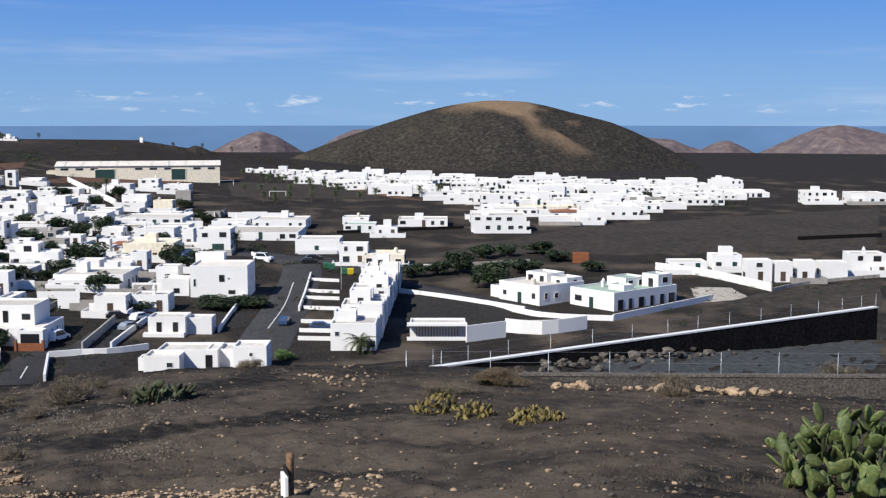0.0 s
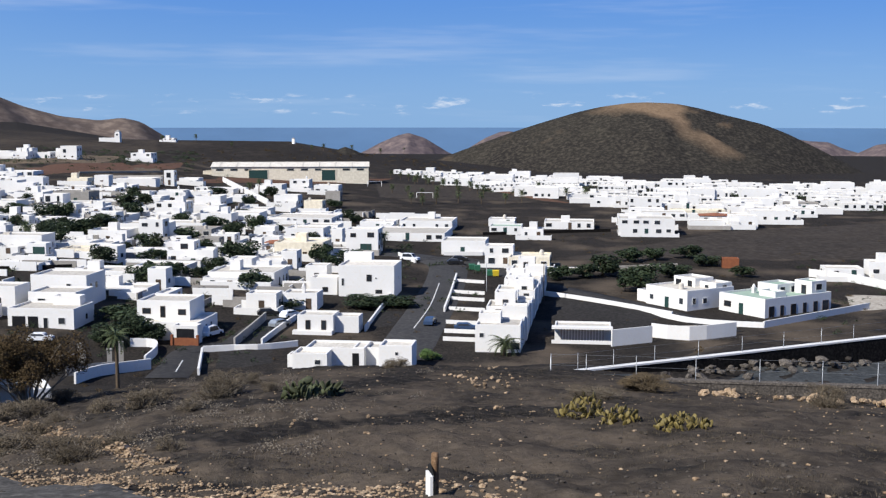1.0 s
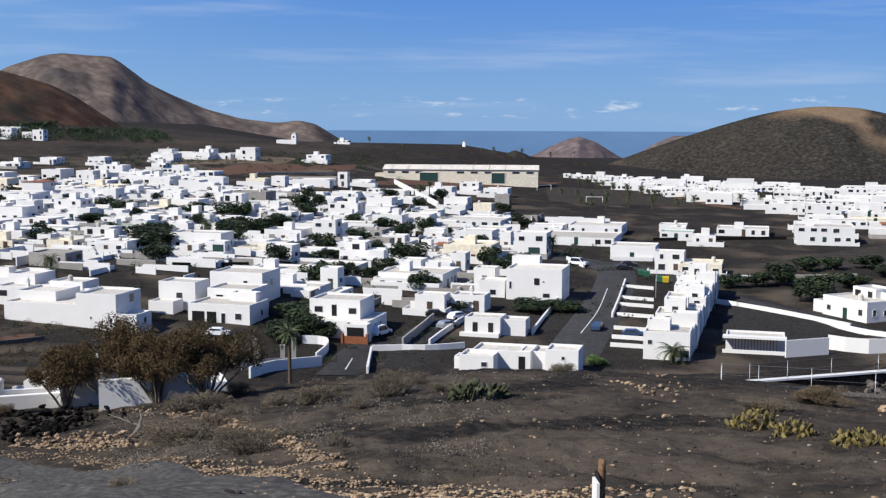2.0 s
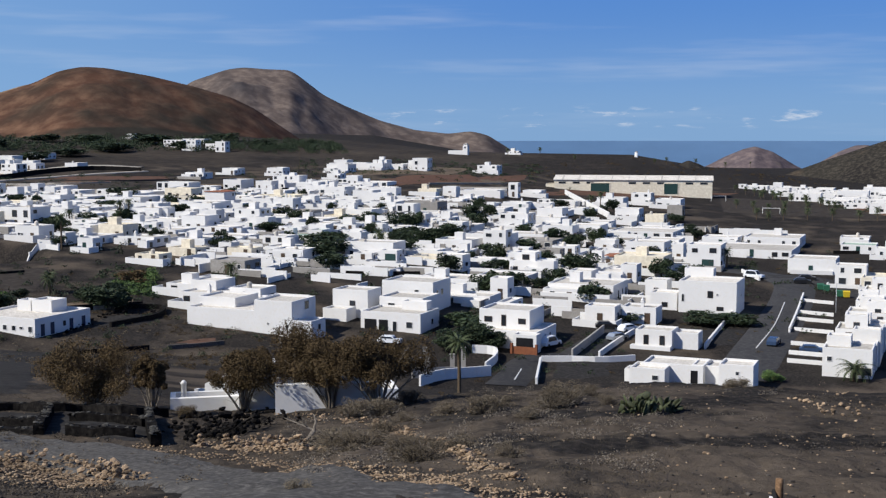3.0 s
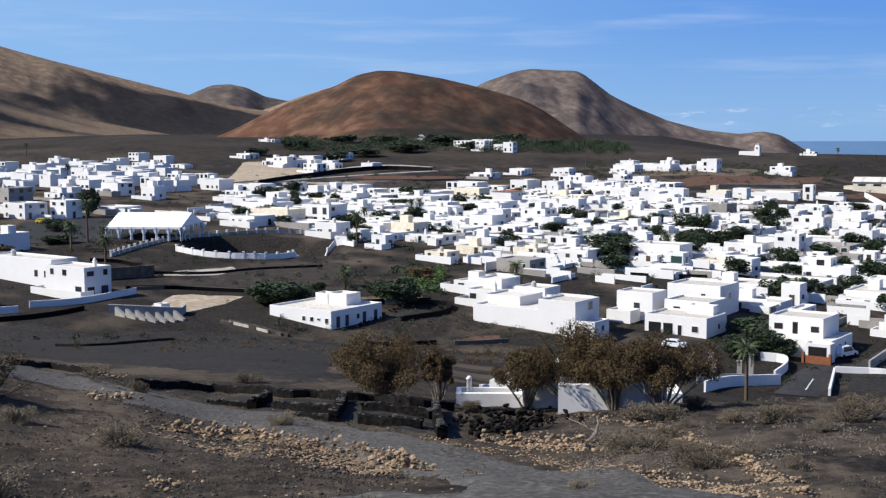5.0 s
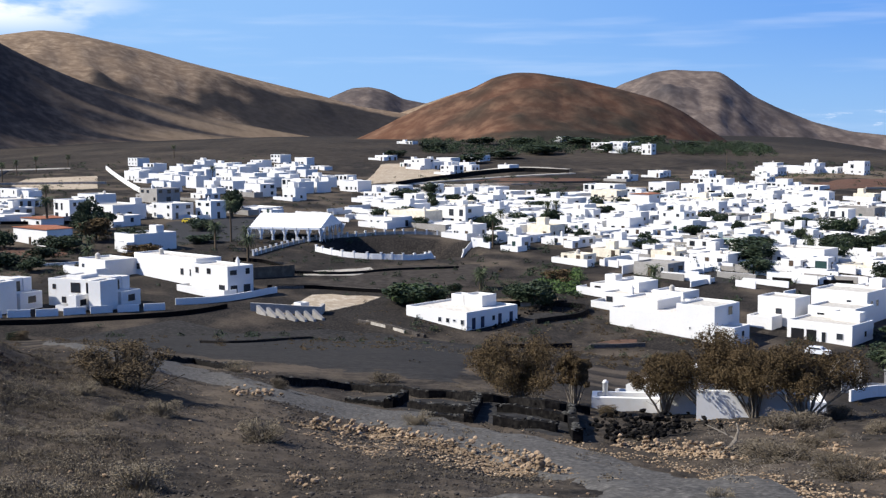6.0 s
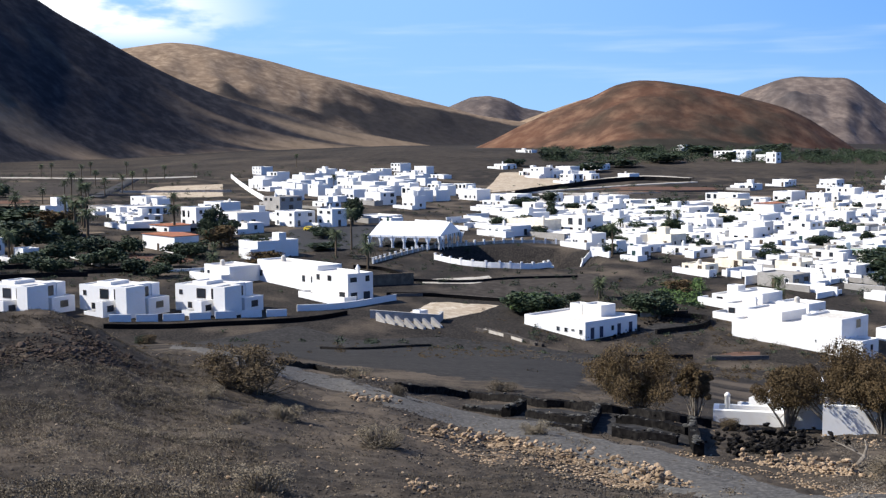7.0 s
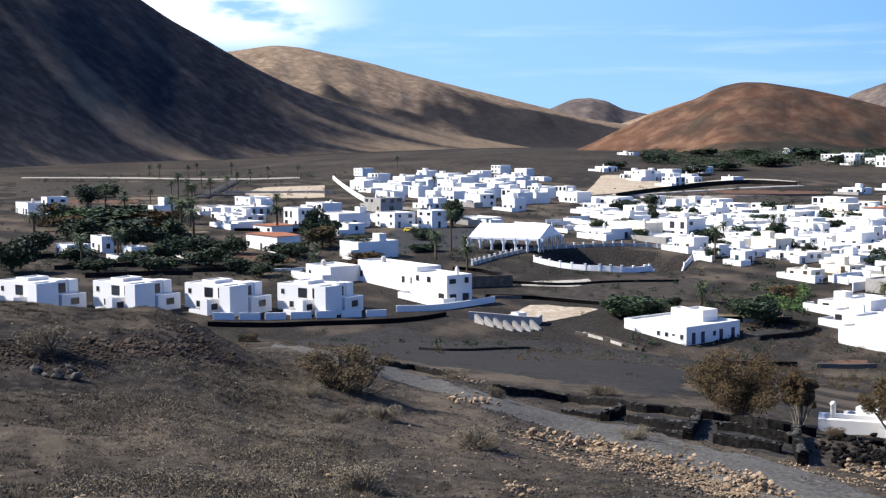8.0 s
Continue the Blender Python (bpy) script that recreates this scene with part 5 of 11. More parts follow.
house((-198.3, 333.6, 12.6, 7.3, 2.0))
house((-263.9, 284.9, 11.1, 9.0, 2.2))
house((-277.3, 272.4, 8.3, 8.5, 2.4))
house((-175.3, 349.2, 11.1, 7.9, 3.9))
house((-161.9, 358.1, 12.1, 7.0, 2.2))
house((21.1, 392.7, 9.9, 7.4, 2.4))
house((-277.0, 281.6, 13.6, 7.5, 4.3))
house((-215.7, 331.1, 7.9, 8.9, 2.1))
house((-262.2, 296.7, 14.6, 7.5, 2.3))
house((-310.0, 248.8, 12.7, 10.3, 2.2), (-301.3, 247.2, 6.3, 5.0, 2.0))
house((-245.4, 315.0, 10.2, 10.2, 2.3))
house((37.2, 398.0, 11.2, 7.7, 2.3))
house((-195.9, 349.1, 8.7, 7.8, 2.4), style="G")
house((-158.0, 368.1, 13.7, 8.0, 2.3), (-167.2, 367.7, 6.3, 5.6, 4.1))
house((48.6, 397.8, 8.8, 7.5, 4.0))
house((-123.2, 381.3, 11.4, 7.9, 3.9))
house((-176.8, 359.8, 8.1, 7.3, 2.3))
house((-275.0, 292.4, 8.2, 7.9, 2.3))
house((-224.5, 335.3, 8.2, 6.5, 4.4))
house((-337.9, 225.8, 10.9, 9.3, 2.0), (-330.5, 224.1, 5.4, 5.6, 2.2))
house((-240.7, 328.2, 9.8, 6.7, 4.2))
house((-91.4, 398.4, 11.4, 7.7, 2.4), (-84.4, 397.5, 4.0, 4.3, 1.9))
house((-187.7, 363.3, 11.5, 10.3, 2.0))
house((46.3, 406.5, 14.2, 7.0, 2.1))
house((17.6, 409.0, 14.9, 8.4, 1.9))
house((-209.5, 352.9, 11.6, 7.6, 1.9))
house((-259.8, 318.2, 10.0, 8.1, 2.2), (-266.5, 317.2, 4.6, 5.1, 2.5))
house((-368.4, 188.7, 9.4, 7.8, 2.1), (-361.6, 188.0, 5.6, 5.1, 2.4))
house((-110.4, 400.0, 8.1, 9.8, 2.5))
house((-139.5, 391.1, 9.4, 9.8, 2.2))
house((-232.1, 345.8, 15.1, 8.2, 4.0), (-222.3, 345.3, 6.1, 5.3, 1.9))
house((15.2, 417.9, 11.6, 7.2, 2.1))
house((-168.5, 384.2, 13.2, 8.6, 4.2), (-176.9, 382.8, 5.0, 4.3, 2.3), style="G")
house((59.5, 415.3, 13.9, 6.9, 4.2))
house((42.0, 417.5, 10.7, 7.6, 2.1), style="T")
house((-280.7, 313.2, 14.2, 9.4, 2.2), (-272.0, 311.9, 4.7, 4.3, 2.4))
house((-251.9, 339.6, 13.1, 6.9, 2.4), (-244.1, 339.7, 4.0, 4.9, 2.2), style="C")
house((-263.1, 331.3, 14.5, 6.6, 2.2), (-254.6, 332.2, 3.9, 5.8, 2.5))
house((-157.2, 393.7, 13.3, 8.3, 1.9))
house((-230.6, 356.9, 9.5, 9.7, 2.3), (-224.1, 355.4, 4.8, 5.8, 2.7))
house((-277.5, 324.3, 13.8, 7.4, 1.9))
house((25.3, 427.4, 15.0, 9.7, 2.5), (34.5, 426.1, 5.0, 5.8, 1.9))
house((-214.2, 371.6, 10.0, 6.9, 2.2))
house((49.3, 427.3, 9.5, 8.0, 2.0))
house((-249.9, 350.3, 13.9, 8.7, 2.0), style="C")
house((-294.9, 314.5, 9.6, 9.1, 2.4), (-302.1, 313.2, 6.1, 4.2, 4.3))
house((-306.6, 306.3, 11.0, 9.0, 2.3), (-314.3, 305.1, 5.7, 4.6, 2.1))
house((63.0, 430.8, 16.4, 11.0, 2.2))
house((-188.4, 394.1, 10.0, 6.6, 2.1))
house((-293.3, 324.5, 13.5, 9.0, 2.2), style="C")
house((-152.2, 411.3, 9.8, 8.4, 2.4))
house((-275.8, 341.1, 12.1, 7.0, 2.2))
house((20.1, 439.8, 12.3, 7.1, 2.6))
house((-241.4, 369.2, 8.0, 7.3, 5.0), (-236.1, 369.2, 3.8, 4.9, 2.1), style="T")
house((-365.8, 249.8, 10.7, 9.6, 5.1), (-372.4, 247.8, 3.9, 4.5, 2.6), style="G")
house((36.6, 442.0, 15.8, 8.2, 1.9), (45.7, 442.1, 3.9, 5.7, 2.1), style="C")
house((-183.5, 404.8, 15.3, 9.8, 2.0), (-193.3, 402.2, 6.0, 4.3, 4.2))
house((-288.1, 338.8, 8.8, 7.4, 3.9))
house((-230.1, 382.8, 8.4, 10.0, 2.3), (-236.3, 381.8, 5.2, 5.4, 2.4))
house((-400.6, 199.1, 10.9, 9.1, 2.0), style="G")
house((74.3, 442.6, 9.3, 9.0, 2.6), (67.5, 441.8, 5.7, 5.3, 2.5))
house((-321.0, 313.8, 13.1, 8.4, 2.2))
house((-136.0, 429.2, 11.8, 10.1, 2.0))
house((-218.3, 394.5, 11.0, 8.7, 2.2), (-211.3, 392.9, 4.3, 4.8, 1.9))
house((-268.1, 365.5, 12.7, 9.3, 2.1), (-276.0, 364.0, 4.4, 5.5, 3.9))
house((-255.7, 376.1, 13.2, 8.2, 2.5), style="C")
house((-202.3, 407.5, 8.1, 6.9, 4.6))
house((62.2, 450.7, 14.2, 9.9, 2.3), (52.8, 449.5, 6.2, 5.1, 2.5))
house((-401.1, 215.5, 11.8, 8.1, 4.7), (-393.0, 215.5, 6.0, 5.1, 4.3))
house((-242.8, 387.7, 14.3, 10.4, 2.1))
house((-291.3, 354.9, 13.7, 9.6, 2.1))
house((-314.0, 335.1, 11.8, 9.8, 2.2))
house((20.3, 459.1, 12.2, 9.4, 5.1), (27.7, 457.7, 4.0, 4.1, 2.6))
house((85.2, 452.2, 9.3, 7.7, 2.1))
house((-231.5, 399.0, 12.6, 9.8, 2.4), (-239.5, 397.0, 4.7, 4.1, 2.0), style="C")
house((44.2, 460.1, 9.7, 7.5, 2.2))
house((-186.7, 425.8, 12.0, 9.0, 1.9))
house((-134.1, 445.6, 10.6, 8.2, 2.3), (-126.9, 444.2, 5.1, 4.0, 2.3))
house((-306.9, 349.9, 9.9, 6.8, 2.1))
house((-173.9, 433.7, 11.0, 8.3, 2.2))
house((-221.8, 411.3, 10.9, 7.3, 2.2), (-214.7, 410.8, 4.6, 4.2, 3.8))
house((-332.8, 329.3, 14.1, 9.6, 2.5))
house((-283.3, 373.8, 12.7, 9.9, 2.5))
house((-365.1, 294.5, 9.5, 7.8, 4.9))
house((56.9, 467.1, 14.1, 9.2, 2.6), (65.5, 466.2, 4.7, 6.0, 4.4))
house((78.4, 464.4, 11.9, 7.4, 2.0))
house((-249.9, 400.4, 8.0, 6.5, 2.1), (-255.2, 399.4, 3.9, 4.3, 2.2))
house((-270.1, 388.2, 11.8, 7.3, 4.1), style="C")
house((33.1, 472.8, 10.9, 7.0, 1.9))
house((-150.3, 451.2, 12.1, 7.9, 2.2))
house((-174.6, 443.7, 7.9, 7.3, 2.6))
house((-312.0, 361.4, 12.6, 8.5, 1.9), (-320.7, 361.1, 6.2, 5.0, 2.2))
house((-222.1, 423.8, 9.0, 8.8, 4.3))
house((79.4, 474.0, 12.3, 7.3, 2.4), style="G")
# far quarters
far_house(50.8, 478.1, 14.4, 10.7, 2.1)
far_house(100.5, 470.5, 14.7, 8.9, 2.4)
far_house(-288.6, 388.5, 10.3, 7.3, 2.0)
far_house(-342.4, 342.8, 14.6, 8.4, 4.0)
far_house(-333.4, 342.0, 5.0, 5.7, 2.4)
far_house(-238.4, 422.2, 11.7, 7.5, 2.2)
far_house(-267.2, 405.0, 8.7, 9.3, 2.3)
far_house(-260.6, 402.5, 5.8, 4.0, 2.5)
far_house(37.3, 483.9, 9.3, 7.7, 4.2)
far_house(30.8, 483.3, 5.0, 5.2, 2.5)
far_house(-391.0, 290.2, 7.5, 7.4, 2.2)
far_house(-385.0, 289.1, 5.8, 4.7, 2.4)
far_house(-311.5, 376.8, 10.8, 9.1, 2.2)
far_house(-318.9, 375.8, 5.5, 5.3, 2.0)
far_house(19.3, 488.5, 8.5, 7.0, 2.0)
far_house(-285.8, 396.9, 14.8, 7.1, 2.0)
far_house(-277.0, 396.1, 4.4, 5.4, 3.8)
far_house(-370.5, 319.4, 6.5, 8.0, 4.7)
far_house(-220.9, 436.6, 14.2, 8.7, 2.0)
far_house(-259.5, 416.4, 8.8, 7.3, 2.0)
far_house(-253.9, 416.7, 3.8, 6.0, 2.0)
far_house(65.9, 486.6, 13.4, 8.0, 1.9)
far_house(57.8, 485.8, 4.3, 5.8, 1.9)
far_house(99.1, 481.1, 15.5, 7.7, 2.2)
far_house(-235.6, 432.7, 9.2, 7.4, 3.8)
far_house(-242.5, 432.0, 6.1, 5.4, 2.7)
far_house(-0.3, 494.0, 15.5, 7.4, 1.8)
far_house(-330.8, 368.2, 14.4, 7.1, 1.8)
far_house(-347.4, 353.0, 12.4, 9.7, 2.1)
far_house(-371.7, 329.3, 7.8, 7.6, 4.5)
far_house(78.7, 490.6, 8.4, 10.3, 1.9)
far_house(-146.3, 475.4, 10.8, 7.3, 2.1)
far_house(-154.0, 474.0, 5.9, 4.3, 2.0)
far_house(-394.0, 303.8, 8.2, 6.2, 4.1)
far_house(-287.1, 409.3, 15.3, 8.1, 4.7)
far_house(-411.4, 284.2, 8.3, 8.2, 4.2)
far_house(-405.8, 283.7, 4.0, 5.3, 3.9)
far_house(-388.8, 315.4, 7.7, 5.8, 4.4)
far_house(42.6, 499.5, 13.0, 10.8, 2.5)
far_house(34.2, 497.7, 5.4, 5.4, 2.4)
far_house(-225.2, 448.0, 12.4, 7.0, 2.5)
far_house(-217.5, 446.6, 4.5, 4.1, 2.2)
far_house(91.2, 494.5, 8.3, 10.4, 2.1)
far_house(97.5, 492.4, 5.6, 4.1, 2.6)
far_house(60.3, 499.4, 15.3, 10.2, 2.0)
far_house(-402.4, 302.3, 6.6, 8.1, 4.1)
far_house(-367.5, 346.5, 10.7, 7.7, 4.5)
far_house(-383.9, 328.7, 12.0, 5.9, 5.0)
far_house(-147.2, 484.9, 15.1, 8.5, 2.1)
far_house(12.9, 507.3, 13.5, 9.2, 2.2)
far_house(114.5, 496.5, 8.6, 8.1, 2.0)
far_house(120.6, 494.9, 4.7, 4.9, 2.5)
far_house(-330.0, 389.4, 11.1, 8.8, 2.6)
far_house(-285.4, 425.3, 10.9, 7.5, 2.2)
far_house(-2.1, 513.3, 15.5, 7.4, 2.3)
far_house(77.1, 507.7, 11.2, 8.9, 2.0)
far_house(-400.0, 323.1, 10.1, 5.6, 4.2)
far_house(-18.4, 517.8, 10.7, 7.4, 4.6)
far_house(107.4, 507.0, 13.5, 8.7, 2.1)
far_house(94.3, 509.8, 12.0, 9.0, 2.5)
far_house(32.1, 517.5, 16.1, 8.7, 2.4)
far_house(-419.6, 305.3, 7.2, 6.6, 5.1)
far_house(-379.2, 354.7, 7.3, 6.4, 4.0)
far_house(-298.8, 426.2, 13.9, 9.7, 2.2)
far_house(-290.0, 424.1, 5.3, 5.2, 2.3)
far_house(-278.5, 440.1, 8.6, 10.2, 4.2)
far_house(1.7, 523.5, 8.4, 9.7, 2.3)
far_house(-405.0, 333.0, 7.8, 7.7, 4.3)
far_house(-238.0, 467.4, 11.2, 10.0, 2.2)
far_house(-230.1, 465.8, 5.9, 4.4, 2.6)
far_house(46.6, 522.5, 10.3, 9.9, 4.3)
far_house(53.2, 520.5, 4.1, 4.1, 4.1)
far_house(69.9, 520.3, 15.0, 10.7, 4.5)
far_house(79.0, 519.1, 4.9, 5.7, 2.3)
far_house(-266.2, 453.2, 10.6, 9.9, 2.3)
far_house(-255.4, 460.8, 8.1, 8.0, 2.3)
far_house(127.5, 511.5, 16.4, 11.0, 2.1)
far_house(30.0, 527.1, 15.5, 7.3, 2.1)
far_house(11.8, 528.1, 8.6, 10.7, 2.2)
far_house(17.8, 526.2, 4.6, 5.7, 2.0)
far_house(-26.0, 529.1, 12.6, 8.0, 4.3)
far_house(-425.5, 320.7, 12.0, 7.8, 2.1)
far_house(-417.9, 320.1, 4.5, 5.1, 2.5)
far_house(-8.3, 532.9, 10.3, 7.9, 2.2)
far_house(-420.3, 330.9, 12.1, 5.6, 3.8)
far_house(97.2, 526.0, 11.5, 6.9, 2.3)
far_house(109.2, 524.0, 10.4, 8.3, 2.3)
far_house(116.7, 524.1, 6.1, 5.4, 2.2)
far_house(-400.4, 356.6, 7.8, 8.0, 4.8)
far_house(-394.3, 355.5, 5.7, 5.0, 4.4)
far_house(-268.0, 465.0, 13.2, 7.2, 5.0)
far_house(54.0, 535.9, 10.5, 10.1, 2.1)
far_house(-25.2, 538.8, 11.9, 9.6, 2.6)
far_house(129.2, 524.4, 16.5, 7.9, 2.1)
far_house(119.4, 524.4, 4.7, 5.5, 2.2)
far_house(36.5, 539.8, 14.3, 10.7, 2.3)
far_house(-396.9, 368.2, 8.0, 5.6, 4.8)
far_house(-445.0, 310.0, 10.0, 5.8, 4.6)
far_house(-437.8, 309.7, 5.6, 4.4, 4.3)
far_house(-11.6, 543.1, 11.3, 8.5, 2.2)
far_house(-4.3, 542.7, 4.7, 5.9, 2.2)
far_house(73.1, 538.3, 12.3, 9.8, 2.0)
far_house(-237.8, 488.5, 15.5, 9.7, 1.9)
far_house(-247.6, 486.6, 5.7, 4.8, 4.4)
far_house(12.4, 544.7, 15.6, 10.0, 1.9)
far_house(22.0, 543.8, 5.1, 5.9, 2.4)
far_house(-416.1, 352.1, 7.5, 5.4, 4.6)
far_house(-410.3, 352.8, 5.3, 5.2, 2.6)
far_house(-260.6, 481.8, 9.7, 10.4, 2.1)
far_house(-267.2, 480.2, 4.6, 4.7, 2.2)
far_house(90.6, 540.8, 10.7, 7.2, 2.2)
far_house(84.0, 540.1, 3.8, 4.1, 2.5)
far_house(-409.1, 365.4, 12.1, 6.6, 4.3)
far_house(102.5, 539.3, 11.4, 9.7, 2.2)
far_house(123.1, 535.8, 15.3, 10.3, 2.1)
far_house(59.2, 549.5, 11.4, 7.1, 2.0)
far_house(37.7, 551.7, 13.1, 8.7, 2.3)
far_house(30.0, 550.3, 3.9, 4.7, 2.3)
far_house(-30.4, 553.6, 8.4, 9.6, 2.2)
far_house(-11.6, 555.3, 16.4, 9.4, 2.5)
far_house(-21.1, 554.6, 4.2, 5.9, 2.1)
far_house(-435.0, 347.4, 9.7, 7.1, 4.4)
far_house(77.6, 552.0, 14.9, 7.4, 2.1)
far_house(86.9, 552.0, 5.3, 5.3, 4.2)
far_house(-253.2, 497.1, 13.1, 7.4, 2.2)
far_house(-39.8, 557.5, 9.3, 9.9, 2.1)
far_house(107.1, 549.1, 12.6, 7.2, 2.5)
far_house(98.9, 548.3, 5.3, 5.1, 4.4)
far_house(-465.8, 311.0, 10.2, 6.1, 2.0)
far_house(53.0, 559.3, 8.7, 9.6, 2.4)
far_house(126.6, 547.4, 13.8, 8.6, 5.0)
far_house(-434.3, 357.3, 11.3, 6.1, 4.3)
far_house(-446.0, 344.5, 8.1, 7.6, 4.0)
far_house(-452.4, 343.8, 5.9, 4.1, 2.5)
far_house(-465.4, 319.1, 12.3, 5.5, 4.0)
far_house(-11.3, 564.7, 8.5, 6.9, 2.4)
far_house(37.5, 564.0, 11.6, 7.5, 4.7)
far_house(29.7, 562.7, 5.5, 4.6, 2.0)
far_house(-416.1, 383.3, 7.3, 7.5, 2.1)
far_house(11.4, 565.9, 15.7, 7.3, 2.4)
far_house(66.0, 563.0, 15.7, 9.5, 2.2)
far_house(-434.5, 365.2, 7.0, 6.2, 4.4)
far_house(94.6, 560.9, 10.2, 8.9, 2.0)
far_house(101.7, 559.9, 5.3, 5.8, 3.9)
far_house(-466.4, 327.9, 11.3, 6.0, 4.5)
far_house(-474.2, 328.7, 5.7, 4.8, 2.6)
far_house(-26.1, 570.3, 15.8, 7.4, 2.1)
far_house(120.2, 558.4, 11.7, 7.7, 2.4)
far_house(127.8, 558.4, 4.7, 5.0, 2.6)
far_house(47.0, 575.4, 8.7, 7.1, 2.3)
far_house(85.4, 571.5, 9.7, 8.8, 2.1)
far_house(92.6, 570.3, 6.2, 5.7, 2.6)
far_house(-49.3, 575.8, 10.5, 7.5, 2.2)
far_house(111.5, 570.8, 12.9, 10.4, 4.4)
far_house(119.7, 568.6, 5.0, 5.4, 2.4)
far_house(-33.9, 581.4, 14.9, 7.2, 2.6)
far_house(10.0, 582.4, 11.0, 10.6, 2.1)
far_house(130.1, 568.0, 8.5, 8.3, 4.6)
far_house(136.4, 566.6, 5.4, 4.7, 2.3)
far_house(-487.0, 320.2, 12.0, 5.3, 4.4)
far_house(21.3, 582.4, 9.3, 7.8, 2.2)
far_house(-11.3, 583.1, 12.7, 9.2, 1.9)
far_house(-473.9, 342.9, 7.3, 6.5, 3.9)
far_house(70.2, 583.6, 13.4, 7.6, 1.9)
far_house(79.2, 582.9, 6.2, 5.7, 2.0)
far_house(-450.6, 378.8, 7.6, 7.8, 4.2)
far_house(-456.4, 379.2, 5.2, 5.7, 4.2)
far_house(58.0, 586.2, 10.3, 10.8, 2.4)
far_house(51.2, 584.5, 4.6, 5.9, 2.3)
far_house(91.0, 583.0, 14.4, 10.3, 2.5)
far_house(-50.3, 588.0, 15.2, 7.3, 1.9)
far_house(-476.7, 350.9, 10.2, 5.4, 4.6)
far_house(24.3, 592.0, 12.9, 9.4, 2.4)
far_house(32.6, 590.8, 5.1, 5.5, 2.1)
far_house(133.4, 577.6, 10.7, 7.2, 2.2)
far_house(45.6, 591.8, 9.1, 8.9, 2.1)
far_house(-12.2, 594.1, 13.0, 9.9, 4.4)
far_house(-20.9, 591.2, 5.9, 4.1, 2.6)
far_house(108.3, 586.0, 9.6, 11.0, 2.0)
far_house(114.6, 583.9, 4.4, 5.6, 2.5)
far_house(-460.1, 379.8, 8.5, 6.3, 4.8)
far_house(-27.9, 597.9, 15.6, 9.1, 2.2)
far_house(-47.0, 596.8, 11.9, 7.6, 2.2)
far_house(-477.2, 364.3, 9.2, 5.9, 4.1)
far_house(-63.1, 597.8, 9.9, 8.2, 4.0)
far_house(-70.1, 596.8, 5.3, 5.2, 3.8)
far_house(9.0, 601.8, 10.7, 9.0, 2.2)
far_house(-468.4, 381.6, 6.5, 8.3, 2.3)
far_house(-463.0, 381.2, 5.3, 5.9, 2.0)
far_house(95.5, 597.6, 12.7, 8.0, 1.8)
far_house(104.1, 597.6, 6.1, 5.7, 2.2)
far_house(-6.0, 605.3, 8.8, 7.5, 2.1)
far_house(0.8, 605.0, 6.2, 4.9, 2.3)
far_house(31.4, 604.5, 15.3, 9.9, 2.0)
far_house(22.6, 603.4, 3.8, 5.4, 2.5)
far_house(-504.8, 334.2, 11.0, 7.0, 3.9)
far_house(71.3, 601.6, 16.3, 8.1, 2.1)
far_house(51.6, 603.8, 12.2, 10.2, 4.0)
far_house(-43.5, 607.7, 11.9, 8.9, 2.3)
far_house(-460.6, 401.5, 6.6, 7.8, 3.9)
far_house(-466.3, 400.4, 6.1, 5.6, 2.5)
far_house(-485.2, 378.3, 11.8, 8.4, 4.8)
far_house(-28.8, 615.4, 10.5, 9.5, 2.0)
far_house(-36.2, 612.8, 5.8, 4.2, 2.0)
far_house(16.6, 616.5, 11.9, 9.3, 2.1)
far_house(24.8, 615.7, 5.9, 5.4, 2.1)
far_house(-16.5, 616.9, 11.4, 8.6, 2.4)
far_house(-24.2, 615.3, 5.5, 5.1, 4.3)
far_house(-501.8, 359.6, 10.0, 7.7, 2.4)
far_house(-2.8, 618.6, 8.5, 7.1, 2.4)
far_house(3.0, 618.8, 4.2, 5.4, 2.6)
far_house(57.8, 618.0, 13.4, 7.0, 2.1)
far_house(65.8, 617.9, 4.2, 5.0, 2.5)
far_house(-58.8, 617.9, 10.6, 7.6, 2.2)
far_house(-478.8, 397.4, 11.6, 6.7, 4.2)
far_house(-45.6, 622.3, 14.2, 10.0, 4.3)
far_house(-501.6, 374.1, 7.9, 7.3, 4.0)
far_house(10.9, 626.1, 9.7, 7.7, 2.2)
far_house(42.1, 624.9, 10.9, 8.2, 2.4)
far_house(49.6, 623.2, 5.4, 4.6, 4.3)
far_house(-513.5, 363.8, 10.7, 6.4, 4.5)
far_house(-521.1, 363.5, 5.7, 4.7, 2.0)
far_house(-26.5, 630.4, 14.1, 7.9, 2.4)
far_house(-526.9, 350.0, 10.8, 8.3, 4.0)
far_house(-519.2, 348.7, 6.0, 5.4, 2.4)
far_house(-51.5, 632.6, 12.4, 8.2, 2.5)
far_house(-483.3, 411.9, 12.5, 7.8, 4.0)
far_house(-76.1, 634.7, 15.0, 7.6, 2.0)
far_house(5.6, 639.6, 15.0, 7.5, 2.5)
far_house(14.6, 638.6, 4.4, 4.8, 2.6)
far_house(-12.4, 639.5, 13.4, 10.2, 4.3)
far_house(-20.3, 638.6, 4.0, 5.7, 2.3)
far_house(-506.0, 398.8, 10.7, 8.3, 4.4)
far_house(-53.0, 642.9, 9.2, 7.5, 2.4)
far_house(-68.0, 643.9, 15.4, 7.3, 2.1)
far_house(-58.8, 643.2, 4.6, 5.7, 2.5)
far_house(-525.8, 380.0, 9.6, 7.5, 4.2)
far_house(-30.2, 648.1, 11.4, 7.3, 2.0)
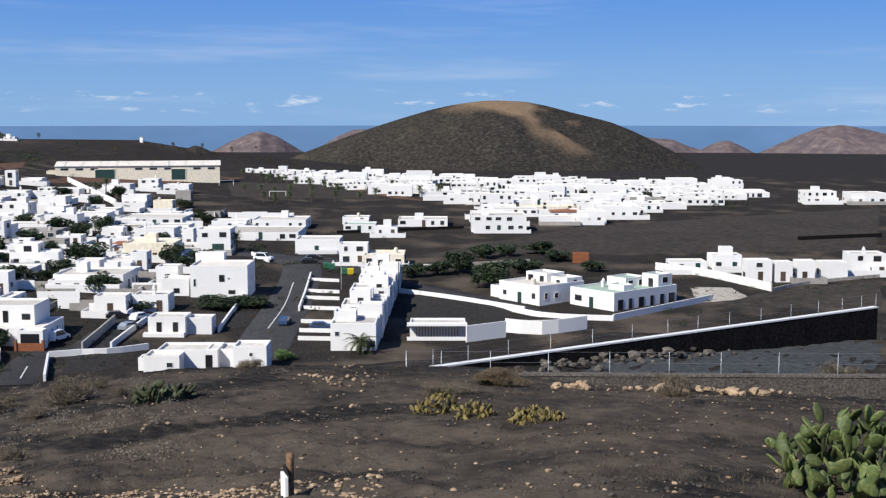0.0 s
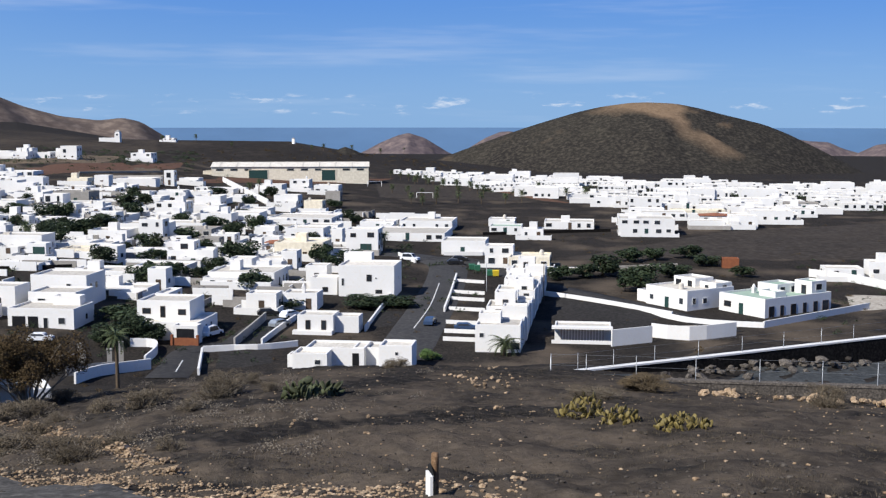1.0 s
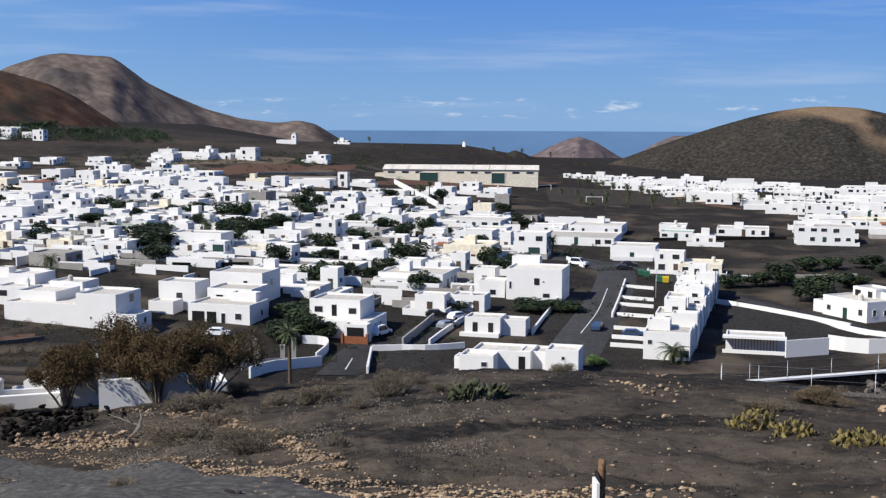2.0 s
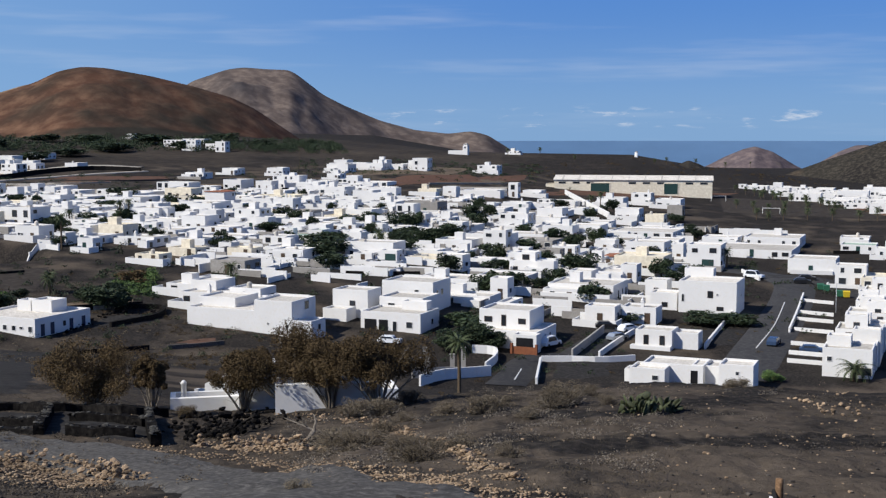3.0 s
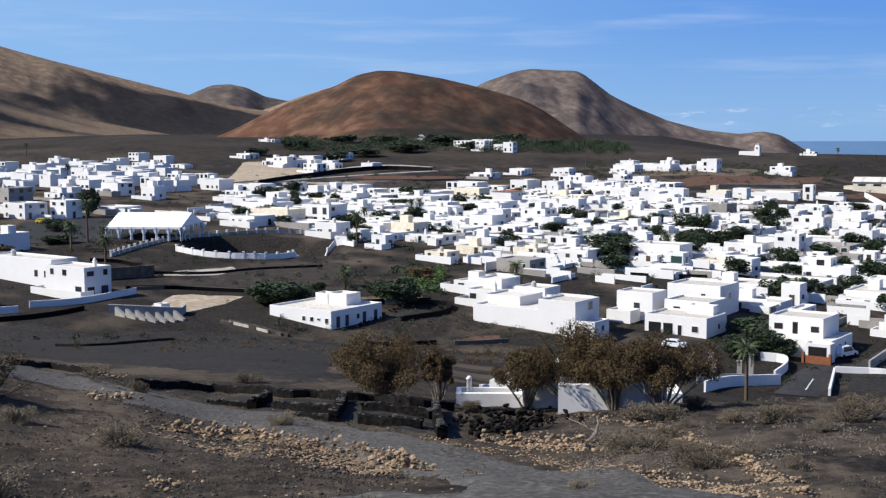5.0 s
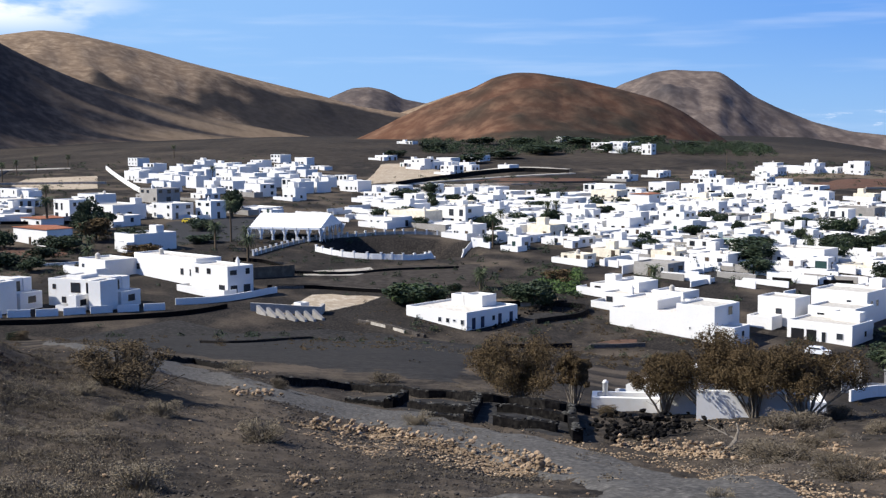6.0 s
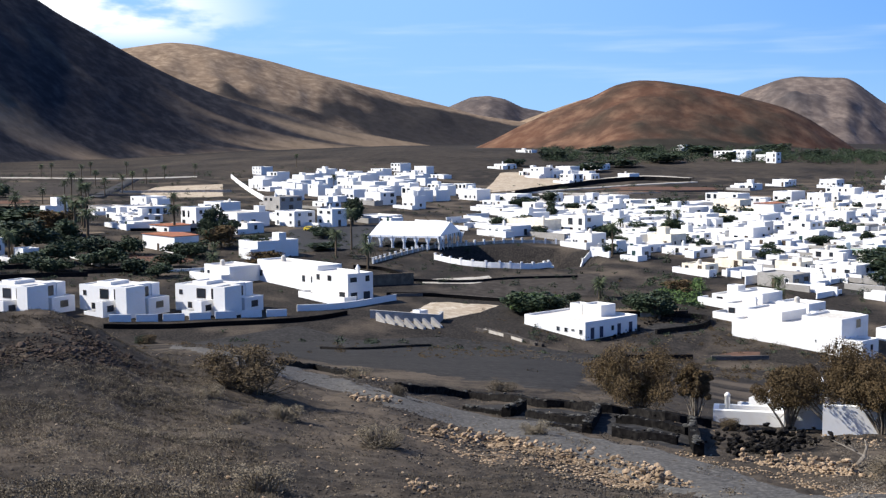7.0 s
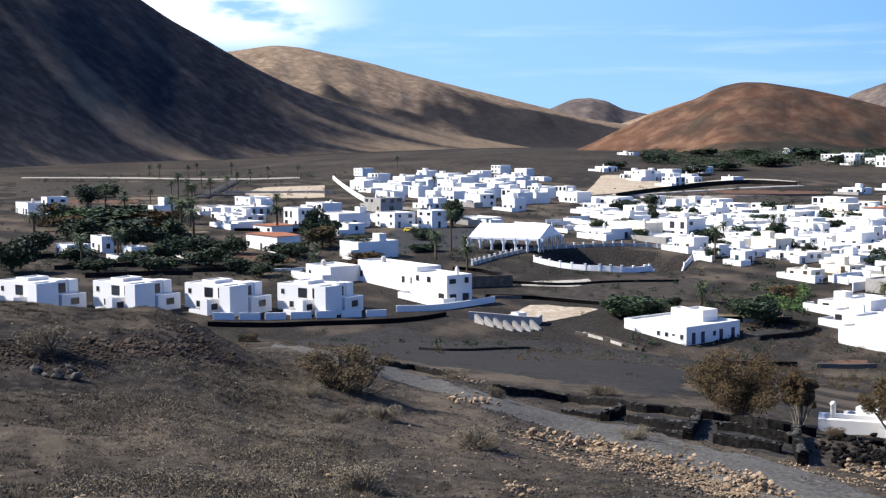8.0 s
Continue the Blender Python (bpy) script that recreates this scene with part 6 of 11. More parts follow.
far_house(4.9, 651.7, 11.5, 10.3, 2.3)
far_house(-542.6, 368.1, 9.6, 8.0, 4.8)
far_house(-549.8, 368.2, 6.2, 5.2, 2.5)
far_house(-37.5, 656.4, 11.5, 7.5, 4.5)
far_house(-501.2, 426.7, 11.7, 6.2, 4.0)
far_house(-493.3, 427.5, 5.4, 4.8, 3.8)
far_house(-514.0, 412.1, 7.5, 6.0, 4.5)
far_house(-507.9, 412.6, 6.1, 4.8, 2.3)
far_house(-10.6, 659.2, 12.6, 7.4, 1.9)
far_house(-19.0, 658.0, 5.7, 4.7, 2.3)
far_house(-524.9, 399.7, 11.1, 5.8, 4.3)
far_house(-518.1, 400.7, 3.7, 4.9, 2.4)
far_house(-55.5, 660.8, 10.7, 10.3, 2.2)
far_house(-71.6, 662.7, 13.7, 8.5, 2.1)
far_house(-529.4, 408.8, 6.9, 6.4, 3.9)
far_house(-86.1, 664.9, 10.2, 9.3, 1.9)
far_house(-503.4, 447.3, 9.7, 6.6, 2.2)
far_house(-497.2, 446.8, 4.0, 5.7, 2.1)
far_house(-47.6, 672.8, 15.9, 8.5, 2.2)
far_house(-37.8, 672.2, 5.5, 5.5, 4.0)
far_house(-515.6, 435.7, 8.6, 6.7, 2.5)
far_house(-522.2, 436.2, 5.7, 5.5, 2.3)
far_house(-545.9, 403.0, 8.1, 7.7, 4.7)
far_house(-528.0, 426.8, 10.3, 6.6, 4.7)
far_house(-66.1, 678.5, 12.2, 7.1, 2.2)
far_house(-87.2, 680.3, 9.4, 10.9, 2.2)
far_house(-555.4, 409.4, 8.5, 7.3, 4.4)
far_house(-65.1, 690.6, 9.6, 10.0, 2.4)
far_house(-101.9, 692.6, 12.5, 10.0, 2.4)
far_house(-109.4, 690.1, 3.9, 4.3, 2.5)
far_house(-81.1, 695.8, 16.5, 9.1, 2.2)
far_house(-90.9, 694.7, 4.8, 4.8, 4.4)
far_house(-534.0, 463.5, 10.5, 5.8, 4.4)
far_house(-95.6, 707.0, 15.3, 9.8, 2.0)
far_house(-86.8, 705.0, 3.8, 5.7, 2.1)
far_house(-598.0, 394.9, 9.4, 7.9, 4.7)
far_house(-554.5, 463.1, 8.7, 8.1, 4.9)
far_house(-630.7, 645.1, 10.9, 6.2, 2.0)
far_house(-623.1, 644.9, 5.9, 5.8, 2.3)
far_house(-747.1, 818.7, 10.7, 7.4, 2.1)
far_house(-790.7, 923.3, 11.2, 6.6, 4.7)
far_house(-798.5, 923.1, 5.8, 5.6, 2.2)
far_house(-871.0, 913.4, 14.2, 6.0, 4.4)
far_house(-986.2, 976.8, 8.0, 9.0, 4.8)
far_house(-991.8, 976.4, 4.5, 5.2, 2.6)
far_house(-990.3, 989.7, 8.0, 5.9, 5.0)
far_house(-1201.3, 1189.2, 14.0, 6.0, 4.6)
far_house(-1500.9, 1484.7, 7.3, 6.1, 4.5)
far_house(-1495.3, 1484.5, 5.1, 4.6, 2.6)
far_house(-1660.0, 1655.5, 8.7, 8.4, 4.7)
# houses that stand clear in front of the village, each with its own openings
house((-147.9, 165.7, 14.8, 14.1, 3.2), (-146.8, 169.5, 4.5, 4.0, 4.6), (-150.5, 168.8, 3.2, 2.6, 4.1), label="long low white house with small windows and blue doors", openings=False, plain=True,
      holes=((0, 0, 1.0, 1.0, 0.9, 0.9, ""), (0, 0, 2.9, 1.0, 0.9, 0.9, ""), (0, 0, 4.5, 1.3, 0.8, 0.5, ""), (0, 0, -4.6, 1.0, 0.3, 0.8, ""), (0, 0, 6.4, 0.9, 0.9, 1.0, ""), (0, 1, -5.2, 0.1, 0.9, 2.0, "door"), (0, 1, -2.8, 0.1, 0.9, 2.0, "door"), (0, 1, 0.2, 1.0, 0.9, 1.0, ""), (0, 1, 2.0, 0.1, 0.9, 2.0, "door"), (0, 1, 5.2, 0.1, 0.9, 2.0, "door")))
house((-119.5, 190.2, 17.0, 12.0, 4.0), (-110.0, 188.4, 7.6, 8.6, 6.3), (-124.5, 192.5, 8.0, 8.0, 4.7), (-113.5, 195.0, 7.0, 5.0, 5.2), (-104.6, 186.6, 4.6, 5.2, 3.4), label="large blank white building with a lower side tower", openings=False, plain=True,
      holes=((1, 0, -1.0, 1.6, 0.4, 0.5, ""), (1, 0, 2.9, 0.9, 0.7, 1.1, ""), (1, 1, 1.0, 4.0, 1.6, 1.6, ""), (4, 0, -1.1, 0.7, 0.9, 1.1, ""), (4, 1, 0.3, 0.9, 1.0, 1.1, "")))
house((-94.0, 202.8, 12.0, 8.6, 3.6), (-106.0, 209.0, 7.5, 6.0, 5.4), (-99.0, 221.5, 11.0, 9.0, 6.0), (-96.0, 211.5, 9.0, 8.0, 4.6), (-107.0, 203.5, 5.0, 4.0, 2.4), (-92.0, 206.0, 5.0, 2.5, 4.6), label="stepped white house of many terraces and blocks", openings=False, plain=True,
      holes=((0, 0, -4.0, 0.1, 2.4, 2.1, "garage"), (0, 0, -1.4, 0.1, 1.8, 2.1, "garage"), (0, 0, 0.9, 0.05, 0.9, 2.0, ""), (0, 0, 3.8, 0.9, 1.3, 1.2, ""), (3, 0, 1.8, 2.9, 1.1, 1.1, "brown"), (3, 0, -2.0, 2.9, 1.5, 1.1, ""), (2, 0, 2.0, 4.2, 1.0, 1.2, ""), (1, 0, 0.5, 3.2, 1.2, 1.0, "brown"), (2, 1, 0.0, 4.0, 1.2, 1.3, ""), (2, 1, -2.5, 4.0, 1.0, 1.3, ""), (0, 1, 1.0, 1.0, 1.0, 1.1, "")))
house((-70.5, 201.6, 10.6, 11.0, 3.2), (-72.6, 204.2, 9.4, 8.0, 6.0), (-66.6, 195.0, 4.2, 2.4, 3.2), (-74.2, 195.6, 2.6, 1.4, 1.2), label="white two-storey house with a deep garage and roof terrace", openings=False, plain=True,
      holes=((2, 0, 0.0, 0.05, 3.0, 2.5, "garage"), (0, 0, -3.6, 0.9, 1.7, 1.0, "brown"), (1, 0, -3.0, 3.9, 1.5, 1.0, "brown"), (1, 0, -0.1, 3.3, 0.9, 2.0, "brown"), (1, 0, 3.3, 3.8, 1.4, 1.0, "brown"), (0, 1, -1.0, 1.3, 0.8, 1.0, ""), (0, 1, 1.8, 1.3, 0.8, 1.0, "")))
house((-45.4, 249.8, 11.6, 10.0, 6.7), (-54.6, 248.6, 5.6, 5.0, 3.6), (-57.5, 254.5, 4.6, 4.6, 5.2), (-49.0, 256.0, 6.0, 3.0, 7.9), label="tall plain white house with few windows", openings=False, plain=True,
      holes=((0, 0, 0.6, 3.4, 1.1, 1.4, "brown"), (0, 0, 2.6, 0.9, 1.4, 0.8, "brown"), (0, 0, 2.0, 3.9, 0.5, 0.4, ""), (0, 0, -4.9, 2.4, 0.6, 1.6, ""), (1, 0, 0.3, 0.9, 1.2, 1.0, "brown"), (2, 0, 0.0, 3.0, 1.0, 1.0, "brown"), (0, 1, 0.5, 3.2, 0.6, 0.8, "")))
house((-40.6, 175.4, 5.2, 5.0, 2.7), (-37.6, 179.4, 9.0, 6.2, 3.1), (-28.2, 177.6, 4.9, 5.0, 3.7), (-32.6, 180.4, 5.0, 5.0, 2.9), (-43.6, 176.6, 1.8, 3.0, 2.0), label="low white farmhouse of three joined blocks", openings=False, plain=True,
      holes=((0, 0, 1.2, 1.0, 1.0, 0.8, ""), (2, 0, 0.2, 2.2, 0.6, 0.6, ""), (1, 0, 3.2, 0.3, 1.0, 1.9, "garage"), (0, 2, 0.0, 1.0, 0.9, 1.0, "")))
house((-47.3, 208.6, 6.4, 5.2, 3.3), (-42.2, 209.6, 4.6, 4.0, 2.9), (-47.6, 205.4, 7.0, 1.4, 0.7), label="small white cottage with two tall dark windows", openings=False, plain=True,
      holes=((0, 0, -1.3, 0.7, 0.9, 1.7, "brown"), (0, 0, 1.5, 0.7, 0.9, 1.7, "brown")))
thing("gate", pose(-66.4, 192.9, gz(-66.4, 192.9)), "low red-brown wooden driveway gate", "gate", data=box_mesh("gate", M_REDWOOD, (-2.0, -0.06, -0.3, 2.0, 0.06, 1.3), (2.0, -0.25, -0.3, 2.4, 0.25, 1.8), (-2.4, -0.25, -0.3, -2.0, 0.25, 1.8)))
def rock_mesh(seed, mat):
    bm = bmesh.new()
    bmesh.ops.create_icosphere(bm, subdivisions=1, radius=0.5)
    rng = random.Random(seed)
    for v in bm.verts:
        v.co *= rng.uniform(0.72, 1.15)
        v.co.z *= 0.72
    return bm_mesh("stone", bm, mat)


M_RED_STONE = material("dark_red_cinder_stone", (0.062, 0.047, 0.038), (0.040, 0.033, 0.029), (0.120, 0.085, 0.062), scale=2.0, fine=9.0, rough=0.95, bump=0.02, vary=0.4)
# lava stone in a paler grey: sunlight on wall tops, put into the colour
M_LIT_CAP_STONE = material("sunlit_top_lava_stone", (0.060, 0.058, 0.052), (0.040, 0.038, 0.035), (0.105, 0.100, 0.088), scale=2.0, fine=8.0, rough=0.95, bump=0.02, vary=0.4)
ROCKS = {m.name: [rock_mesh(i * 7 + 1, m) for i in range(6)] for m in (M_PALE_STONE, M_GREY_STONE, M_STONE, M_LIT_CAP_STONE, M_RED_STONE)}


def scatter_mesh(name, spots, mat, seed=0):
    """Many small stones as one mesh; spots: (x, y, size)."""
    rng = random.Random(seed)
    base = [ROCKS[M_GREY_STONE.name][i] for i in range(6)]
    shapes = [([tuple(v.co) for v in b.vertices], [tuple(p.vertices) for p in b.polygons]) for b in base]
    vs, fs = [], []
    xy = np.array([(a, b) for a, b, s in spots])
    zs = heights(xy[:, 0], xy[:, 1])
    for (x, y, s), z in zip(spots, zs):
        pv, pf = shapes[rng.randrange(6)]
        a = rng.uniform(0, 6.28)
        c, sn = math.cos(a) * s, math.sin(a) * s
        b = len(vs)
        vs += [(x + p[0] * c - p[1] * sn, y + p[0] * sn + p[1] * c, z + (p[2] + 0.15) * s * 0.8) for p in pv]
        fs += [tuple(b + i for i in f) for f in pf]
    return mesh_of(name, vs, fs, mat)


def stone_heap(points, width, count, mat, label, sizes=(0.18, 0.5), high=0.5, seed=0, name="stone_heap", loose=0.4):
    """A bank of loose stones along a line, each stone a part."""
    rng = random.Random(seed)
    rows = spaced(points, 0.5)
    p0 = rows[len(rows) // 2][0]
    ob = thing(name, pose(p0.x, p0.y, gz(p0.x, p0.y)), label, "stones")
    z0 = gz(p0.x, p0.y)
    for i in range(count):
        p, s = rows[rng.randrange(len(rows))]
        off = rng.gauss(0, 0.33)
        q = p + s * off * width + Vector((rng.uniform(-loose, loose), rng.uniform(-loose, loose)))
        size = rng.uniform(*sizes) * rng.choice((0.7, 1, 1, 1.3))
        z = gz(q.x, q.y) + max(0, high * (1 - abs(off) * 1.6)) * rng.random()
        m = pose(q.x - p0.x, q.y - p0.y, z - z0 + size * 0.15, rng.uniform(-25, 25), rng.uniform(-25, 25), rng.uniform(0, 360)) @ Matrix.Diagonal((size, size * rng.uniform(0.7, 1), size * rng.uniform(0.7, 1), 1))
        part("stone", ROCKS[mat.name][rng.randrange(6)], ob, m)
    return ob


def leaf_cloud(name, centres, count, size, mat, seed=0, droop=0.0, flat=1.0):
    """Foliage of many small leaves round clump centres (x, y, z, radius)."""
    rng = random.Random(seed)
    vs, fs = [], []
    weights = [c[3] ** 2 for c in centres]
    for c in rng.choices(centres, weights, k=count):
        d = Vector((rng.gauss(0, 1), rng.gauss(0, 1), rng.gauss(0, 1))).normalized() * c[3] * rng.uniform(0.55, 1.08)
        o = Vector((c[0] + d.x, c[1] + d.y, c[2] + d.z * flat))
        a = Vector((rng.gauss(0, 1), rng.gauss(0, 1), rng.gauss(0, 0.7) - droop)).normalized()
        b = a.cross(Vector((rng.gauss(0, 1), rng.gauss(0, 1), rng.gauss(0, 1)))).normalized()
        s = size * rng.uniform(0.6, 1.3)
        k = len(vs)
        vs += [o - a * s * 0.6, o + b * s * 0.32, o + a * s * 0.7, o - b * s * 0.32]
        fs.append((k, k + 1, k + 2, k + 3))
    return mesh_of(name, vs, fs, mat)


def limb_mesh(name, limbs, mat, sides=6):
    """Tapered limbs: each a list of (x, y, z, radius)."""
    vs, fs = [], []
    for limb in limbs:
        b = len(vs)
        for x, y, z, r in limb:
            vs += [(x + r * math.cos(6.2832 * i / sides), y + r * math.sin(6.2832 * i / sides), z) for i in range(sides)]
        for k in range(len(limb) - 1):
            fs += [(b + k * sides + i, b + k * sides + (i + 1) % sides, b + (k + 1) * sides + (i + 1) % sides, b + (k + 1) * sides + i) for i in range(sides)]
        fs.append(tuple(b + (len(limb) - 1) * sides + i for i in range(sides)))
    return mesh_of(name, vs, fs, mat, True)


def palm_meshes(seed, height, fronds=34, length=2.6):
    rng = random.Random(seed)
    lean = rng.uniform(-0.25, 0.25)
    trunk = limb_mesh("trunk", [[(lean * (k / 9) ** 2, 0, -0.4 + (height + 0.4) * k / 9, (0.26 if k else 0.34) - 0.05 * k / 9 + 0.015 * (k % 2)) for k in range(10)]], M_BARK, 9)
    vs, fs = [], []
    for i in range(fronds):
        a = i * 2.39996
        up = 1.15 - 1.75 * (i / fronds)
        x, z, run = lean, height, 0.0
        prev = None
        n = 9
        for k in range(n + 1):
            t = k / n
            ang = up - t * 1.35
            if k:
                run += math.cos(ang) * length / n
                z += math.sin(ang) * length / n
            c = Vector((lean + math.cos(a) * run, math.sin(a) * run, z))
            wide = 0.42 * math.sin(math.pi * min(1, 0.15 + 0.85 * t) ** 0.8) + 0.03
            side = Vector((-math.sin(a), math.cos(a), 0))
            if prev is not None:
                for s in (-1, 1):
                    b = len(vs)
                    mid = prev.lerp(c, 0.5)
                    tip = mid + side * s * wide + Vector((math.cos(a) * 0.22, math.sin(a) * 0.22, -0.16 - 0.1 * rng.random()))
                    tip2 = mid.lerp(c, 0.6) + side * s * wide * 0.9 + Vector((math.cos(a) * 0.26, math.sin(a) * 0.26, -0.12))
                    vs += [prev, mid, tip, mid, c, tip2]
                    fs += [(b, b + 1, b + 2), (b + 3, b + 4, b + 5)]
            prev = c
    return trunk, mesh_of("crown", vs, fs, M_PALM)


PALMS = {}


def palm(x, y, height=5.0, spread=1.0, label="", z=None):
    key = round(height)
    if key not in PALMS:
        ob = thing("palm_tree", pose(0, 0, 0), "date palm with a rough trunk and arching fronds", "palm tree", "palms")
        trunk, crown = palm_meshes(key * 3 + 1, key)
        part("trunk", trunk, ob)
        part("crown", crown, ob)
        PALMS[key] = ob
        made = ob
    else:
        made = copy_thing(PALMS[key], Matrix())
    made.matrix_basis = pose(x, y, gz(x, y) if z is None else z, 0, 0, (x * 37 + y * 11) % 360) @ Matrix.Diagonal((spread, spread, height / key, 1))
    if label:
        tagged(made, label)
    return made


TREES = {}


def tree(x, y, w=4.0, h=3.5, tone="dark", label=""):
    """A rounded, uneven garden tree with a short trunk."""
    far = x * x + y * y > 48000
    variant = (tone, int(abs(x * 3 + y)) % 3, far)
    mat = {"dark": M_LEAF, "light": M_LEAF_LIGHT, "brown": M_TAMARISK}[tone]
    if variant not in TREES:
        rng = random.Random(variant[1] * 5 + len(tone))
        ob = thing("tree", pose(0, 0, 0), {"dark": "dark green leafy garden tree", "light": "bright green leafy shrub tree", "brown": "brownish dry-leaved small tree"}[tone], "tree", "garden trees")
        tips = [(rng.uniform(-0.33, 0.33), rng.uniform(-0.33, 0.33), rng.uniform(0.22, 0.84)) for _ in range(13)]
        limbs = [[(0, 0, -0.1, 0.05), (0, 0, 0.28, 0.04)]] + [[(0, 0, 0.22, 0.03), (a * 0.5, b * 0.5, 0.2 + c * 0.45, 0.02), (a, b, c, 0.008)] for a, b, c in tips]
        part("trunk", limb_mesh("trunk", limbs, M_BARK, 5), ob)
        part("crown", leaf_cloud("crown", [(a, b, c, rng.uniform(0.13, 0.24)) for a, b, c in tips] + [(0, 0, 0.5, 0.33)], 1500 if far else 2600, 0.085 if far else 0.06, mat, variant[1]), ob)
        TREES[variant] = made = ob
    else:
        made = copy_thing(TREES[variant], Matrix())
    made.matrix_basis = pose(x, y, gz(x, y), 0, 0, (x * 53 + y * 29) % 360) @ Matrix.Diagonal((w, w, h, 1))
    if label:
        tagged(made, label)
    return made


def tamarisk(x, y, w, h, seed, thin=False):
    """A many-stemmed tamarisk with feathery brown foliage."""
    rng = random.Random(seed)
    ob = thing("tamarisk_tree", pose(x, y, gz(x, y)), "windblown many-stemmed tamarisk with sparse brown foliage" if thin else "bushy brown tamarisk tree with bare lower stems", "tree", "tamarisks")
    limbs, tips = [], []
    for i in range(15):
        a = rng.uniform(0, 6.28)
        reach = rng.uniform(0.12, 0.56) * w
        top = (rng.uniform(0.80, 1.0) - 0.35 * (reach / (0.56 * w)) ** 2) * h
        pts = []
        for k in range(6):
            t = k / 5
            pts.append((math.cos(a) * reach * t ** 1.3 + rng.uniform(-0.1, 0.1) * w * 0.2, math.sin(a) * reach * t ** 1.3, -0.4 + (top + 0.4) * t, (0.085 * (1 - t) + 0.015) * h / 4.0))
        limbs.append(pts)
        tips += [(*pts[k][:3], rng.uniform(0.08, 0.15) * w) for k in ((3, 4, 5) if thin else (2, 3, 4, 5))]
        for _ in range(3):
            k = rng.randrange(2, 5)
            q = (pts[k][0] + rng.uniform(-0.22, 0.22) * w, pts[k][1] + rng.uniform(-0.22, 0.22) * w, pts[k][2] + rng.uniform(0.05, 0.22) * h)
            limbs.append([(*pts[k][:3], 0.008 * h), (*q, 0.003 * h)])
            tips.append((*q, rng.uniform(0.07, 0.13) * w))
    part("trunk", limb_mesh("trunk", limbs, M_TWIG, 5), ob, label="grey bare stems")
    lowest = 0.46 if thin else 0.24
    part("crown", leaf_cloud("crown", [c for c in tips if c[2] > lowest * h], 34000 if thin else 48000, 0.018 * h + 0.008, M_TAMARISK, seed, droop=0.5), ob)
    return ob


SCRUB = {}


def shrub(x, y, w=1.4, h=0.8, tone="dry", label="", category="shrub"):
    """A dome of fine dry twigs and leaves."""
    variant = (tone, int(abs(x * 7 + y * 3)) % 3)
    if variant not in SCRUB:
        rng = random.Random(variant[1] * 3 + len(tone))
        ob = thing("shrub", pose(0, 0, 0), {"olive": "rounded olive-brown dry bush", "straw": "pale straw-coloured grass tussock", "dry": "low dry straw-coloured shrub on dark soil", "green": "low dark green shrub", "grey": "low grey twiggy shrub"}[tone], "shrub", "hillside shrubs")
        vs, fs = [], []
        for i in range(120 if tone == "olive" else 300):
            a, e = rng.uniform(0, 6.28), math.acos(rng.uniform(0.05, 1))
            d = Vector((math.cos(a) * math.sin(e), math.sin(a) * math.sin(e), math.cos(e)))
            r0, r1 = rng.uniform(0.0, 0.35), rng.uniform(0.55, 0.92)
            s = d.cross(Vector((rng.gauss(0, 1), rng.gauss(0, 1), rng.gauss(0, 1)))).normalized() * 0.005
            o = Vector((rng.uniform(-0.15, 0.15), rng.uniform(-0.15, 0.15), -0.05))
            p, q = o + Vector((d.x, d.y, d.z)) * r0 * 0.5, o + d * r1 * 0.5
            q.z *= 2
            p.z *= 2
            k = len(vs)
            vs += [p - s, p + s, q + s * 1.6, q - s * 1.6]
            fs.append((k, k + 1, k + 2, k + 3))
        part("twiggery", mesh_of("twiggery", vs, fs, {"olive": M_OLIVE, "straw": M_STRAW, "dry": M_DRY, "green": M_LEAF, "grey": M_TWIG}[tone]), ob)
        part("foliage", leaf_cloud("foliage", [(rng.uniform(-0.36, 0.36), rng.uniform(-0.36, 0.36), rng.uniform(0.1, 0.72), rng.uniform(0.10, 0.2)) for _ in range(26)], 17000 if tone == "olive" else 5200, 0.021 if tone == "olive" else 0.026, {"olive": M_OLIVE, "straw": M_STRAW, "dry": M_DRY, "green": M_LEAF, "grey": M_DRY}[tone], 3), ob)
        SCRUB[variant] = made = ob
    else:
        made = copy_thing(SCRUB[variant], Matrix())
    made.matrix_basis = pose(x, y, gz(x, y) - 0.03, 0, 0, (x * 71 + y * 13) % 360) @ Matrix.Diagonal((w, w, h, 1))
    if label:
        tagged(made, label, category)
    return made


def pad_mesh(mat):
    bm = bmesh.new()
    bmesh.ops.create_uvsphere(bm, u_segments=10, v_segments=6, radius=0.5)
    for v in bm.verts:
        v.co = Vector((v.co.x * (0.5 + 0.28 * (v.co.z + 0.5)), v.co.y * 0.16, v.co.z + 0.5))
    return bm_mesh("pad", bm, mat, True)


def prickly_pear(x, y, w, h, pads, mat, label, seed, size=0.34):
    """A clump of flat cactus pads growing out of one another."""
    rng = random.Random(seed)
    me = small("pad " + mat.name, lambda: pad_mesh(mat))
    ob = thing("prickly_pear", pose(x, y, gz(x, y)), label, "cactus", "prickly pears")
    for i in range(pads):
        a, q = rng.uniform(0, 6.28), math.sqrt(rng.random())
        px, py = math.cos(a) * q * w / 2, math.sin(a) * q * w / 2 * 0.8
        dome = h * math.sqrt(max(0.05, 1 - q * q * 0.9))
        pz = rng.uniform(0.0, max(0.05, dome - size))
        s = size * rng.uniform(0.75, 1.25)
        part("pad", me, ob, pose(px, py, pz + gz(x + px, y + py) - gz(x, y) - 0.04, rng.uniform(-50, 50), rng.uniform(-60, 60), rng.uniform(0, 180)) @ Matrix.Diagonal((s, s, s * rng.uniform(1.0, 1.3), 1)))
    return ob


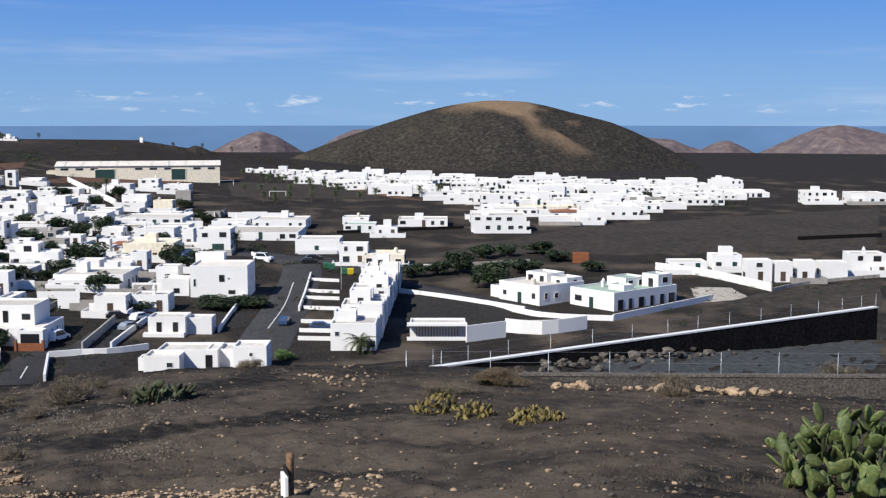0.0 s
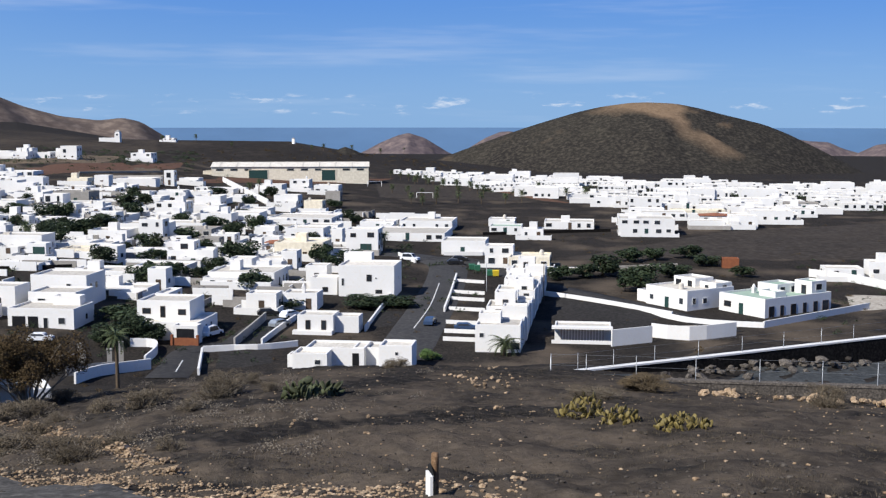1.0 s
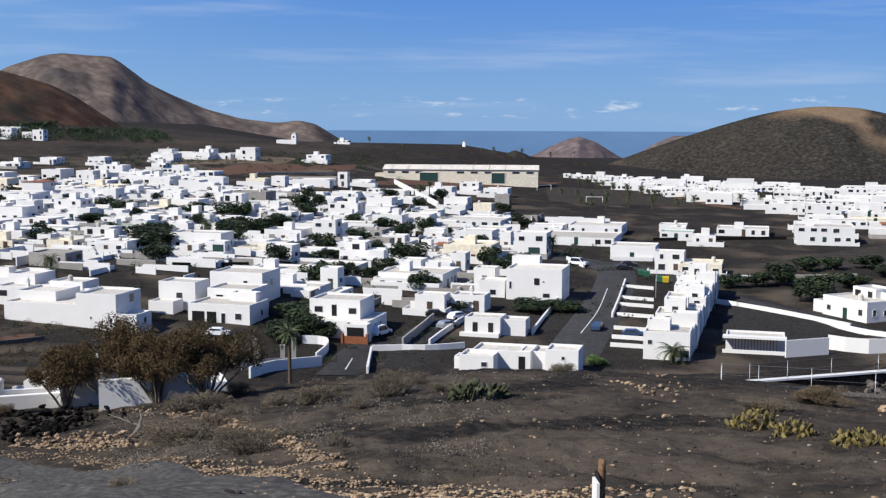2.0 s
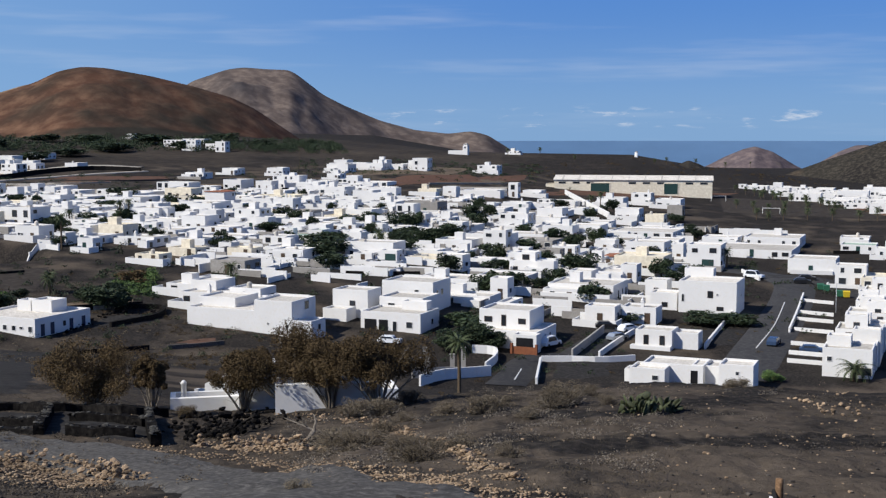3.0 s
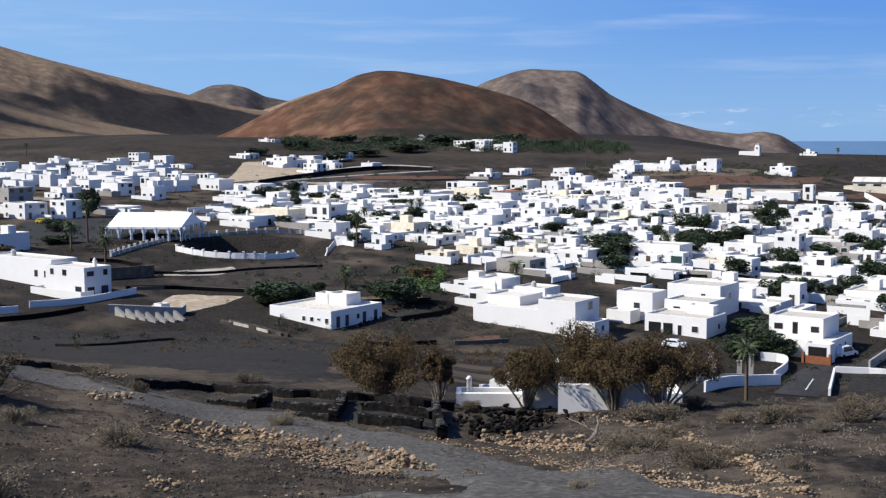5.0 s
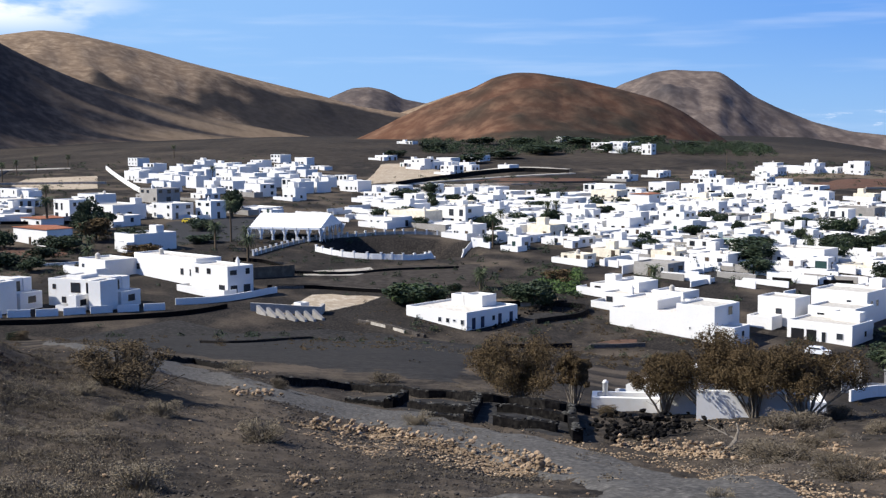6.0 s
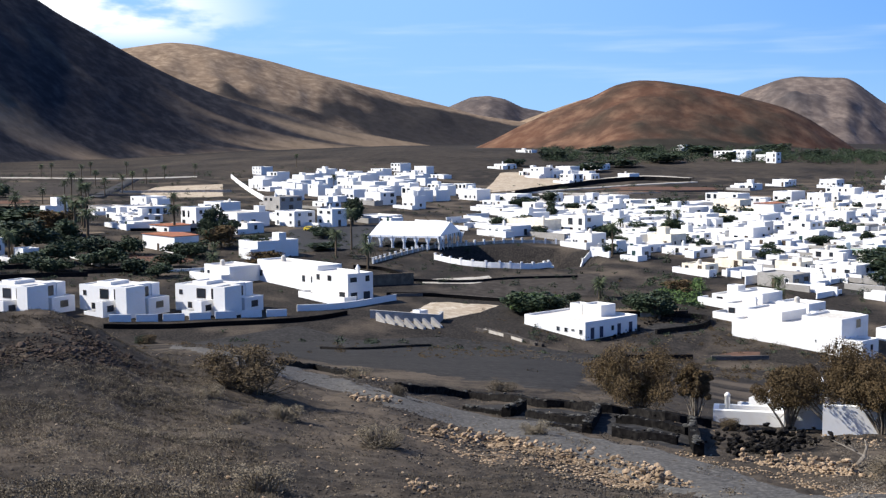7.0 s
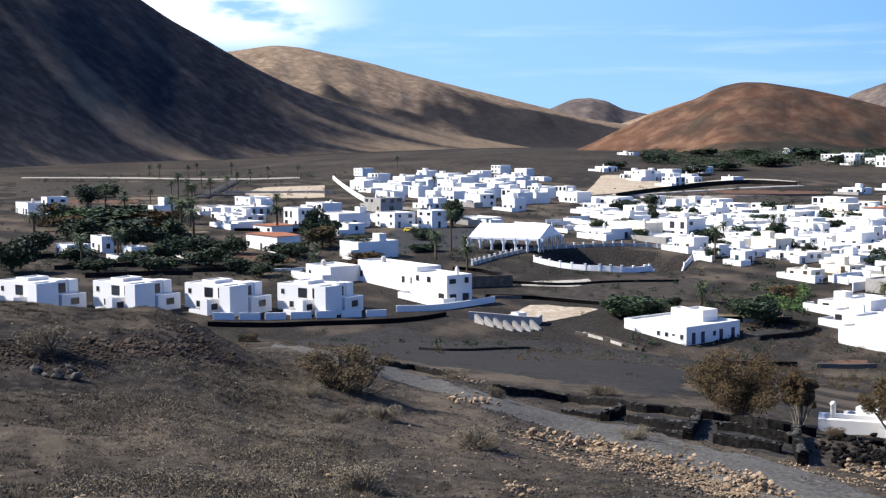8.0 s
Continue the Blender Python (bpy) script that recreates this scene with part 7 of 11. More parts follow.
def clump_stuff(name, spots, leaves, size, mat, label, category, seed=0, low=0.3, high=0.8):
    """Scrub or woodland too dense to count: leaf clumps at (x, y, radius, height)."""
    cs = []
    rng = random.Random(seed)
    for x, y, r, h in spots:
        z = top_z(x, y) if x * x + y * y > 360000 else gz(x, y)
        for _ in range(3):
            cs.append((x + rng.uniform(-0.5, 0.5) * r, y + rng.uniform(-0.5, 0.5) * r, z + h * rng.uniform(low, high), r * rng.uniform(0.45, 0.75)))
    return thing(name, Matrix(), label, category, kind="stuff", data=leaf_cloud(name, cs, leaves, size, mat, seed, flat=0.7))


def grass_stuff(name, count, az0, az1, r0, r1, mat, label, seed, tall=(0.06, 0.2), patchy=0.0):
    """Dry grass: thin blades in tufts over a stretch of the hillside."""
    rng = random.Random(seed)
    spots = []
    while len(spots) < count:
        a = rng.uniform(az0, az1)
        r = math.sqrt(rng.uniform(r0 * r0, r1 * r1)) if rng.random() < 0.5 else rng.uniform(r0, r1)
        x, y = bearing(a, r)
        if noise.noise((x * 0.28, y * 0.28, seed)) < patchy * rng.uniform(0.4, 1.4) - 0.12:
            continue
        spots.append((x, y))
    xy = np.array(spots)
    zs = heights(xy[:, 0], xy[:, 1])
    vs, fs = [], []
    for (x, y), z in zip(spots, zs):
        n = rng.randrange(6, 11)
        s = rng.uniform(*tall)
        for _ in range(n):
            a = rng.uniform(0, 6.28)
            ox, oy = x + rng.gauss(0, 0.06), y + rng.gauss(0, 0.06)
            w = s * 0.075 + 0.004
            c, d = math.cos(a), math.sin(a)
            lean = rng.uniform(0.3, 1.5) * s
            k = len(vs)
            vs += [(ox - d * w, oy + c * w, z - 0.05), (ox + d * w, oy - c * w, z - 0.05), (ox + c * lean, oy + d * lean, z + s * rng.uniform(0.15, 0.75))]
            fs.append((k, k + 1, k + 2))
    return thing(name, Matrix(), label, "grass", kind="stuff", data=mesh_of(name, vs, fs, mat))
def dry_wall(points, height, label, thick=0.55, group="dry-stone walls", count=None, seed=0, mat=None, capped=False):
    """A dry-stone wall: a rough core with stones set against it and, when capped, paler stones along the top that paint
    in its sunlit edge.
    """
    ob = line_wall("dry_stone_wall", points, height, thick, mat or M_STONE, label, "stone wall", step=0.4, uneven=0.10, group=group, sink=0.3)
    rng = random.Random(seed + int(abs(points[0][0]) * 10))
    rows = spaced(points, 0.3)
    n = count or min(46, len(rows) * 2)
    for i in range(n):
        p, s = rows[rng.randrange(len(rows))]
        top = capped and rng.random() < 0.7
        side = 0 if top else rng.choice((-1, 1, 0))
        q = p + s * (side * (thick / 2 - 0.05) + (rng.uniform(-0.3, 0.3) * thick if top else 0))
        z = gz(q.x, q.y) + (height if side == 0 else rng.uniform(0.1, height))
        size = rng.uniform(0.35, 0.75) * thick
        part("stone", ROCKS[(M_LIT_CAP_STONE if top else mat or M_STONE).name][rng.randrange(6)], ob, pose(q.x, q.y, z, rng.uniform(-20, 20), rng.uniform(-20, 20), rng.uniform(0, 360)) @ Matrix.Diagonal((size * 1.3, size, size * 0.7, 1)))
    return ob


def car(x, y, turn, mat, label, long=4.1, van=False):
    """A parked car: body with glasshouse, wheels and lights."""
    ob = thing("car", pose(x, y, gz(x, y) + 0.08, 0, 0, turn), label, "car", "parked cars")
    top = 1.85 if van else 1.42
    prof = [(-long / 2, 0.3), (-long / 2, 0.85), (-long / 2 + 0.25, 0.95), (-long / 2 + 0.6, top - 0.05), (-long / 2 + 0.9, top), (long * 0.12, top), (long * 0.27, 0.98), (long / 2 - 0.1, 0.85), (long / 2, 0.6), (long / 2, 0.3)]
    n = len(prof)
    vs = [(u, -0.84 if z < 1 else -0.7, z) for u, z in prof] + [(u, 0.84 if z < 1 else 0.7, z) for u, z in prof]
    fs = [tuple(range(n))[::-1], tuple(range(n, 2 * n))] + [(i, (i + 1) % n, n + (i + 1) % n, n + i) for i in range(n)]
    part("body", mesh_of("body", vs, fs, mat), ob)
    glass = [(-long / 2 + 0.62, 1.0), (-long / 2 + 0.85, top - 0.1), (long * 0.10, top - 0.1), (long * 0.23, 1.0)]
    for s in (-1, 1):
        part("side_window", mesh_of("side_window", [(u, s * (0.845 if z < 1.01 else 0.735), z) for u, z in glass] + [(u, s * (0.80 if z < 1.01 else 0.69), z) for u, z in glass], [(0, 1, 2, 3), (7, 6, 5, 4), (0, 4, 5, 1), (1, 5, 6, 2), (2, 6, 7, 3), (3, 7, 4, 0)], M_GLASS), ob)
    a, b = (long * 0.125, top - 0.05), (long * 0.265, 1.02)
    part("windscreen", mesh_of("windscreen", [(a[0] + 0.03, -0.62, a[1]), (a[0] + 0.03, 0.62, a[1]), (b[0] + 0.03, 0.72, b[1]), (b[0] + 0.03, -0.72, b[1]), (a[0], -0.62, a[1] - 0.05), (a[0], 0.62, a[1] - 0.05), (b[0], 0.72, b[1] - 0.05), (b[0], -0.72, b[1] - 0.05)], [(0, 1, 2, 3), (7, 6, 5, 4), (0, 4, 5, 1), (1, 5, 6, 2), (2, 6, 7, 3), (3, 7, 4, 0)], M_GLASS), ob)

    def wheel():
        bm = bmesh.new()
        bmesh.ops.create_cone(bm, cap_ends=True, segments=14, radius1=0.31, radius2=0.31, depth=0.2, matrix=pose(0, 0, 0, 90))
        return bm_mesh("wheel", bm, M_RUBBER)

    for u in (-long / 2 + 0.75, long / 2 - 0.8):
        for s in (-1, 1):
            part("wheel", small("wheel", wheel), ob, pose(u, s * 0.78, 0.31))
    return ob


def lamp_post(x, y, h=7.0, label="slender street light pole", wood=False, category="pole"):
    ob = thing("utility_pole" if wood else "street_lamp", pose(x, y, gz(x, y)), label, category, "poles")
    part("pole", limb_mesh("pole", [[(0, 0, -0.4, 0.11 if wood else 0.07), (0, 0, h, 0.08 if wood else 0.045)]], M_BARK if wood else M_METAL, 8), ob)
    if not wood:
        part("arm", box_mesh("arm", M_METAL, (0, -0.03, h - 0.06, 1.2, 0.03, h)), ob)
        part("lamp_head", box_mesh("lamp_head", M_METAL, (1.1, -0.1, h - 0.1, 1.7, 0.1, h + 0.03)), ob)
    return ob


M_RUBBER = material("tyre_rubber", (0.02, 0.02, 0.02), (0.03, 0.03, 0.03), rough=0.8)
M_CAR_WHITE = material("white_car_paint", (0.75, 0.76, 0.77), (0.78, 0.79, 0.80), rough=0.25)
M_CAR_BLUE = material("blue_car_paint", (0.03, 0.055, 0.11), (0.04, 0.065, 0.12), rough=0.25)
M_CAR_SILVER = material("silver_car_paint", (0.35, 0.38, 0.42), (0.38, 0.41, 0.45), rough=0.25, metal=0.5)
M_BIN_GREEN = material("green_bin_plastic", (0.03, 0.12, 0.07), (0.04, 0.14, 0.08), rough=0.5)
M_BIN_YELLOW = material("yellow_bin_plastic", (0.62, 0.45, 0.03), (0.58, 0.42, 0.03), rough=0.5)
M_POST = material("brown_wooden_post", (0.20, 0.12, 0.065), (0.14, 0.085, 0.05), (0.27, 0.17, 0.10), scale=3.0, fine=18.0, rough=0.85, bump=0.01)


def balustrade_posts(points, gap, height):
    """Square white posts standing along a curved rim."""
    me = small("rim_post", lambda: box_mesh("rim_post", M_WHITE, (-0.22, -0.22, -0.5, 0.22, 0.22, 1.0), (-0.28, -0.28, 1.0, 0.28, 0.28, 1.12)))
    for p, s in spaced(points, gap):
        thing("rim_post", pose(p.x, p.y, gz(p.x, p.y), 0, 0, math.degrees(math.atan2(s.y, s.x))) @ Matrix.Diagonal((1, 1, height / 1.12, 1)), "white square post on the rim wall", "post", "rim posts", data=me)


def wire_fence(points, height, gap, base=0.7, level=None):
    """Galvanised posts with wires and fine netting between them."""
    rows = spaced(points, gap)
    p0 = rows[0][0]
    ob = thing("wire_fence", pose(0, 0, 0), "galvanised wire fence with thin metal posts", "fence", "wire fences")
    foot = lambda p: gz(p.x, p.y) + base if level is None else level
    post = limb_mesh("post", [[(0, 0, -0.3, 0.022), (0, 0, height, 0.018)]], M_METAL, 6)
    for p, s in rows:
        part("post", post, ob, pose(p.x, p.y, foot(p)))
    for z in (0.05, height * 0.5, height - 0.05):
        vs, fs = [], []
        for p, s in rows:
            g = foot(p) + z
            vs += [(p.x, p.y, g), (p.x, p.y, g + 0.012), (p.x + s.x * 0.01, p.y + s.y * 0.01, g + 0.006)]
        for i in range(len(rows) - 1):
            a = 3 * i
            fs += [(a, a + 1, a + 4, a + 3), (a + 1, a + 2, a + 5, a + 4), (a + 2, a, a + 3, a + 5)]
        part("wire", mesh_of("wire", vs, fs, M_METAL), ob)
    return ob


def signpost(x, y):
    """A round wooden post with a narrow panel fixed to its side."""
    ob = thing("signpost", pose(x, y, gz(x, y) - 0.1, 0, 0, 7), "short round wooden post with a white-edged panel", "signpost")
    part("post", limb_mesh("post", [[(0, 0, -0.3, 0.052), (0, 0, 0.55, 0.05), (0, 0, 0.69, 0.048), (0, 0, 0.70, 0.03)]], M_POST, 14), ob)
    vs = []
    for u in (-0.055, -0.085):
        vs += [(u, -0.30, 0.0), (u, 0.05, 0.0), (u, 0.05, 0.52), (u, 0.0, 0.56), (u, -0.30, 0.40)]
    panel = part("panel", mesh_of("panel", vs, [(0, 1, 2, 3, 4), (9, 8, 7, 6, 5)] + [(i, 5 + i, 5 + (i + 1) % 5, (i + 1) % 5) for i in range(5)], M_RUBBER), ob, pose(0, 0, 0, 0, 0, 12), "dark panel")
    part("panel_edge", box_mesh("panel_edge", M_WHITE, (-0.125, -0.305, 0.0, -0.088, 0.0, 0.47)), ob, pose(0, 0, 0, 0, 0, 12), "white edge strip")


def gravel(name, count, az0, az1, r0, r1, mat, label, seed, sizes=(0.025, 0.085)):
    rng = random.Random(seed)
    spots = []
    while len(spots) < count:
        a, r = rng.uniform(az0, az1), rng.uniform(r0, r1)
        x, y = bearing(a, r)
        if noise.noise((x * 0.22, y * 0.22, seed)) < rng.uniform(-0.5, 0.35):
            continue
        spots.append((x, y, rng.uniform(sizes[0], sizes[1]) * rng.choice((0.6, 0.8, 1, 1, 1.5))))
    thing(name, Matrix(), label, "stones", kind="stuff", data=scatter_mesh(name, spots, mat, seed))


def woodland(name, az0, az1, r0, r1, count, size, mat, label, seed):
    rng = random.Random(seed)
    spots = []
    while len(spots) < count:
        x, y = bearing(rng.uniform(az0, az1), rng.uniform(r0, r1))
        if noise.noise((x * 0.018, y * 0.018, seed)) < rng.uniform(-0.35, 0.3):
            continue
        s = size * rng.uniform(0.5, 1.4)
        spots.append((x, y, s, s * 1.1))
    clump_stuff(name, spots, count * (90 if size > 2 else 60), size * (0.2 if size > 2 else 0.22), mat, label, "scrub" if size < 2 else "woodland", seed, *((0.3, 0.8) if size > 2 else (0.0, 0.35)))


def waste_bin(x, y, mat, label):
    ob = thing("waste_bin", pose(x, y, gz(x, y) + 0.1, 0, 0, 10), label, "bin", "waste bins")
    vs = [(-0.6, -0.45, 0.1), (0.6, -0.45, 0.1), (0.6, 0.45, 0.1), (-0.6, 0.45, 0.1), (-0.7, -0.55, 1.25), (0.7, -0.55, 1.25), (0.7, 0.55, 1.25), (-0.7, 0.55, 1.25)]
    part("body", mesh_of("body", vs, boxes((0, 0, 0, 1, 1, 1))[1], mat), ob)
    part("lid", mesh_of("lid", [(-0.74, -0.58, 1.26), (0.74, -0.58, 1.26), (0.74, 0.58, 1.26), (-0.74, 0.58, 1.26), (-0.7, 0, 1.5), (0.7, 0, 1.5)], [(0, 1, 5, 4), (2, 3, 4, 5), (1, 2, 5), (3, 0, 4), (3, 2, 1, 0)], mat), ob)


def concrete_pier(x, y, h):
    thing("concrete_pier", pose(x, y, gz(x, y), 0, 0, 20), "bare grey concrete pier of an unfinished building", "pillar", "concrete piers", data=box_mesh("concrete_pier", M_GREY, (-0.35, -0.35, -0.8, 0.35, 0.35, h), (-0.42, -0.42, h, 0.42, 0.42, h + 0.12)))


def buttress(x, y, s=1.0):
    """A sloping concrete fin against the cistern wall."""
    vs = [(-0.55, -3.0, -0.6), (0.55, -3.0, -0.6), (0.55, 1.2, -0.6), (-0.55, 1.2, -0.6), (-0.5, -2.7, 0.3), (0.5, -2.7, 0.3), (0.5, 1.2, 2.5), (-0.5, 1.2, 2.5)]
    thing("buttress", pose(x, y, gz(x, y), 0, 0, 92) @ Matrix.Diagonal((s, s, s, 1)), "sloping pale concrete buttress of a cistern", "buttress", "cistern buttresses", data=mesh_of("buttress", vs, boxes((0, 0, 0, 1, 1, 1))[1], M_GREY))


def pergola_house(x, y):
    ob = thing("house", pose(x, y + 3, gz(x, y)), "low white house with a dark slatted pergola", "house", "village houses")
    part("wall", shell("wall", 9.5, 5, 2.6, M_WHITE), ob, pose(0, 2.0, 0))
    part("roof", slab("roof", 9.5, 5, 2.3, M_ROOF), ob, pose(0, 2.0, 0))
    part("canopy", box_mesh("canopy", M_WHITE, (-5.2, -2.4, 2.35, 5.0, -0.52, 2.7)), ob)
    slat = box_mesh("slat", M_DOOR, (-0.06, -0.06, 0, 0.06, 0.06, 2.35))
    for i in range(15):
        part("slat", slat, ob, pose(-3.6 + i * 0.5, -2.2, 0))
    part("low_wall", box_mesh("low_wall", M_WHITE, (-5.2, -3.0, -0.6, 5.4, -2.75, 0.6)), ob)


def rubble(name, points, width, count, mat, label, sizes, seed, loose=0.4):
    """Loose small stones strewn along a line."""
    rng = random.Random(seed)
    rows = spaced(points, 0.5)
    spots = []
    for _ in range(count):
        p, s = rows[rng.randrange(len(rows))]
        q = p + s * rng.gauss(0, 0.4) * width + Vector((rng.uniform(-loose, loose), rng.uniform(-loose, loose)))
        spots.append((q.x, q.y, rng.uniform(*sizes)))
    thing(name, Matrix(), label, "stones", kind="stuff", data=scatter_mesh(name, spots, mat, seed))


def scrub_patch(name, corners, count, size, mat, label, seed, leaves=40):
    """Bushes or weeds strewn over a four-cornered stretch of ground."""
    rng = random.Random(seed)
    c = [Vector(p) for p in corners]
    spots = []
    tries = 0
    while len(spots) < count and tries < count * 12:
        tries += 1
        u, v = rng.random(), rng.random()
        p = c[0].lerp(c[1], u).lerp(c[3].lerp(c[2], u), v)
        if noise.noise((p.x * 0.09 / size ** 0.5, p.y * 0.09 / size ** 0.5, seed)) < rng.uniform(-0.4, 0.2):
            continue
        s = size * rng.uniform(0.45, 1.35)
        spots.append((p.x, p.y, s, s * 0.9))
    clump_stuff(name, spots, len(spots) * leaves, size * (0.26 if size > 0.3 else 0.15), mat, label, "bushes" if size > 0.7 else "weeds", seed, 0.0, 0.45)


def chapel(x, y, s):
    """A small white chapel with a square bell tower; s: metres for a unit of its outline."""
    ob = thing("chapel", pose(x, y, top_z(x, y)), "small white chapel with a square bell tower", "chapel")
    part("nave", box_mesh("nave", M_WHITE, (-22 * s, 0, -4, 6 * s, 20 * s, 7 * s)), ob)
    part("tower", box_mesh("tower", M_WHITE, (6 * s, 0, -4, 15 * s, 9 * s, 15 * s), (7 * s, s, 15 * s, 14 * s, 8 * s, 18 * s)), ob)
    part("tower_cap", mesh_of("tower_cap", [(6.5 * s, 0.5 * s, 18 * s), (14.5 * s, 0.5 * s, 18 * s), (14.5 * s, 8.5 * s, 18 * s), (6.5 * s, 8.5 * s, 18 * s), (10.5 * s, 4.5 * s, 21 * s)], [(3, 2, 1, 0), (0, 1, 4), (1, 2, 4), (2, 3, 4), (3, 0, 4)], M_GREY), ob)
    part("bell_opening", box_mesh("bell_opening", M_GLASS, (9 * s, -0.05, 11 * s, 12 * s, 0.3, 14 * s)), ob)


def round_tower(x, y, s):
    """An old round mill tower on the ridge."""
    ob = thing("mill_tower", pose(x, y, top_z(x, y)), "old pale round mill tower on a ridge", "tower")
    part("wall", limb_mesh("wall", [[(0, 0, -3, 4.6 * s), (0, 0, 11 * s, 3.6 * s)]], M_WHITE, 14), ob)
    part("cap", limb_mesh("cap", [[(0, 0, 11 * s, 3.9 * s), (0, 0, 14 * s, 0.4 * s)]], M_GREY, 14), ob)


def goal(x0, y0, x1, y1, h=2.4):
    """A white football goal frame between two posts."""
    g = gz(x0, y0)
    ob = thing("football_goal", pose(x0, y0, g), "white metal football goal frame", "goal", "football goals")
    dx, dy = x1 - x0, y1 - y0
    post = limb_mesh("post", [[(0, 0, -0.3, 0.09), (0, 0, h, 0.09)]], M_WHITE, 6)
    part("post", post, ob)
    part("post", post, ob, pose(dx, dy, 0))
    part("crossbar", mesh_of("crossbar", [(0, 0, h - 0.09), (dx, dy, h - 0.09), (dx, dy, h + 0.09), (0, 0, h + 0.09), (0, 0.15, h - 0.09), (dx, dy + 0.15, h - 0.09), (dx, dy + 0.15, h + 0.09), (0, 0.15, h + 0.09)], [(0, 1, 2, 3), (7, 6, 5, 4), (3, 2, 6, 7), (0, 4, 5, 1), (0, 3, 7, 4), (1, 5, 6, 2)], M_WHITE), ob)
# fields, plots and earthworks
patch("field_brown", [(-10.0, 310.4), (116.6, 318.9), (166.9, 458.4), (40.4, 384.5)], M_ASH_BROWN, "broad smooth brown-grey ash field", lift=0.12, step=8)
patch("field_lower", [(50.0, 234.1), (85.0, 231.4), (99.7, 272.2), (63.7, 249.4)], M_ASH_BROWN, "grey-brown ash plot below the walled houses", lift=0.22, step=4.0)
patch("plot_black", [(-7.0, 208.2), (9.7, 215.4), (15.4, 232.7), (-8.1, 256.1)], M_ASH, "black ash plot beside the terraced row", lift=0.22, step=4.0)
patch("plot_black_b", [(-53.2, 204.6), (-33.6, 213.6), (-35.1, 231.0), (-44.5, 229.6)], M_ASH, "black ash garden plot by the street", lift=0.22, step=4.0)
patch("plot_black_c", [(-56.1, 172.1), (-45.6, 175.1), (-50.9, 195.6), (-61.7, 192.2)], M_ASH, "black ash garden plot inside a low white wall", lift=0.22, step=4.0)
patch("field_black", [(-174.7, 98.4), (-45.27, 50.69), (-108.66, 125.16), (-176.1, 122.9)], M_ASH, "raked black ash field below the villas", lift=0.08, step=2.5)
patch("field_black_b", [(-161.2, 120.3), (-69.95, 84.36), (-128.6, 155.2), (-155.4, 138.9)], M_ASH, "black ash field below a low stone edge", lift=0.09, step=2.5)
patch("terrace_concrete", [(-169.0, 136.6), (-166.1, 148.7), (-170.0, 170.8), (-183.9, 160.8)], M_SAND, "pale weathered concrete threshing floor", lift=0.15, step=4.0)
patch("terrace_concrete_b", [(-200.1, 170.1), (-189.9, 187.3), (-201.1, 195.5), (-205.0, 176.7)], M_CONCRETE, "pale flat water-catchment slab", lift=0.15, step=4.0)
patch("sand_slope", [(-465.8, 238.3), (-434.9, 270.6), (-535.1, 331.7), (-536.8, 291.6)], M_SAND, "orange sandy cut slope", lift=0.2, step=8)
patch("football_field", [(-89.5, 502.6), (-19.5, 500.3), (-62.3, 600.3), (-109.5, 607.8)], M_ASH_BROWN, "dark gravel football field", lift=0.2, step=8)
patch("red_verge", [(-19.5, 500.3), (-3.1, 482.7), (-51.2, 600.4), (-62.3, 600.3)], M_RED_EARTH, "red earth bank beside the football field", lift=0.2, step=8)
patch("red_garden", [(-277.8, 127.5), (-250.6, 146.9), (-267.1, 156.6), (-280.7, 141.7)], M_RED_EARTH, "red earth garden between the walls", lift=0.12, step=4.0)
patch("plaza", [(-254.6, 175.5), (-248.6, 215.8), (-298.0, 249.2), (-306.0, 209.0)], M_ASPHALT, "grey paved square beside the marquee", lift=0.12, step=4.0)
patch("tan_slope", [(-396.2, 375.5), (-406.8, 448.6), (-491.8, 528.0), (-511.0, 502.0)], M_SAND, "tan grass slope below the road", lift=0.3, step=8)
patch("orange_slope", [(-347.4, 404.2), (-339.4, 446.1), (-378.1, 488.0), (-397.2, 452.3)], M_RED_EARTH, "orange earth slope", lift=0.3, step=8)
patch("orange_slope_b", [(-229.4, 475.9), (-212.1, 569.1), (-244.4, 620.4), (-257.8, 554.5)], M_RED_EARTH, "brown earth slope above the village", lift=0.3, step=8)
patch("dark_plot_mid", [(-137.2, 231.8), (-126.3, 249.0), (-135.4, 260.8), (-147.7, 252.2)], M_ASH, "dark rough plot between houses", lift=0.1, step=4.0)
patch("walled_yard", [(8.2, 208.2), (25.1, 209.1), (23.9, 225.4), (12.0, 220.9)], M_CONCRETE, "pale paved yard inside white walls", lift=0.12, step=4.0)
patch("dirt_yard", [(48.5, 237.4), (64.6, 243.8), (62.8, 260.0), (52.3, 262.6)], M_CONCRETE, "bare pale dirt yard between the houses", lift=0.1, step=4.0)
patch("field_upper", [(-511.0, 162.8), (-485.2, 245.6), (-589.5, 282.5), (-665.9, 212.5)], M_ASH_BROWN, "brown field below the mountain road", lift=0.3, step=10)
patch("field_upper_b", [(-334.2, 365.0), (-317.5, 425.7), (-366.0, 481.6), (-398.1, 459.5)], M_ASH_BROWN, "brown fallow field above the village", lift=0.3, step=10)
patch("field_upper_c", [(-296.9, 397.4), (-267.6, 426.9), (-307.9, 491.3), (-353.3, 482.1)], M_ASH_BROWN, "brown fallow field above the village", lift=0.34, step=10)
patch("field_mid", [(-193.2, 160.4), (-180.1, 188.4), (-191.3, 198.3), (-195.0, 194.1)], M_ASH_BROWN, "brown ash plot by the threshing floor", lift=0.1, step=4.0)
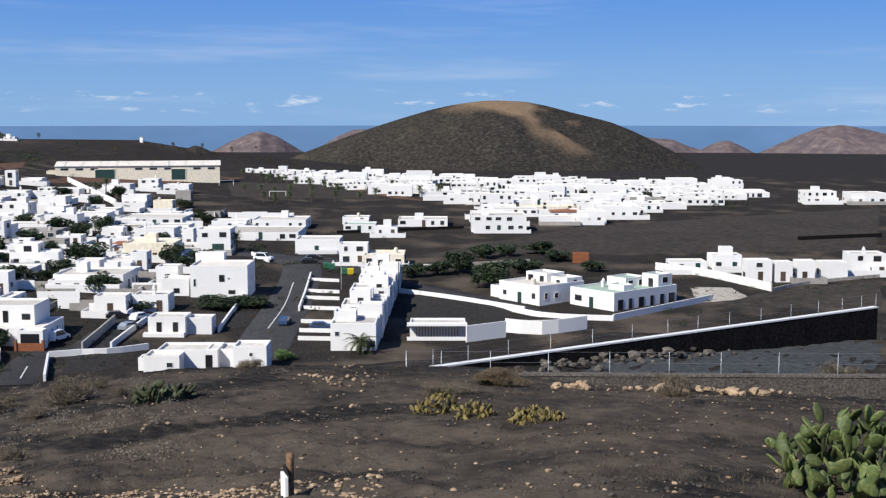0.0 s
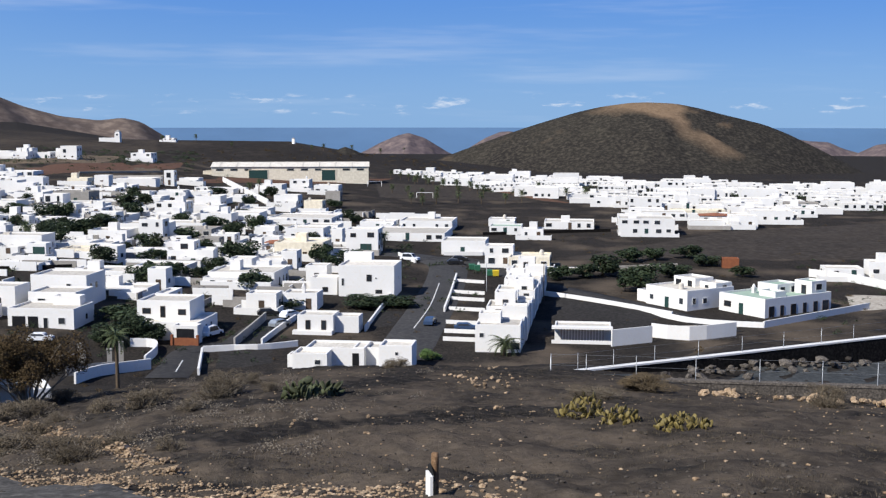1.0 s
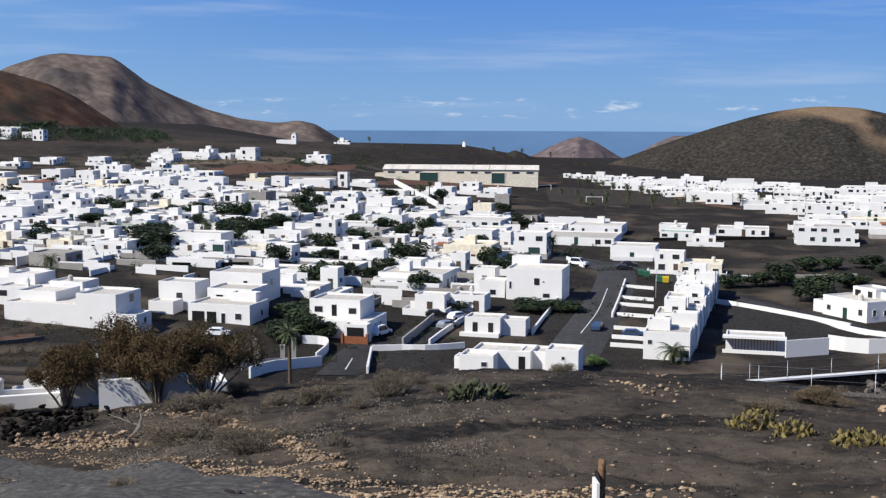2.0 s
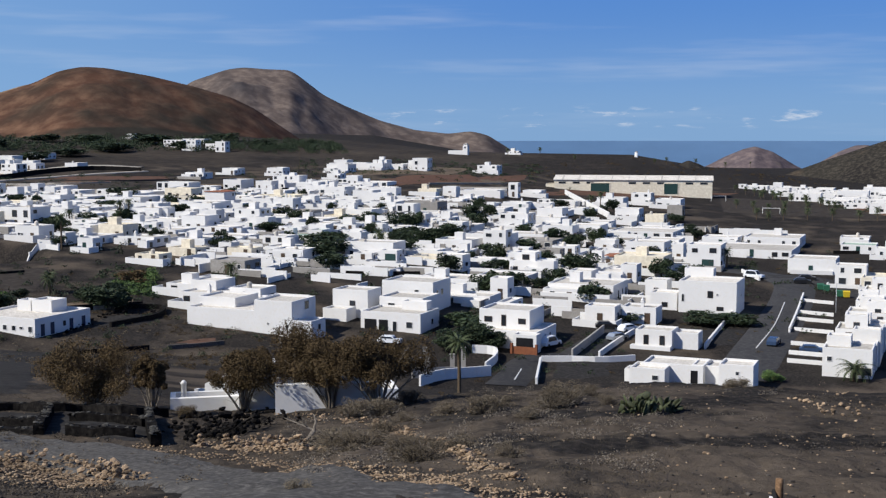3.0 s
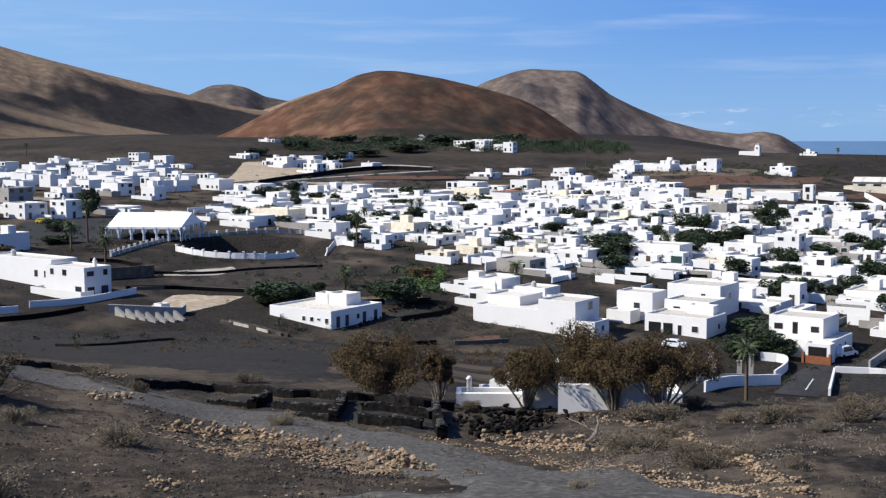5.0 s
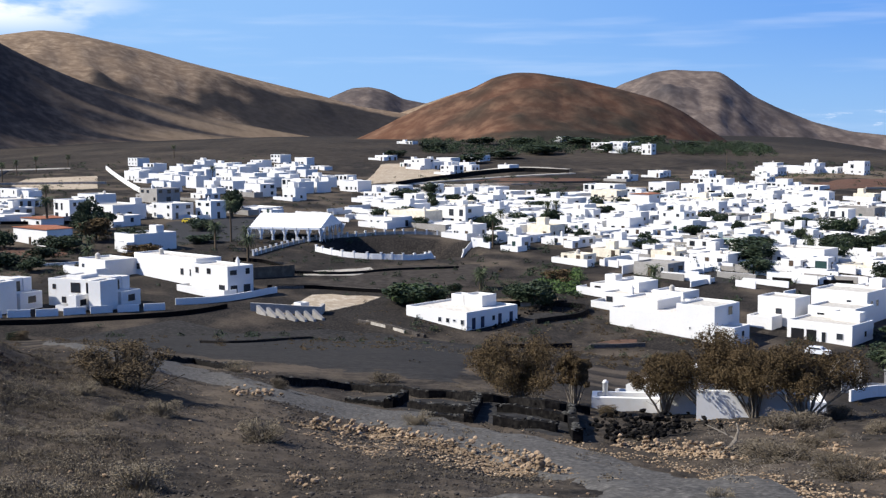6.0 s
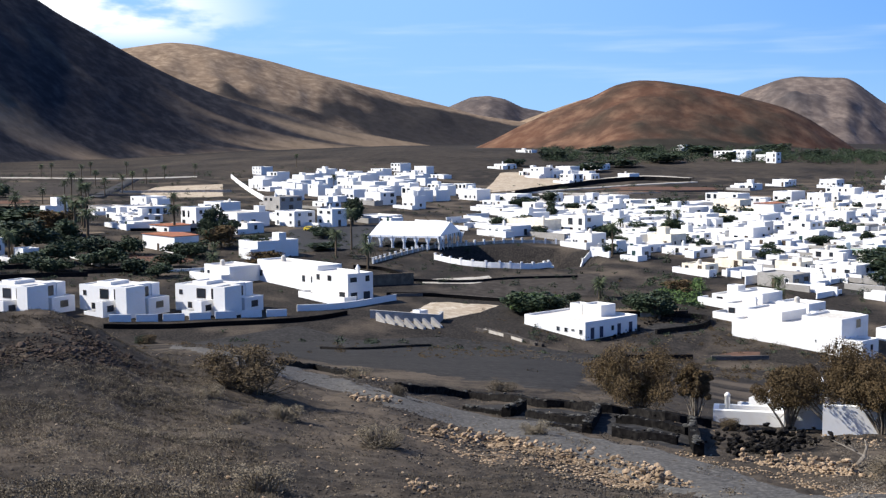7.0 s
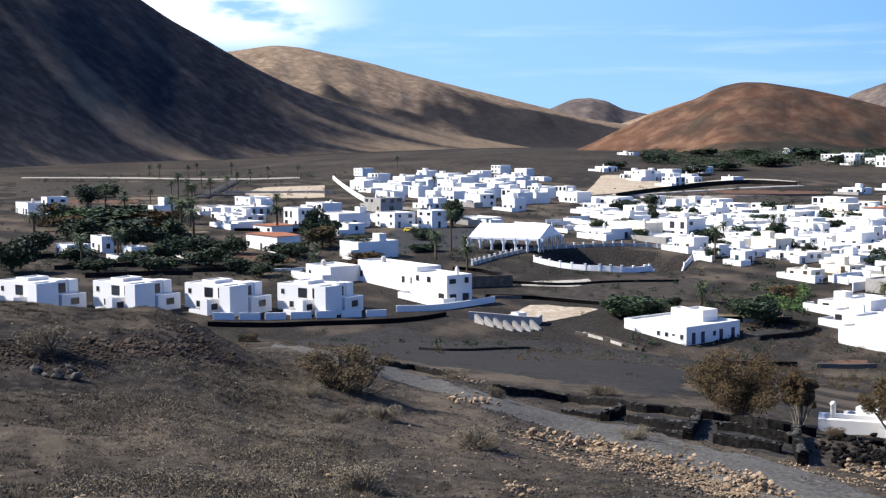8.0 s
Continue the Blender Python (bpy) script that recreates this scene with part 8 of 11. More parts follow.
# streets
ribbon("street_main", [(-29.5, 182.9), (-30.1, 210.2), (-30.7, 240.1), (-32.3, 275.1), (-35.8, 298.9), (-46.4, 313.0), (-55.8, 314.9)], 9.0, M_STREET, "grey asphalt street through the village", "road", lift=0.1, step=3.0, ragged=0)
ribbon("street_centre_line", [(-30.9, 212.6), (-31.1, 236.6), (-32.9, 266.2)], 0.22, M_LINE, "worn white centre line", "road marking", lift=0.16, step=3.0, ragged=0)
ribbon("street_side", [(-58.0, 193.1), (-58.0, 203.3), (-57.5, 212.8), (-56.9, 222.8)], 6.0, M_ASPHALT, "side street with parked cars", "road", lift=0.1, step=3.0, ragged=0)
ribbon("street_gate", [(-59.4, 164.0), (-61.6, 176.5), (-64.0, 190.4), (-58.0, 193.1)], 6.0, M_ASPHALT, "asphalt street in front of the garage house", "road", lift=0.1, step=3.0, ragged=0)
ribbon("street_gate_line", [(-59.6, 168.9), (-62.1, 179.2)], 0.2, M_LINE, "white line on the street", "road marking", lift=0.16, step=3.0, ragged=0)
ribbon("lane_right", [(-10.9, 268.2), (1.3, 253.6), (14.9, 234.9), (25.1, 215.7)], 4.5, M_ASPHALT, "narrow asphalt lane between the plots", "road", lift=0.1, step=3.0, ragged=0)
ribbon("street_cross", [(-45.6, 307.4), (-32.6, 308.4), (-24.1, 293.0), (-10.9, 268.2)], 6.0, M_ASPHALT, "asphalt cross street", "road", lift=0.1, step=3.0, ragged=0)
ribbon("road_upper", [(-714.2, 234.3), (-683.6, 275.2), (-639.0, 306.3), (-609.0, 357.9)], 7.0, M_CONCRETE, "pale road along the foot of the mountain", "road", lift=0.4, step=8, ragged=0)
ribbon("road_branch", [(-614.8, 321.7), (-506.7, 253.8), (-462.7, 224.5)], 6.0, M_ASPHALT, "road coming down to the village", "road", lift=0.4, step=8, ragged=0)
ribbon("road_hill", [(-378.8, 382.8), (-394.0, 433.4), (-397.3, 477.0), (-388.1, 524.7)], 4.0, M_CONCRETE, "pale road edge above the village", "road", lift=0.4, step=8, ragged=0)
# gravel track over the hillside
track_between("track", [(-175.5, 98.4), (-71.5, 43.2), (-66.6, 45.9), (-55.0, 40.7), (-44.0, 34.8), (-40.4, 33.9), (-33.8, 34.1), (-28.5, 31.9), (-25.6, 31.0), (-23.3, 30.9), (-20.2, 29.5), (-14.6, 25.5), (-6.9, 16.8), (-3.5, 13.2)], [(-123.8, 68.4), (-46.6, 27.8), (-44.1, 30.4), (-41.4, 30.6), (-35.1, 27.8), (-32.7, 27.5), (-31.1, 28.4), (-27.2, 27.6), (-24.0, 26.3), (-20.3, 24.5), (-11.5, 15.8), (-11.0, 11.0)], M_TRACK, "grey gravel track worn across the hillside")
# white walls along streets and gardens
line_wall("garden_wall", [(-39.0, 209.1), (-40.0, 234.1), (-41.0, 261.4)], 1.0, 0.35, M_WHITE, "white rendered low wall along the street", "wall", step=2.5, group="garden walls", uneven=0)
line_wall("garden_wall", [(-27.5, 230.2), (-28.6, 251.2), (-30.2, 276.4)], 1.0, 0.35, M_WHITE, "white rendered low wall along the street", "wall", step=2.5, group="garden walls", uneven=0)
line_wall("garden_wall", [(-54.1, 195.8), (-54.0, 207.4), (-53.7, 217.9)], 1.0, 0.35, M_WHITE, "white rendered low wall along the street", "wall", step=2.5, group="garden walls", uneven=0)
line_wall("garden_wall", [(-61.8, 188.2), (-57.2, 190.3), (-53.5, 191.0), (-47.9, 195.4)], 1.0, 0.35, M_WHITE, "white rendered low wall along the street", "wall", step=2.5, group="garden walls", uneven=0)
line_wall("garden_wall", [(-55.6, 167.1), (-61.5, 187.0)], 1.0, 0.35, M_WHITE, "white rendered low wall along the street", "wall", step=2.5, group="garden walls", uneven=0)
line_wall("garden_wall", [(-37.8, 315.5), (-27.6, 316.4)], 1.0, 0.35, M_WHITE, "white rendered low wall along the street", "wall", step=2.5, group="garden walls", uneven=0)
line_wall("garden_wall", [(-49.2, 311.7), (-43.0, 299.4)], 1.0, 0.35, M_WHITE, "white rendered low wall along the street", "wall", step=2.5, group="garden walls", uneven=0)
line_wall("garden_wall", [(-9.6, 252.9), (2.4, 243.3), (15.7, 230.2)], 1.0, 0.35, M_WHITE, "white rendered low wall along the street", "wall", step=2.5, group="garden walls", uneven=0)
line_wall("garden_wall", [(-17.2, 290.5), (-5.2, 289.0), (2.6, 291.5)], 1.0, 0.35, M_WHITE, "white rendered low wall along the street", "wall", step=2.5, group="garden walls", uneven=0)
line_wall("garden_wall", [(-30.0, 269.4), (-23.0, 267.5)], 0.7, 0.25, M_WHITE, "white front-yard wall of a terraced house", "wall", step=2.5, group="front-yard walls", uneven=0)
line_wall("garden_wall", [(-28.6, 253.5), (-21.6, 251.9)], 0.7, 0.25, M_WHITE, "white front-yard wall of a terraced house", "wall", step=2.5, group="front-yard walls", uneven=0)
line_wall("garden_wall", [(-27.9, 244.8), (-20.9, 243.5)], 0.7, 0.25, M_WHITE, "white front-yard wall of a terraced house", "wall", step=2.5, group="front-yard walls", uneven=0)
line_wall("garden_wall", [(-26.9, 232.9), (-19.8, 231.8)], 0.7, 0.25, M_WHITE, "white front-yard wall of a terraced house", "wall", step=2.5, group="front-yard walls", uneven=0)
line_wall("garden_wall", [(-25.8, 218.7), (-18.6, 217.9)], 0.7, 0.25, M_WHITE, "white front-yard wall of a terraced house", "wall", step=2.5, group="front-yard walls", uneven=0)
line_wall("garden_wall", [(-25.1, 210.2), (-17.9, 209.5)], 0.7, 0.25, M_WHITE, "white front-yard wall of a terraced house", "wall", step=2.5, group="front-yard walls", uneven=0)
line_wall("garden_wall", [(-24.5, 203.2), (-17.3, 202.7)], 0.7, 0.25, M_WHITE, "white front-yard wall of a terraced house", "wall", step=2.5, group="front-yard walls", uneven=0)
line_wall("garden_wall", [(-69.2, 155.8), (-68.9, 163.9), (-64.4, 171.6)], 1.6, 0.3, M_WHITE, "curved white rendered garden wall", "wall", step=3.0, group="garden walls", uneven=0)
line_wall("garden_wall", [(-66.7, 175.4), (-68.7, 185.7), (-71.0, 190.7), (-74.8, 190.3)], 1.4, 0.3, M_WHITE, "curved white gate wall", "wall", step=1.5, group="garden walls", uneven=0)
line_wall("garden_wall", [(-58.0, 193.1), (-58.3, 204.2), (-58.8, 215.7)], 1.6, 0.3, M_GREY, "dark grey side wall of the street", "wall", step=3.0, group="garden walls", uneven=0)
line_wall("garden_wall", [(50.3, 286.2), (59.9, 275.0), (69.0, 253.7)], 1.8, 0.3, M_WHITE, "long white courtyard wall", "wall", step=3.0, group="garden walls", uneven=0)
line_wall("garden_wall", [(69.0, 253.7), (81.1, 264.4), (100.4, 274.0)], 0.7, 0.3, M_CONCRETE, "pale kerb wall below the houses", "wall", step=3.0, group="garden walls", uneven=0)
line_wall("garden_wall", [(8.5, 237.8), (18.5, 224.3), (31.2, 220.7)], 1.0, 0.3, M_WHITE, "white boundary wall of a villa", "wall", step=3.0, group="garden walls", uneven=0)
line_wall("garden_wall", [(31.2, 220.7), (54.1, 242.6)], 1.2, 0.3, M_WHITE, "white boundary wall of a villa", "wall", step=3.0, group="garden walls", uneven=0)
line_wall("garden_wall", [(10.9, 210.4), (17.1, 208.0), (25.4, 212.9)], 2.4, 0.3, M_WHITE, "tall white courtyard wall", "wall", step=3.0, group="garden walls", uneven=0)
line_wall("garden_wall", [(3.9, 201.5), (10.7, 205.8)], 2.8, 0.3, M_WHITE, "white courtyard wall", "wall", step=3.0, group="garden walls", uneven=0)
line_wall("garden_wall", [(-31.9, 365.2), (6.5, 379.8)], 0.9, 0.4, M_STONE, "black stone field edge", "wall", step=3.0, group="field walls", uneven=0)
line_wall("garden_wall", [(-7.8, 286.6), (2.7, 292.5), (21.4, 300.1)], 0.8, 0.3, M_CONCRETE, "pale field wall", "wall", step=3.0, group="field walls", uneven=0)
line_wall("garden_wall", [(101.1, 345.5), (127.7, 353.5)], 1.2, 0.4, M_STONE, "black stone enclosure wall", "wall", step=3.0, group="field walls", uneven=0)
line_wall("garden_wall", [(-165.3, 537.4), (-139.8, 483.0), (-117.2, 435.9)], 2.2, 0.4, M_WHITE, "long white wall running down to the houses", "wall", step=5, group="garden walls", uneven=0)
line_wall("garden_wall", [(-582.1, 363.8), (-453.4, 293.4), (-386.4, 258.8)], 2.0, 0.4, M_WHITE, "long white estate wall", "wall", step=5, group="garden walls", uneven=0)
line_wall("garden_wall", [(-276.3, 399.1), (-265.9, 424.2), (-246.3, 401.8)], 1.2, 0.4, M_CONCRETE, "pale terrace wall", "wall", step=5, group="garden walls", uneven=0)
line_wall("garden_wall", [(-186.9, 130.3), (-183.3, 139.6), (-185.6, 153.2)], 1.2, 0.3, M_WHITE, "white forecourt wall of the corner house", "wall", step=2.0, group="garden walls", uneven=0)
# oval quarry garden with a white balustrade
line_wall("balustrade", [(-227.0, 200.3), (-217.0, 199.7), (-207.4, 203.5), (-201.9, 213.1), (-213.7, 240.4), (-206.0, 242.0)], 1.3, 0.3, M_WHITE, "curved white balustrade round the sunken garden", "wall", step=2.0, group="garden walls", uneven=0)
line_wall("balustrade", [(-227.5, 180.9), (-243.0, 211.4), (-244.3, 226.9), (-239.4, 243.7), (-230.8, 252.6), (-219.8, 253.9)], 0.9, 0.3, M_CONCRETE, "weathered balustrade on the far rim of the sunken garden", "wall", step=2.0, group="garden walls", uneven=0)
balustrade_posts([(-227.0, 200.3), (-217.0, 199.7), (-207.4, 203.5), (-201.9, 213.1), (-213.7, 240.4), (-206.0, 242.0)], 3.1, 1.7)
balustrade_posts([(-227.5, 180.9), (-243.0, 211.4), (-244.3, 226.9), (-239.4, 243.7), (-230.8, 252.6), (-219.8, 253.9)], 3.1, 1.5)
# dry-stone enclosures below the track
dry_wall([(-42.9, 35.3), (-44.3, 38.9), (-44.4, 41.2), (-41.6, 40.9), (-38.6, 40.2), (-37.2, 41.0), (-34.6, 40.0), (-33.8, 40.9), (-31.2, 40.1), (-30.5, 40.8), (-30.2, 41.7)], 0.36, "black dry-stone back wall of a vine enclosure", thick=0.32, capped=True)
dry_wall([(-38.6, 35.6), (-36.8, 35.2), (-35.0, 34.8)], 0.2, "low black dry-stone wall inside the enclosure", thick=0.32, capped=True)
dry_wall([(-37.5, 38.0), (-35.6, 35.7), (-35.1, 34.6)], 0.42, "short black dry-stone wall across the enclosure", thick=0.4, capped=True)
dry_wall([(-34.4, 35.2), (-31.7, 34.1), (-29.9, 33.8)], 0.34, "low black dry-stone wall inside the enclosure", thick=0.32, capped=True)
dry_wall([(-30.4, 32.1), (-29.6, 32.3), (-28.7, 32.3)], 0.16, "low black dry-stone wall inside the enclosure", thick=0.32, capped=True)
dry_wall([(-34.5, 39.6), (-30.5, 34.7), (-28.6, 32.2)], 0.38, "grey-topped dry-stone dividing wall", thick=0.34, capped=True)
dry_wall([(-30.6, 36.3), (-28.8, 36.3), (-26.4, 35.2)], 0.36, "low black dry-stone wall inside the enclosure", thick=0.32, capped=True)
dry_wall([(-27.6, 32.5), (-26.2, 32.7), (-25.3, 33.1)], 0.34, "low black dry-stone wall inside the enclosure", thick=0.32, capped=True)
dry_wall([(-29.4, 39.4), (-25.9, 34.8), (-23.1, 31.3)], 0.42, "grey-topped dry-stone dividing wall", thick=0.34, capped=True)
patch("enclosure_ash", [(-33.6, 34.3), (-23.1, 31.0), (-27.9, 38.7), (-38.0, 39.0)], M_ASH, "plain dark ash floor of the vine enclosure", lift=0.05, step=1.0)
dry_wall([(-64.0, 43.0), (-75.5, 54.2), (-55.4, 42.6)], 0.37, "low black wall beside the track", thick=0.37, capped=True)
patch("enclosure_floor", [(-42.37, 37.93), (-30.84, 42.88), (-24.52, 34.59), (-29.77, 31.8)], M_ASH, "black ash floor of the vine enclosure", lift=0.03, step=1.2)
stone_heap([(-24.79, 34.88), (-25.08, 37.72), (-24.28, 39.37)], 1.6, 90, M_STONE, "tumbled black stone wall", sizes=(0.16, 0.36), high=0.7, seed=41, name="tumbled_wall")
line_wall("garden_wall", [(-191.3, 93.6), (-185.2, 106.1), (-178.4, 124.0), (-178.2, 135.3)], 0.8, 0.5, M_STONE, "black stone retaining wall below the villas", "wall", step=3.0, group="field walls", uneven=0.1)
dry_wall([(-133.68, 96.96), (-128.89, 101.99), (-150.2, 131.3)], 0.4, "low stone edge across the ash field", thick=0.55)
dry_wall([(-154.8, 148.4), (-147.3, 147.6), (-140.5, 147.9)], 0.6, "concrete-topped field edge", thick=0.55, mat=M_GREY_STONE)
# walled plot with wire fence on the right of the hillside
line_wall("garden_wall", [(-1.95, 64.0), (12.0, 63.6), (28.0, 63.2)], 0.8, 0.45, M_GREY_STONE, "low grey stone wall carrying a wire fence", "wall", step=1.5, group="plot walls", coping=M_GREY_STONE, level=24.2, sink=0.8)
# black stone here paints the shade on the wall's near face
line_wall("garden_wall", [(-2.4, 78.0), (17.0, 91.0), (37.5, 104.5)], 1.8, 0.45, M_STONE, "stone wall with its shade put in as black, under a whitewashed coping", "wall", step=2.0, group="plot walls", coping=M_WHITE, level=21.35, sink=2.5)
patch("plot_ash", [(-0.4, 57.7), (31.8, 86.2), (77.2, 210.1), (15.4, 97.4)], M_ASH_GREY, "blue-grey raked ash plot inside the fence", lift=0.05, step=4.0)
wire_fence([(-1.95, 64.0), (12.0, 63.6), (28.0, 63.2)], 1.25, 2.8, level=24.25)
wire_fence([(-2.4, 78.0), (17.0, 91.0), (37.5, 104.5)], 1.2, 3.2, level=21.4)
stone_heap([(5.3, 77.6), (11.0, 84.7), (17.7, 90.3), (26.1, 101.6)], 3.0, 110, M_GREY_STONE, "bank of grey basalt rubble inside the walled plot", sizes=(0.3, 0.9), high=0.6, seed=3)
stone_heap([(4.5, 43.6), (6.5, 43.4), (9.4, 42.8), (11.9, 42.3)], 0.8, 60, M_PALE_STONE, "ochre boulders along the fence foot", sizes=(0.2, 0.55), high=0.2, seed=4)
# stone banks and scattered stones
stone_heap([(-17.6, 187.8), (-4.6, 56.7), (-3.1, 41.2)], 0.7, 60, M_PALE_STONE, "line of pale stones down the slope", sizes=(0.07, 0.2), high=0.12, seed=9)
stone_heap([(-14.6, 183.7), (-2.7, 42.9), (-2.0, 39.4)], 0.6, 50, M_PALE_STONE, "line of pale stones down the slope", sizes=(0.07, 0.2), high=0.12, seed=10)
stone_heap([(-5.2, 48.8), (-4.0, 42.7), (-3.6, 41.0)], 0.6, 45, M_PALE_STONE, "line of pale stones down the slope", sizes=(0.07, 0.2), high=0.12, seed=11)
# stone banks along the track, on the mound and at the field corner
BANK = [(-27.9, 24.5), (-28.4, 26.4), (-27.0, 26.6), (-25.6, 26.6), (-24.0, 26.3), (-22.7, 26.4), (-21.2, 26.0), (-18.5, 23.6)]
stone_heap(BANK, 1.1, 230, M_PALE_STONE, "bank of ochre rubble beside the track", sizes=(0.10, 0.24), high=0.45, seed=5, loose=0.2)
rubble("rubble", BANK, 1.1, 3600, M_PALE_STONE, "small ochre stones strewn beside the track", (0.05, 0.15), 21)
rubble("rubble", [(-25.2, 22.5), (-25.4, 23.6), (-24.5, 24.1), (-23.6, 24.5), (-22.8, 25.0), (-21.4, 24.9), (-19.1, 23.2)], 1.6, 1200, M_PALE_STONE, "ochre stones rolled down below the bank", (0.04, 0.12), 32)
stone_heap([(-35.6, 27.4), (-36.0, 28.5), (-35.4, 28.6)], 0.5, 40, M_PALE_STONE, "small pile of ochre stones beside the track", sizes=(0.12, 0.26), high=0.25, seed=16)
stone_heap([(-16.5, 13.8), (-16.7, 14.2), (-17.1, 14.7)], 0.3, 26, M_PALE_STONE, "small pile of ochre stones on the dark bank", sizes=(0.06, 0.13), high=0.12, seed=17)
rubble("rubble", [(-58.5, 45.0), (-40.5, 32.6), (-32.5, 27.5), (-28.8, 25.8), (-26.0, 25.1), (-23.0, 24.1), (-19.6, 21.9)], 2.6, 1300, M_GREY_STONE, "small grey stones strewn beside the track", (0.04, 0.15), 22)
stone_heap([(-58.5, 45.0), (-50.9, 40.3), (-50.1, 40.4)], 0.6, 40, M_PALE_STONE, "small pile of ochre stones on the bank", sizes=(0.09, 0.24), high=0.25, seed=14)
stone_heap([(-26.5, 42.3), (-24.7, 42.0), (-22.1, 40.1), (-19.6, 37.6)], 0.5, 60, M_PALE_STONE, "row of pale stones above the scrub", sizes=(0.06, 0.16), high=0.2, seed=42)
CURVE = [(-19.5, 37.4), (-18.2, 36.9), (-16.2, 34.3), (-13.8, 30.8), (-11.5, 27.3), (-9.6, 23.9), (-7.9, 20.7), (-6.9, 19.3)]
stone_heap(CURVE, 0.30, 170, M_PALE_STONE, "curved bank of ochre rubble across the slope", sizes=(0.07, 0.17), high=0.22, seed=7, loose=0.06)
rubble("rubble", CURVE, 0.40, 2000, M_PALE_STONE, "small ochre stones across the slope", (0.03, 0.10), 24, loose=0.12)
CORNER = [(-22.2, 32.5), (-21.5, 32.7), (-20.4, 32.7), (-18.7, 31.5), (-17.9, 31.3)]
stone_heap(CORNER, 0.8, 130, M_PALE_STONE, "heap of ochre rubble at the field corner", sizes=(0.10, 0.22), high=0.45, seed=6, loose=0.12)
rubble("rubble", CORNER, 0.9, 1300, M_PALE_STONE, "small ochre stones at the field corner", (0.05, 0.13), 23, loose=0.2)
stone_heap([(-17.3, 31.0), (-17.0, 31.1), (-16.4, 30.2)], 0.3, 16, M_PALE_STONE, "few ochre stones beside a dead branch", sizes=(0.08, 0.18), high=0.12, seed=18, loose=0.1)
stone_heap([(-23.0, 32.7), (-23.0, 33.9), (-23.6, 37.1), (-23.1, 38.2), (-22.1, 38.6)], 0.6, 120, M_STONE, "tumbled black stone wall", sizes=(0.12, 0.28), high=0.55, seed=41, name="tumbled_wall", loose=0.12)
rubble("rubble", [(-66.2, 46.1), (-55.0, 40.7), (-44.0, 34.8), (-40.4, 33.9), (-39.0, 35.6), (-33.8, 34.1), (-28.5, 31.9), (-25.6, 31.0)], 0.5, 900, M_GREY_STONE, "small grey stones along the track edge", (0.03, 0.10), 28)
rubble("rubble", [(-23.4, 31.0), (-20.4, 29.8), (-18.5, 29.6), (-15.2, 26.5), (-9.9, 19.9), (-7.0, 16.9)], 0.5, 900, M_PALE_STONE, "pale small stones along the track edge", (0.03, 0.11), 30)
rubble("rubble", [(-10.3, 20.6), (-7.8, 18.9), (-9.0, 19.5), (-6.2, 17.1), (-4.4, 16.9), (-2.5, 15.7)], 0.55, 1500, M_PALE_STONE, "pale gravel along the verge of the track", (0.02, 0.07), 31)
stone_heap([(-33.2, 10.1), (-33.8, 11.2), (-35.2, 13.0), (-34.8, 14.3), (-34.6, 15.7), (-37.8, 18.6)], 0.9, 105, M_RED_STONE, "dark reddish rubble along the crest of the mound", sizes=(0.08, 0.24), high=0.35, seed=8)
rubble("rubble", [(-33.2, 10.1), (-33.8, 11.2), (-35.2, 13.0), (-34.8, 14.3), (-34.6, 15.7), (-37.8, 18.6)], 2.0, 2600, M_RED_STONE, "dark stones strewn over the mound", (0.03, 0.15), 26)
rubble("rubble", [(-38.9, 11.9), (-38.7, 14.6), (-39.8, 18.0), (-187.4, 93.2), (-177.2, 94.1)], 2.5, 900, M_PALE_STONE, "pale stones on the mound crest", (0.03, 0.13), 27)
stone_heap([(-7.4, 26.8), (-6.9, 27.3), (-6.3, 28.1), (-5.6, 28.3), (-3.1, 29.5), (-2.2, 33.1)], 0.3, 14, M_PALE_STONE, "sparse pale stones along the terrace edge", sizes=(0.06, 0.15), high=0.05, seed=12)
stone_heap([(-32.3, 10.5), (-31.2, 10.6), (-32.1, 11.6)], 0.4, 8, M_GREY_STONE, "large dark boulders half buried on the mound", sizes=(0.25, 0.45), high=0.02, seed=15)
# plants
palm(-59.6, 147.0, 7.0, 0.95, label="tall single palm beside the white wall")
palm(-13.1, 190.1, 2.1, 1.29, label="short fan of palm fronds beside the terraced row")
palm(-667.6, 292.1, 7.1, 0.87)
palm(-682.0, 304.7, 7.3, 0.88)
palm(-624.9, 296.2, 7.7, 0.90)
palm(-690.8, 333.4, 7.5, 0.89)
palm(-558.3, 271.7, 6.9, 0.86)
palm(-494.5, 233.7, 6.1, 0.82)
palm(-481.7, 220.5, 5.9, 0.82)
palm(-439.4, 192.4, 5.3, 0.79)
palm(-398.6, 165.0, 7.2, 0.87)
palm(-422.0, 167.5, 8.8, 0.95)
palm(-484.3, 247.9, 7.6, 0.89)
palm(-512.1, 267.3, 8.0, 0.91)
palm(-560.3, 300.2, 7.1, 0.87)
palm(-592.8, 328.6, 7.5, 0.89)
palm(-609.7, 357.2, 6.9, 0.86)
palm(-468.2, 231.8, 7.3, 0.88)
palm(-683.0, 352.9, 7.5, 0.89)
palm(-463.5, 222.4, 5.7, 0.81)
palm(-358.5, 166.3, 15.1, 0.96)
palm(-348.5, 164.8, 12.1, 0.96)
palm(-362.4, 172.9, 11.2, 0.96)
palm(-345.8, 194.6, 8.8, 0.95)
palm(-240.5, 179.8, 6.3, 0.83)
palm(-240.6, 189.1, 4.7, 0.76)
palm(-251.5, 193.0, 9.9, 0.96)
palm(-637.0, 446.4, 7.6, 0.89)
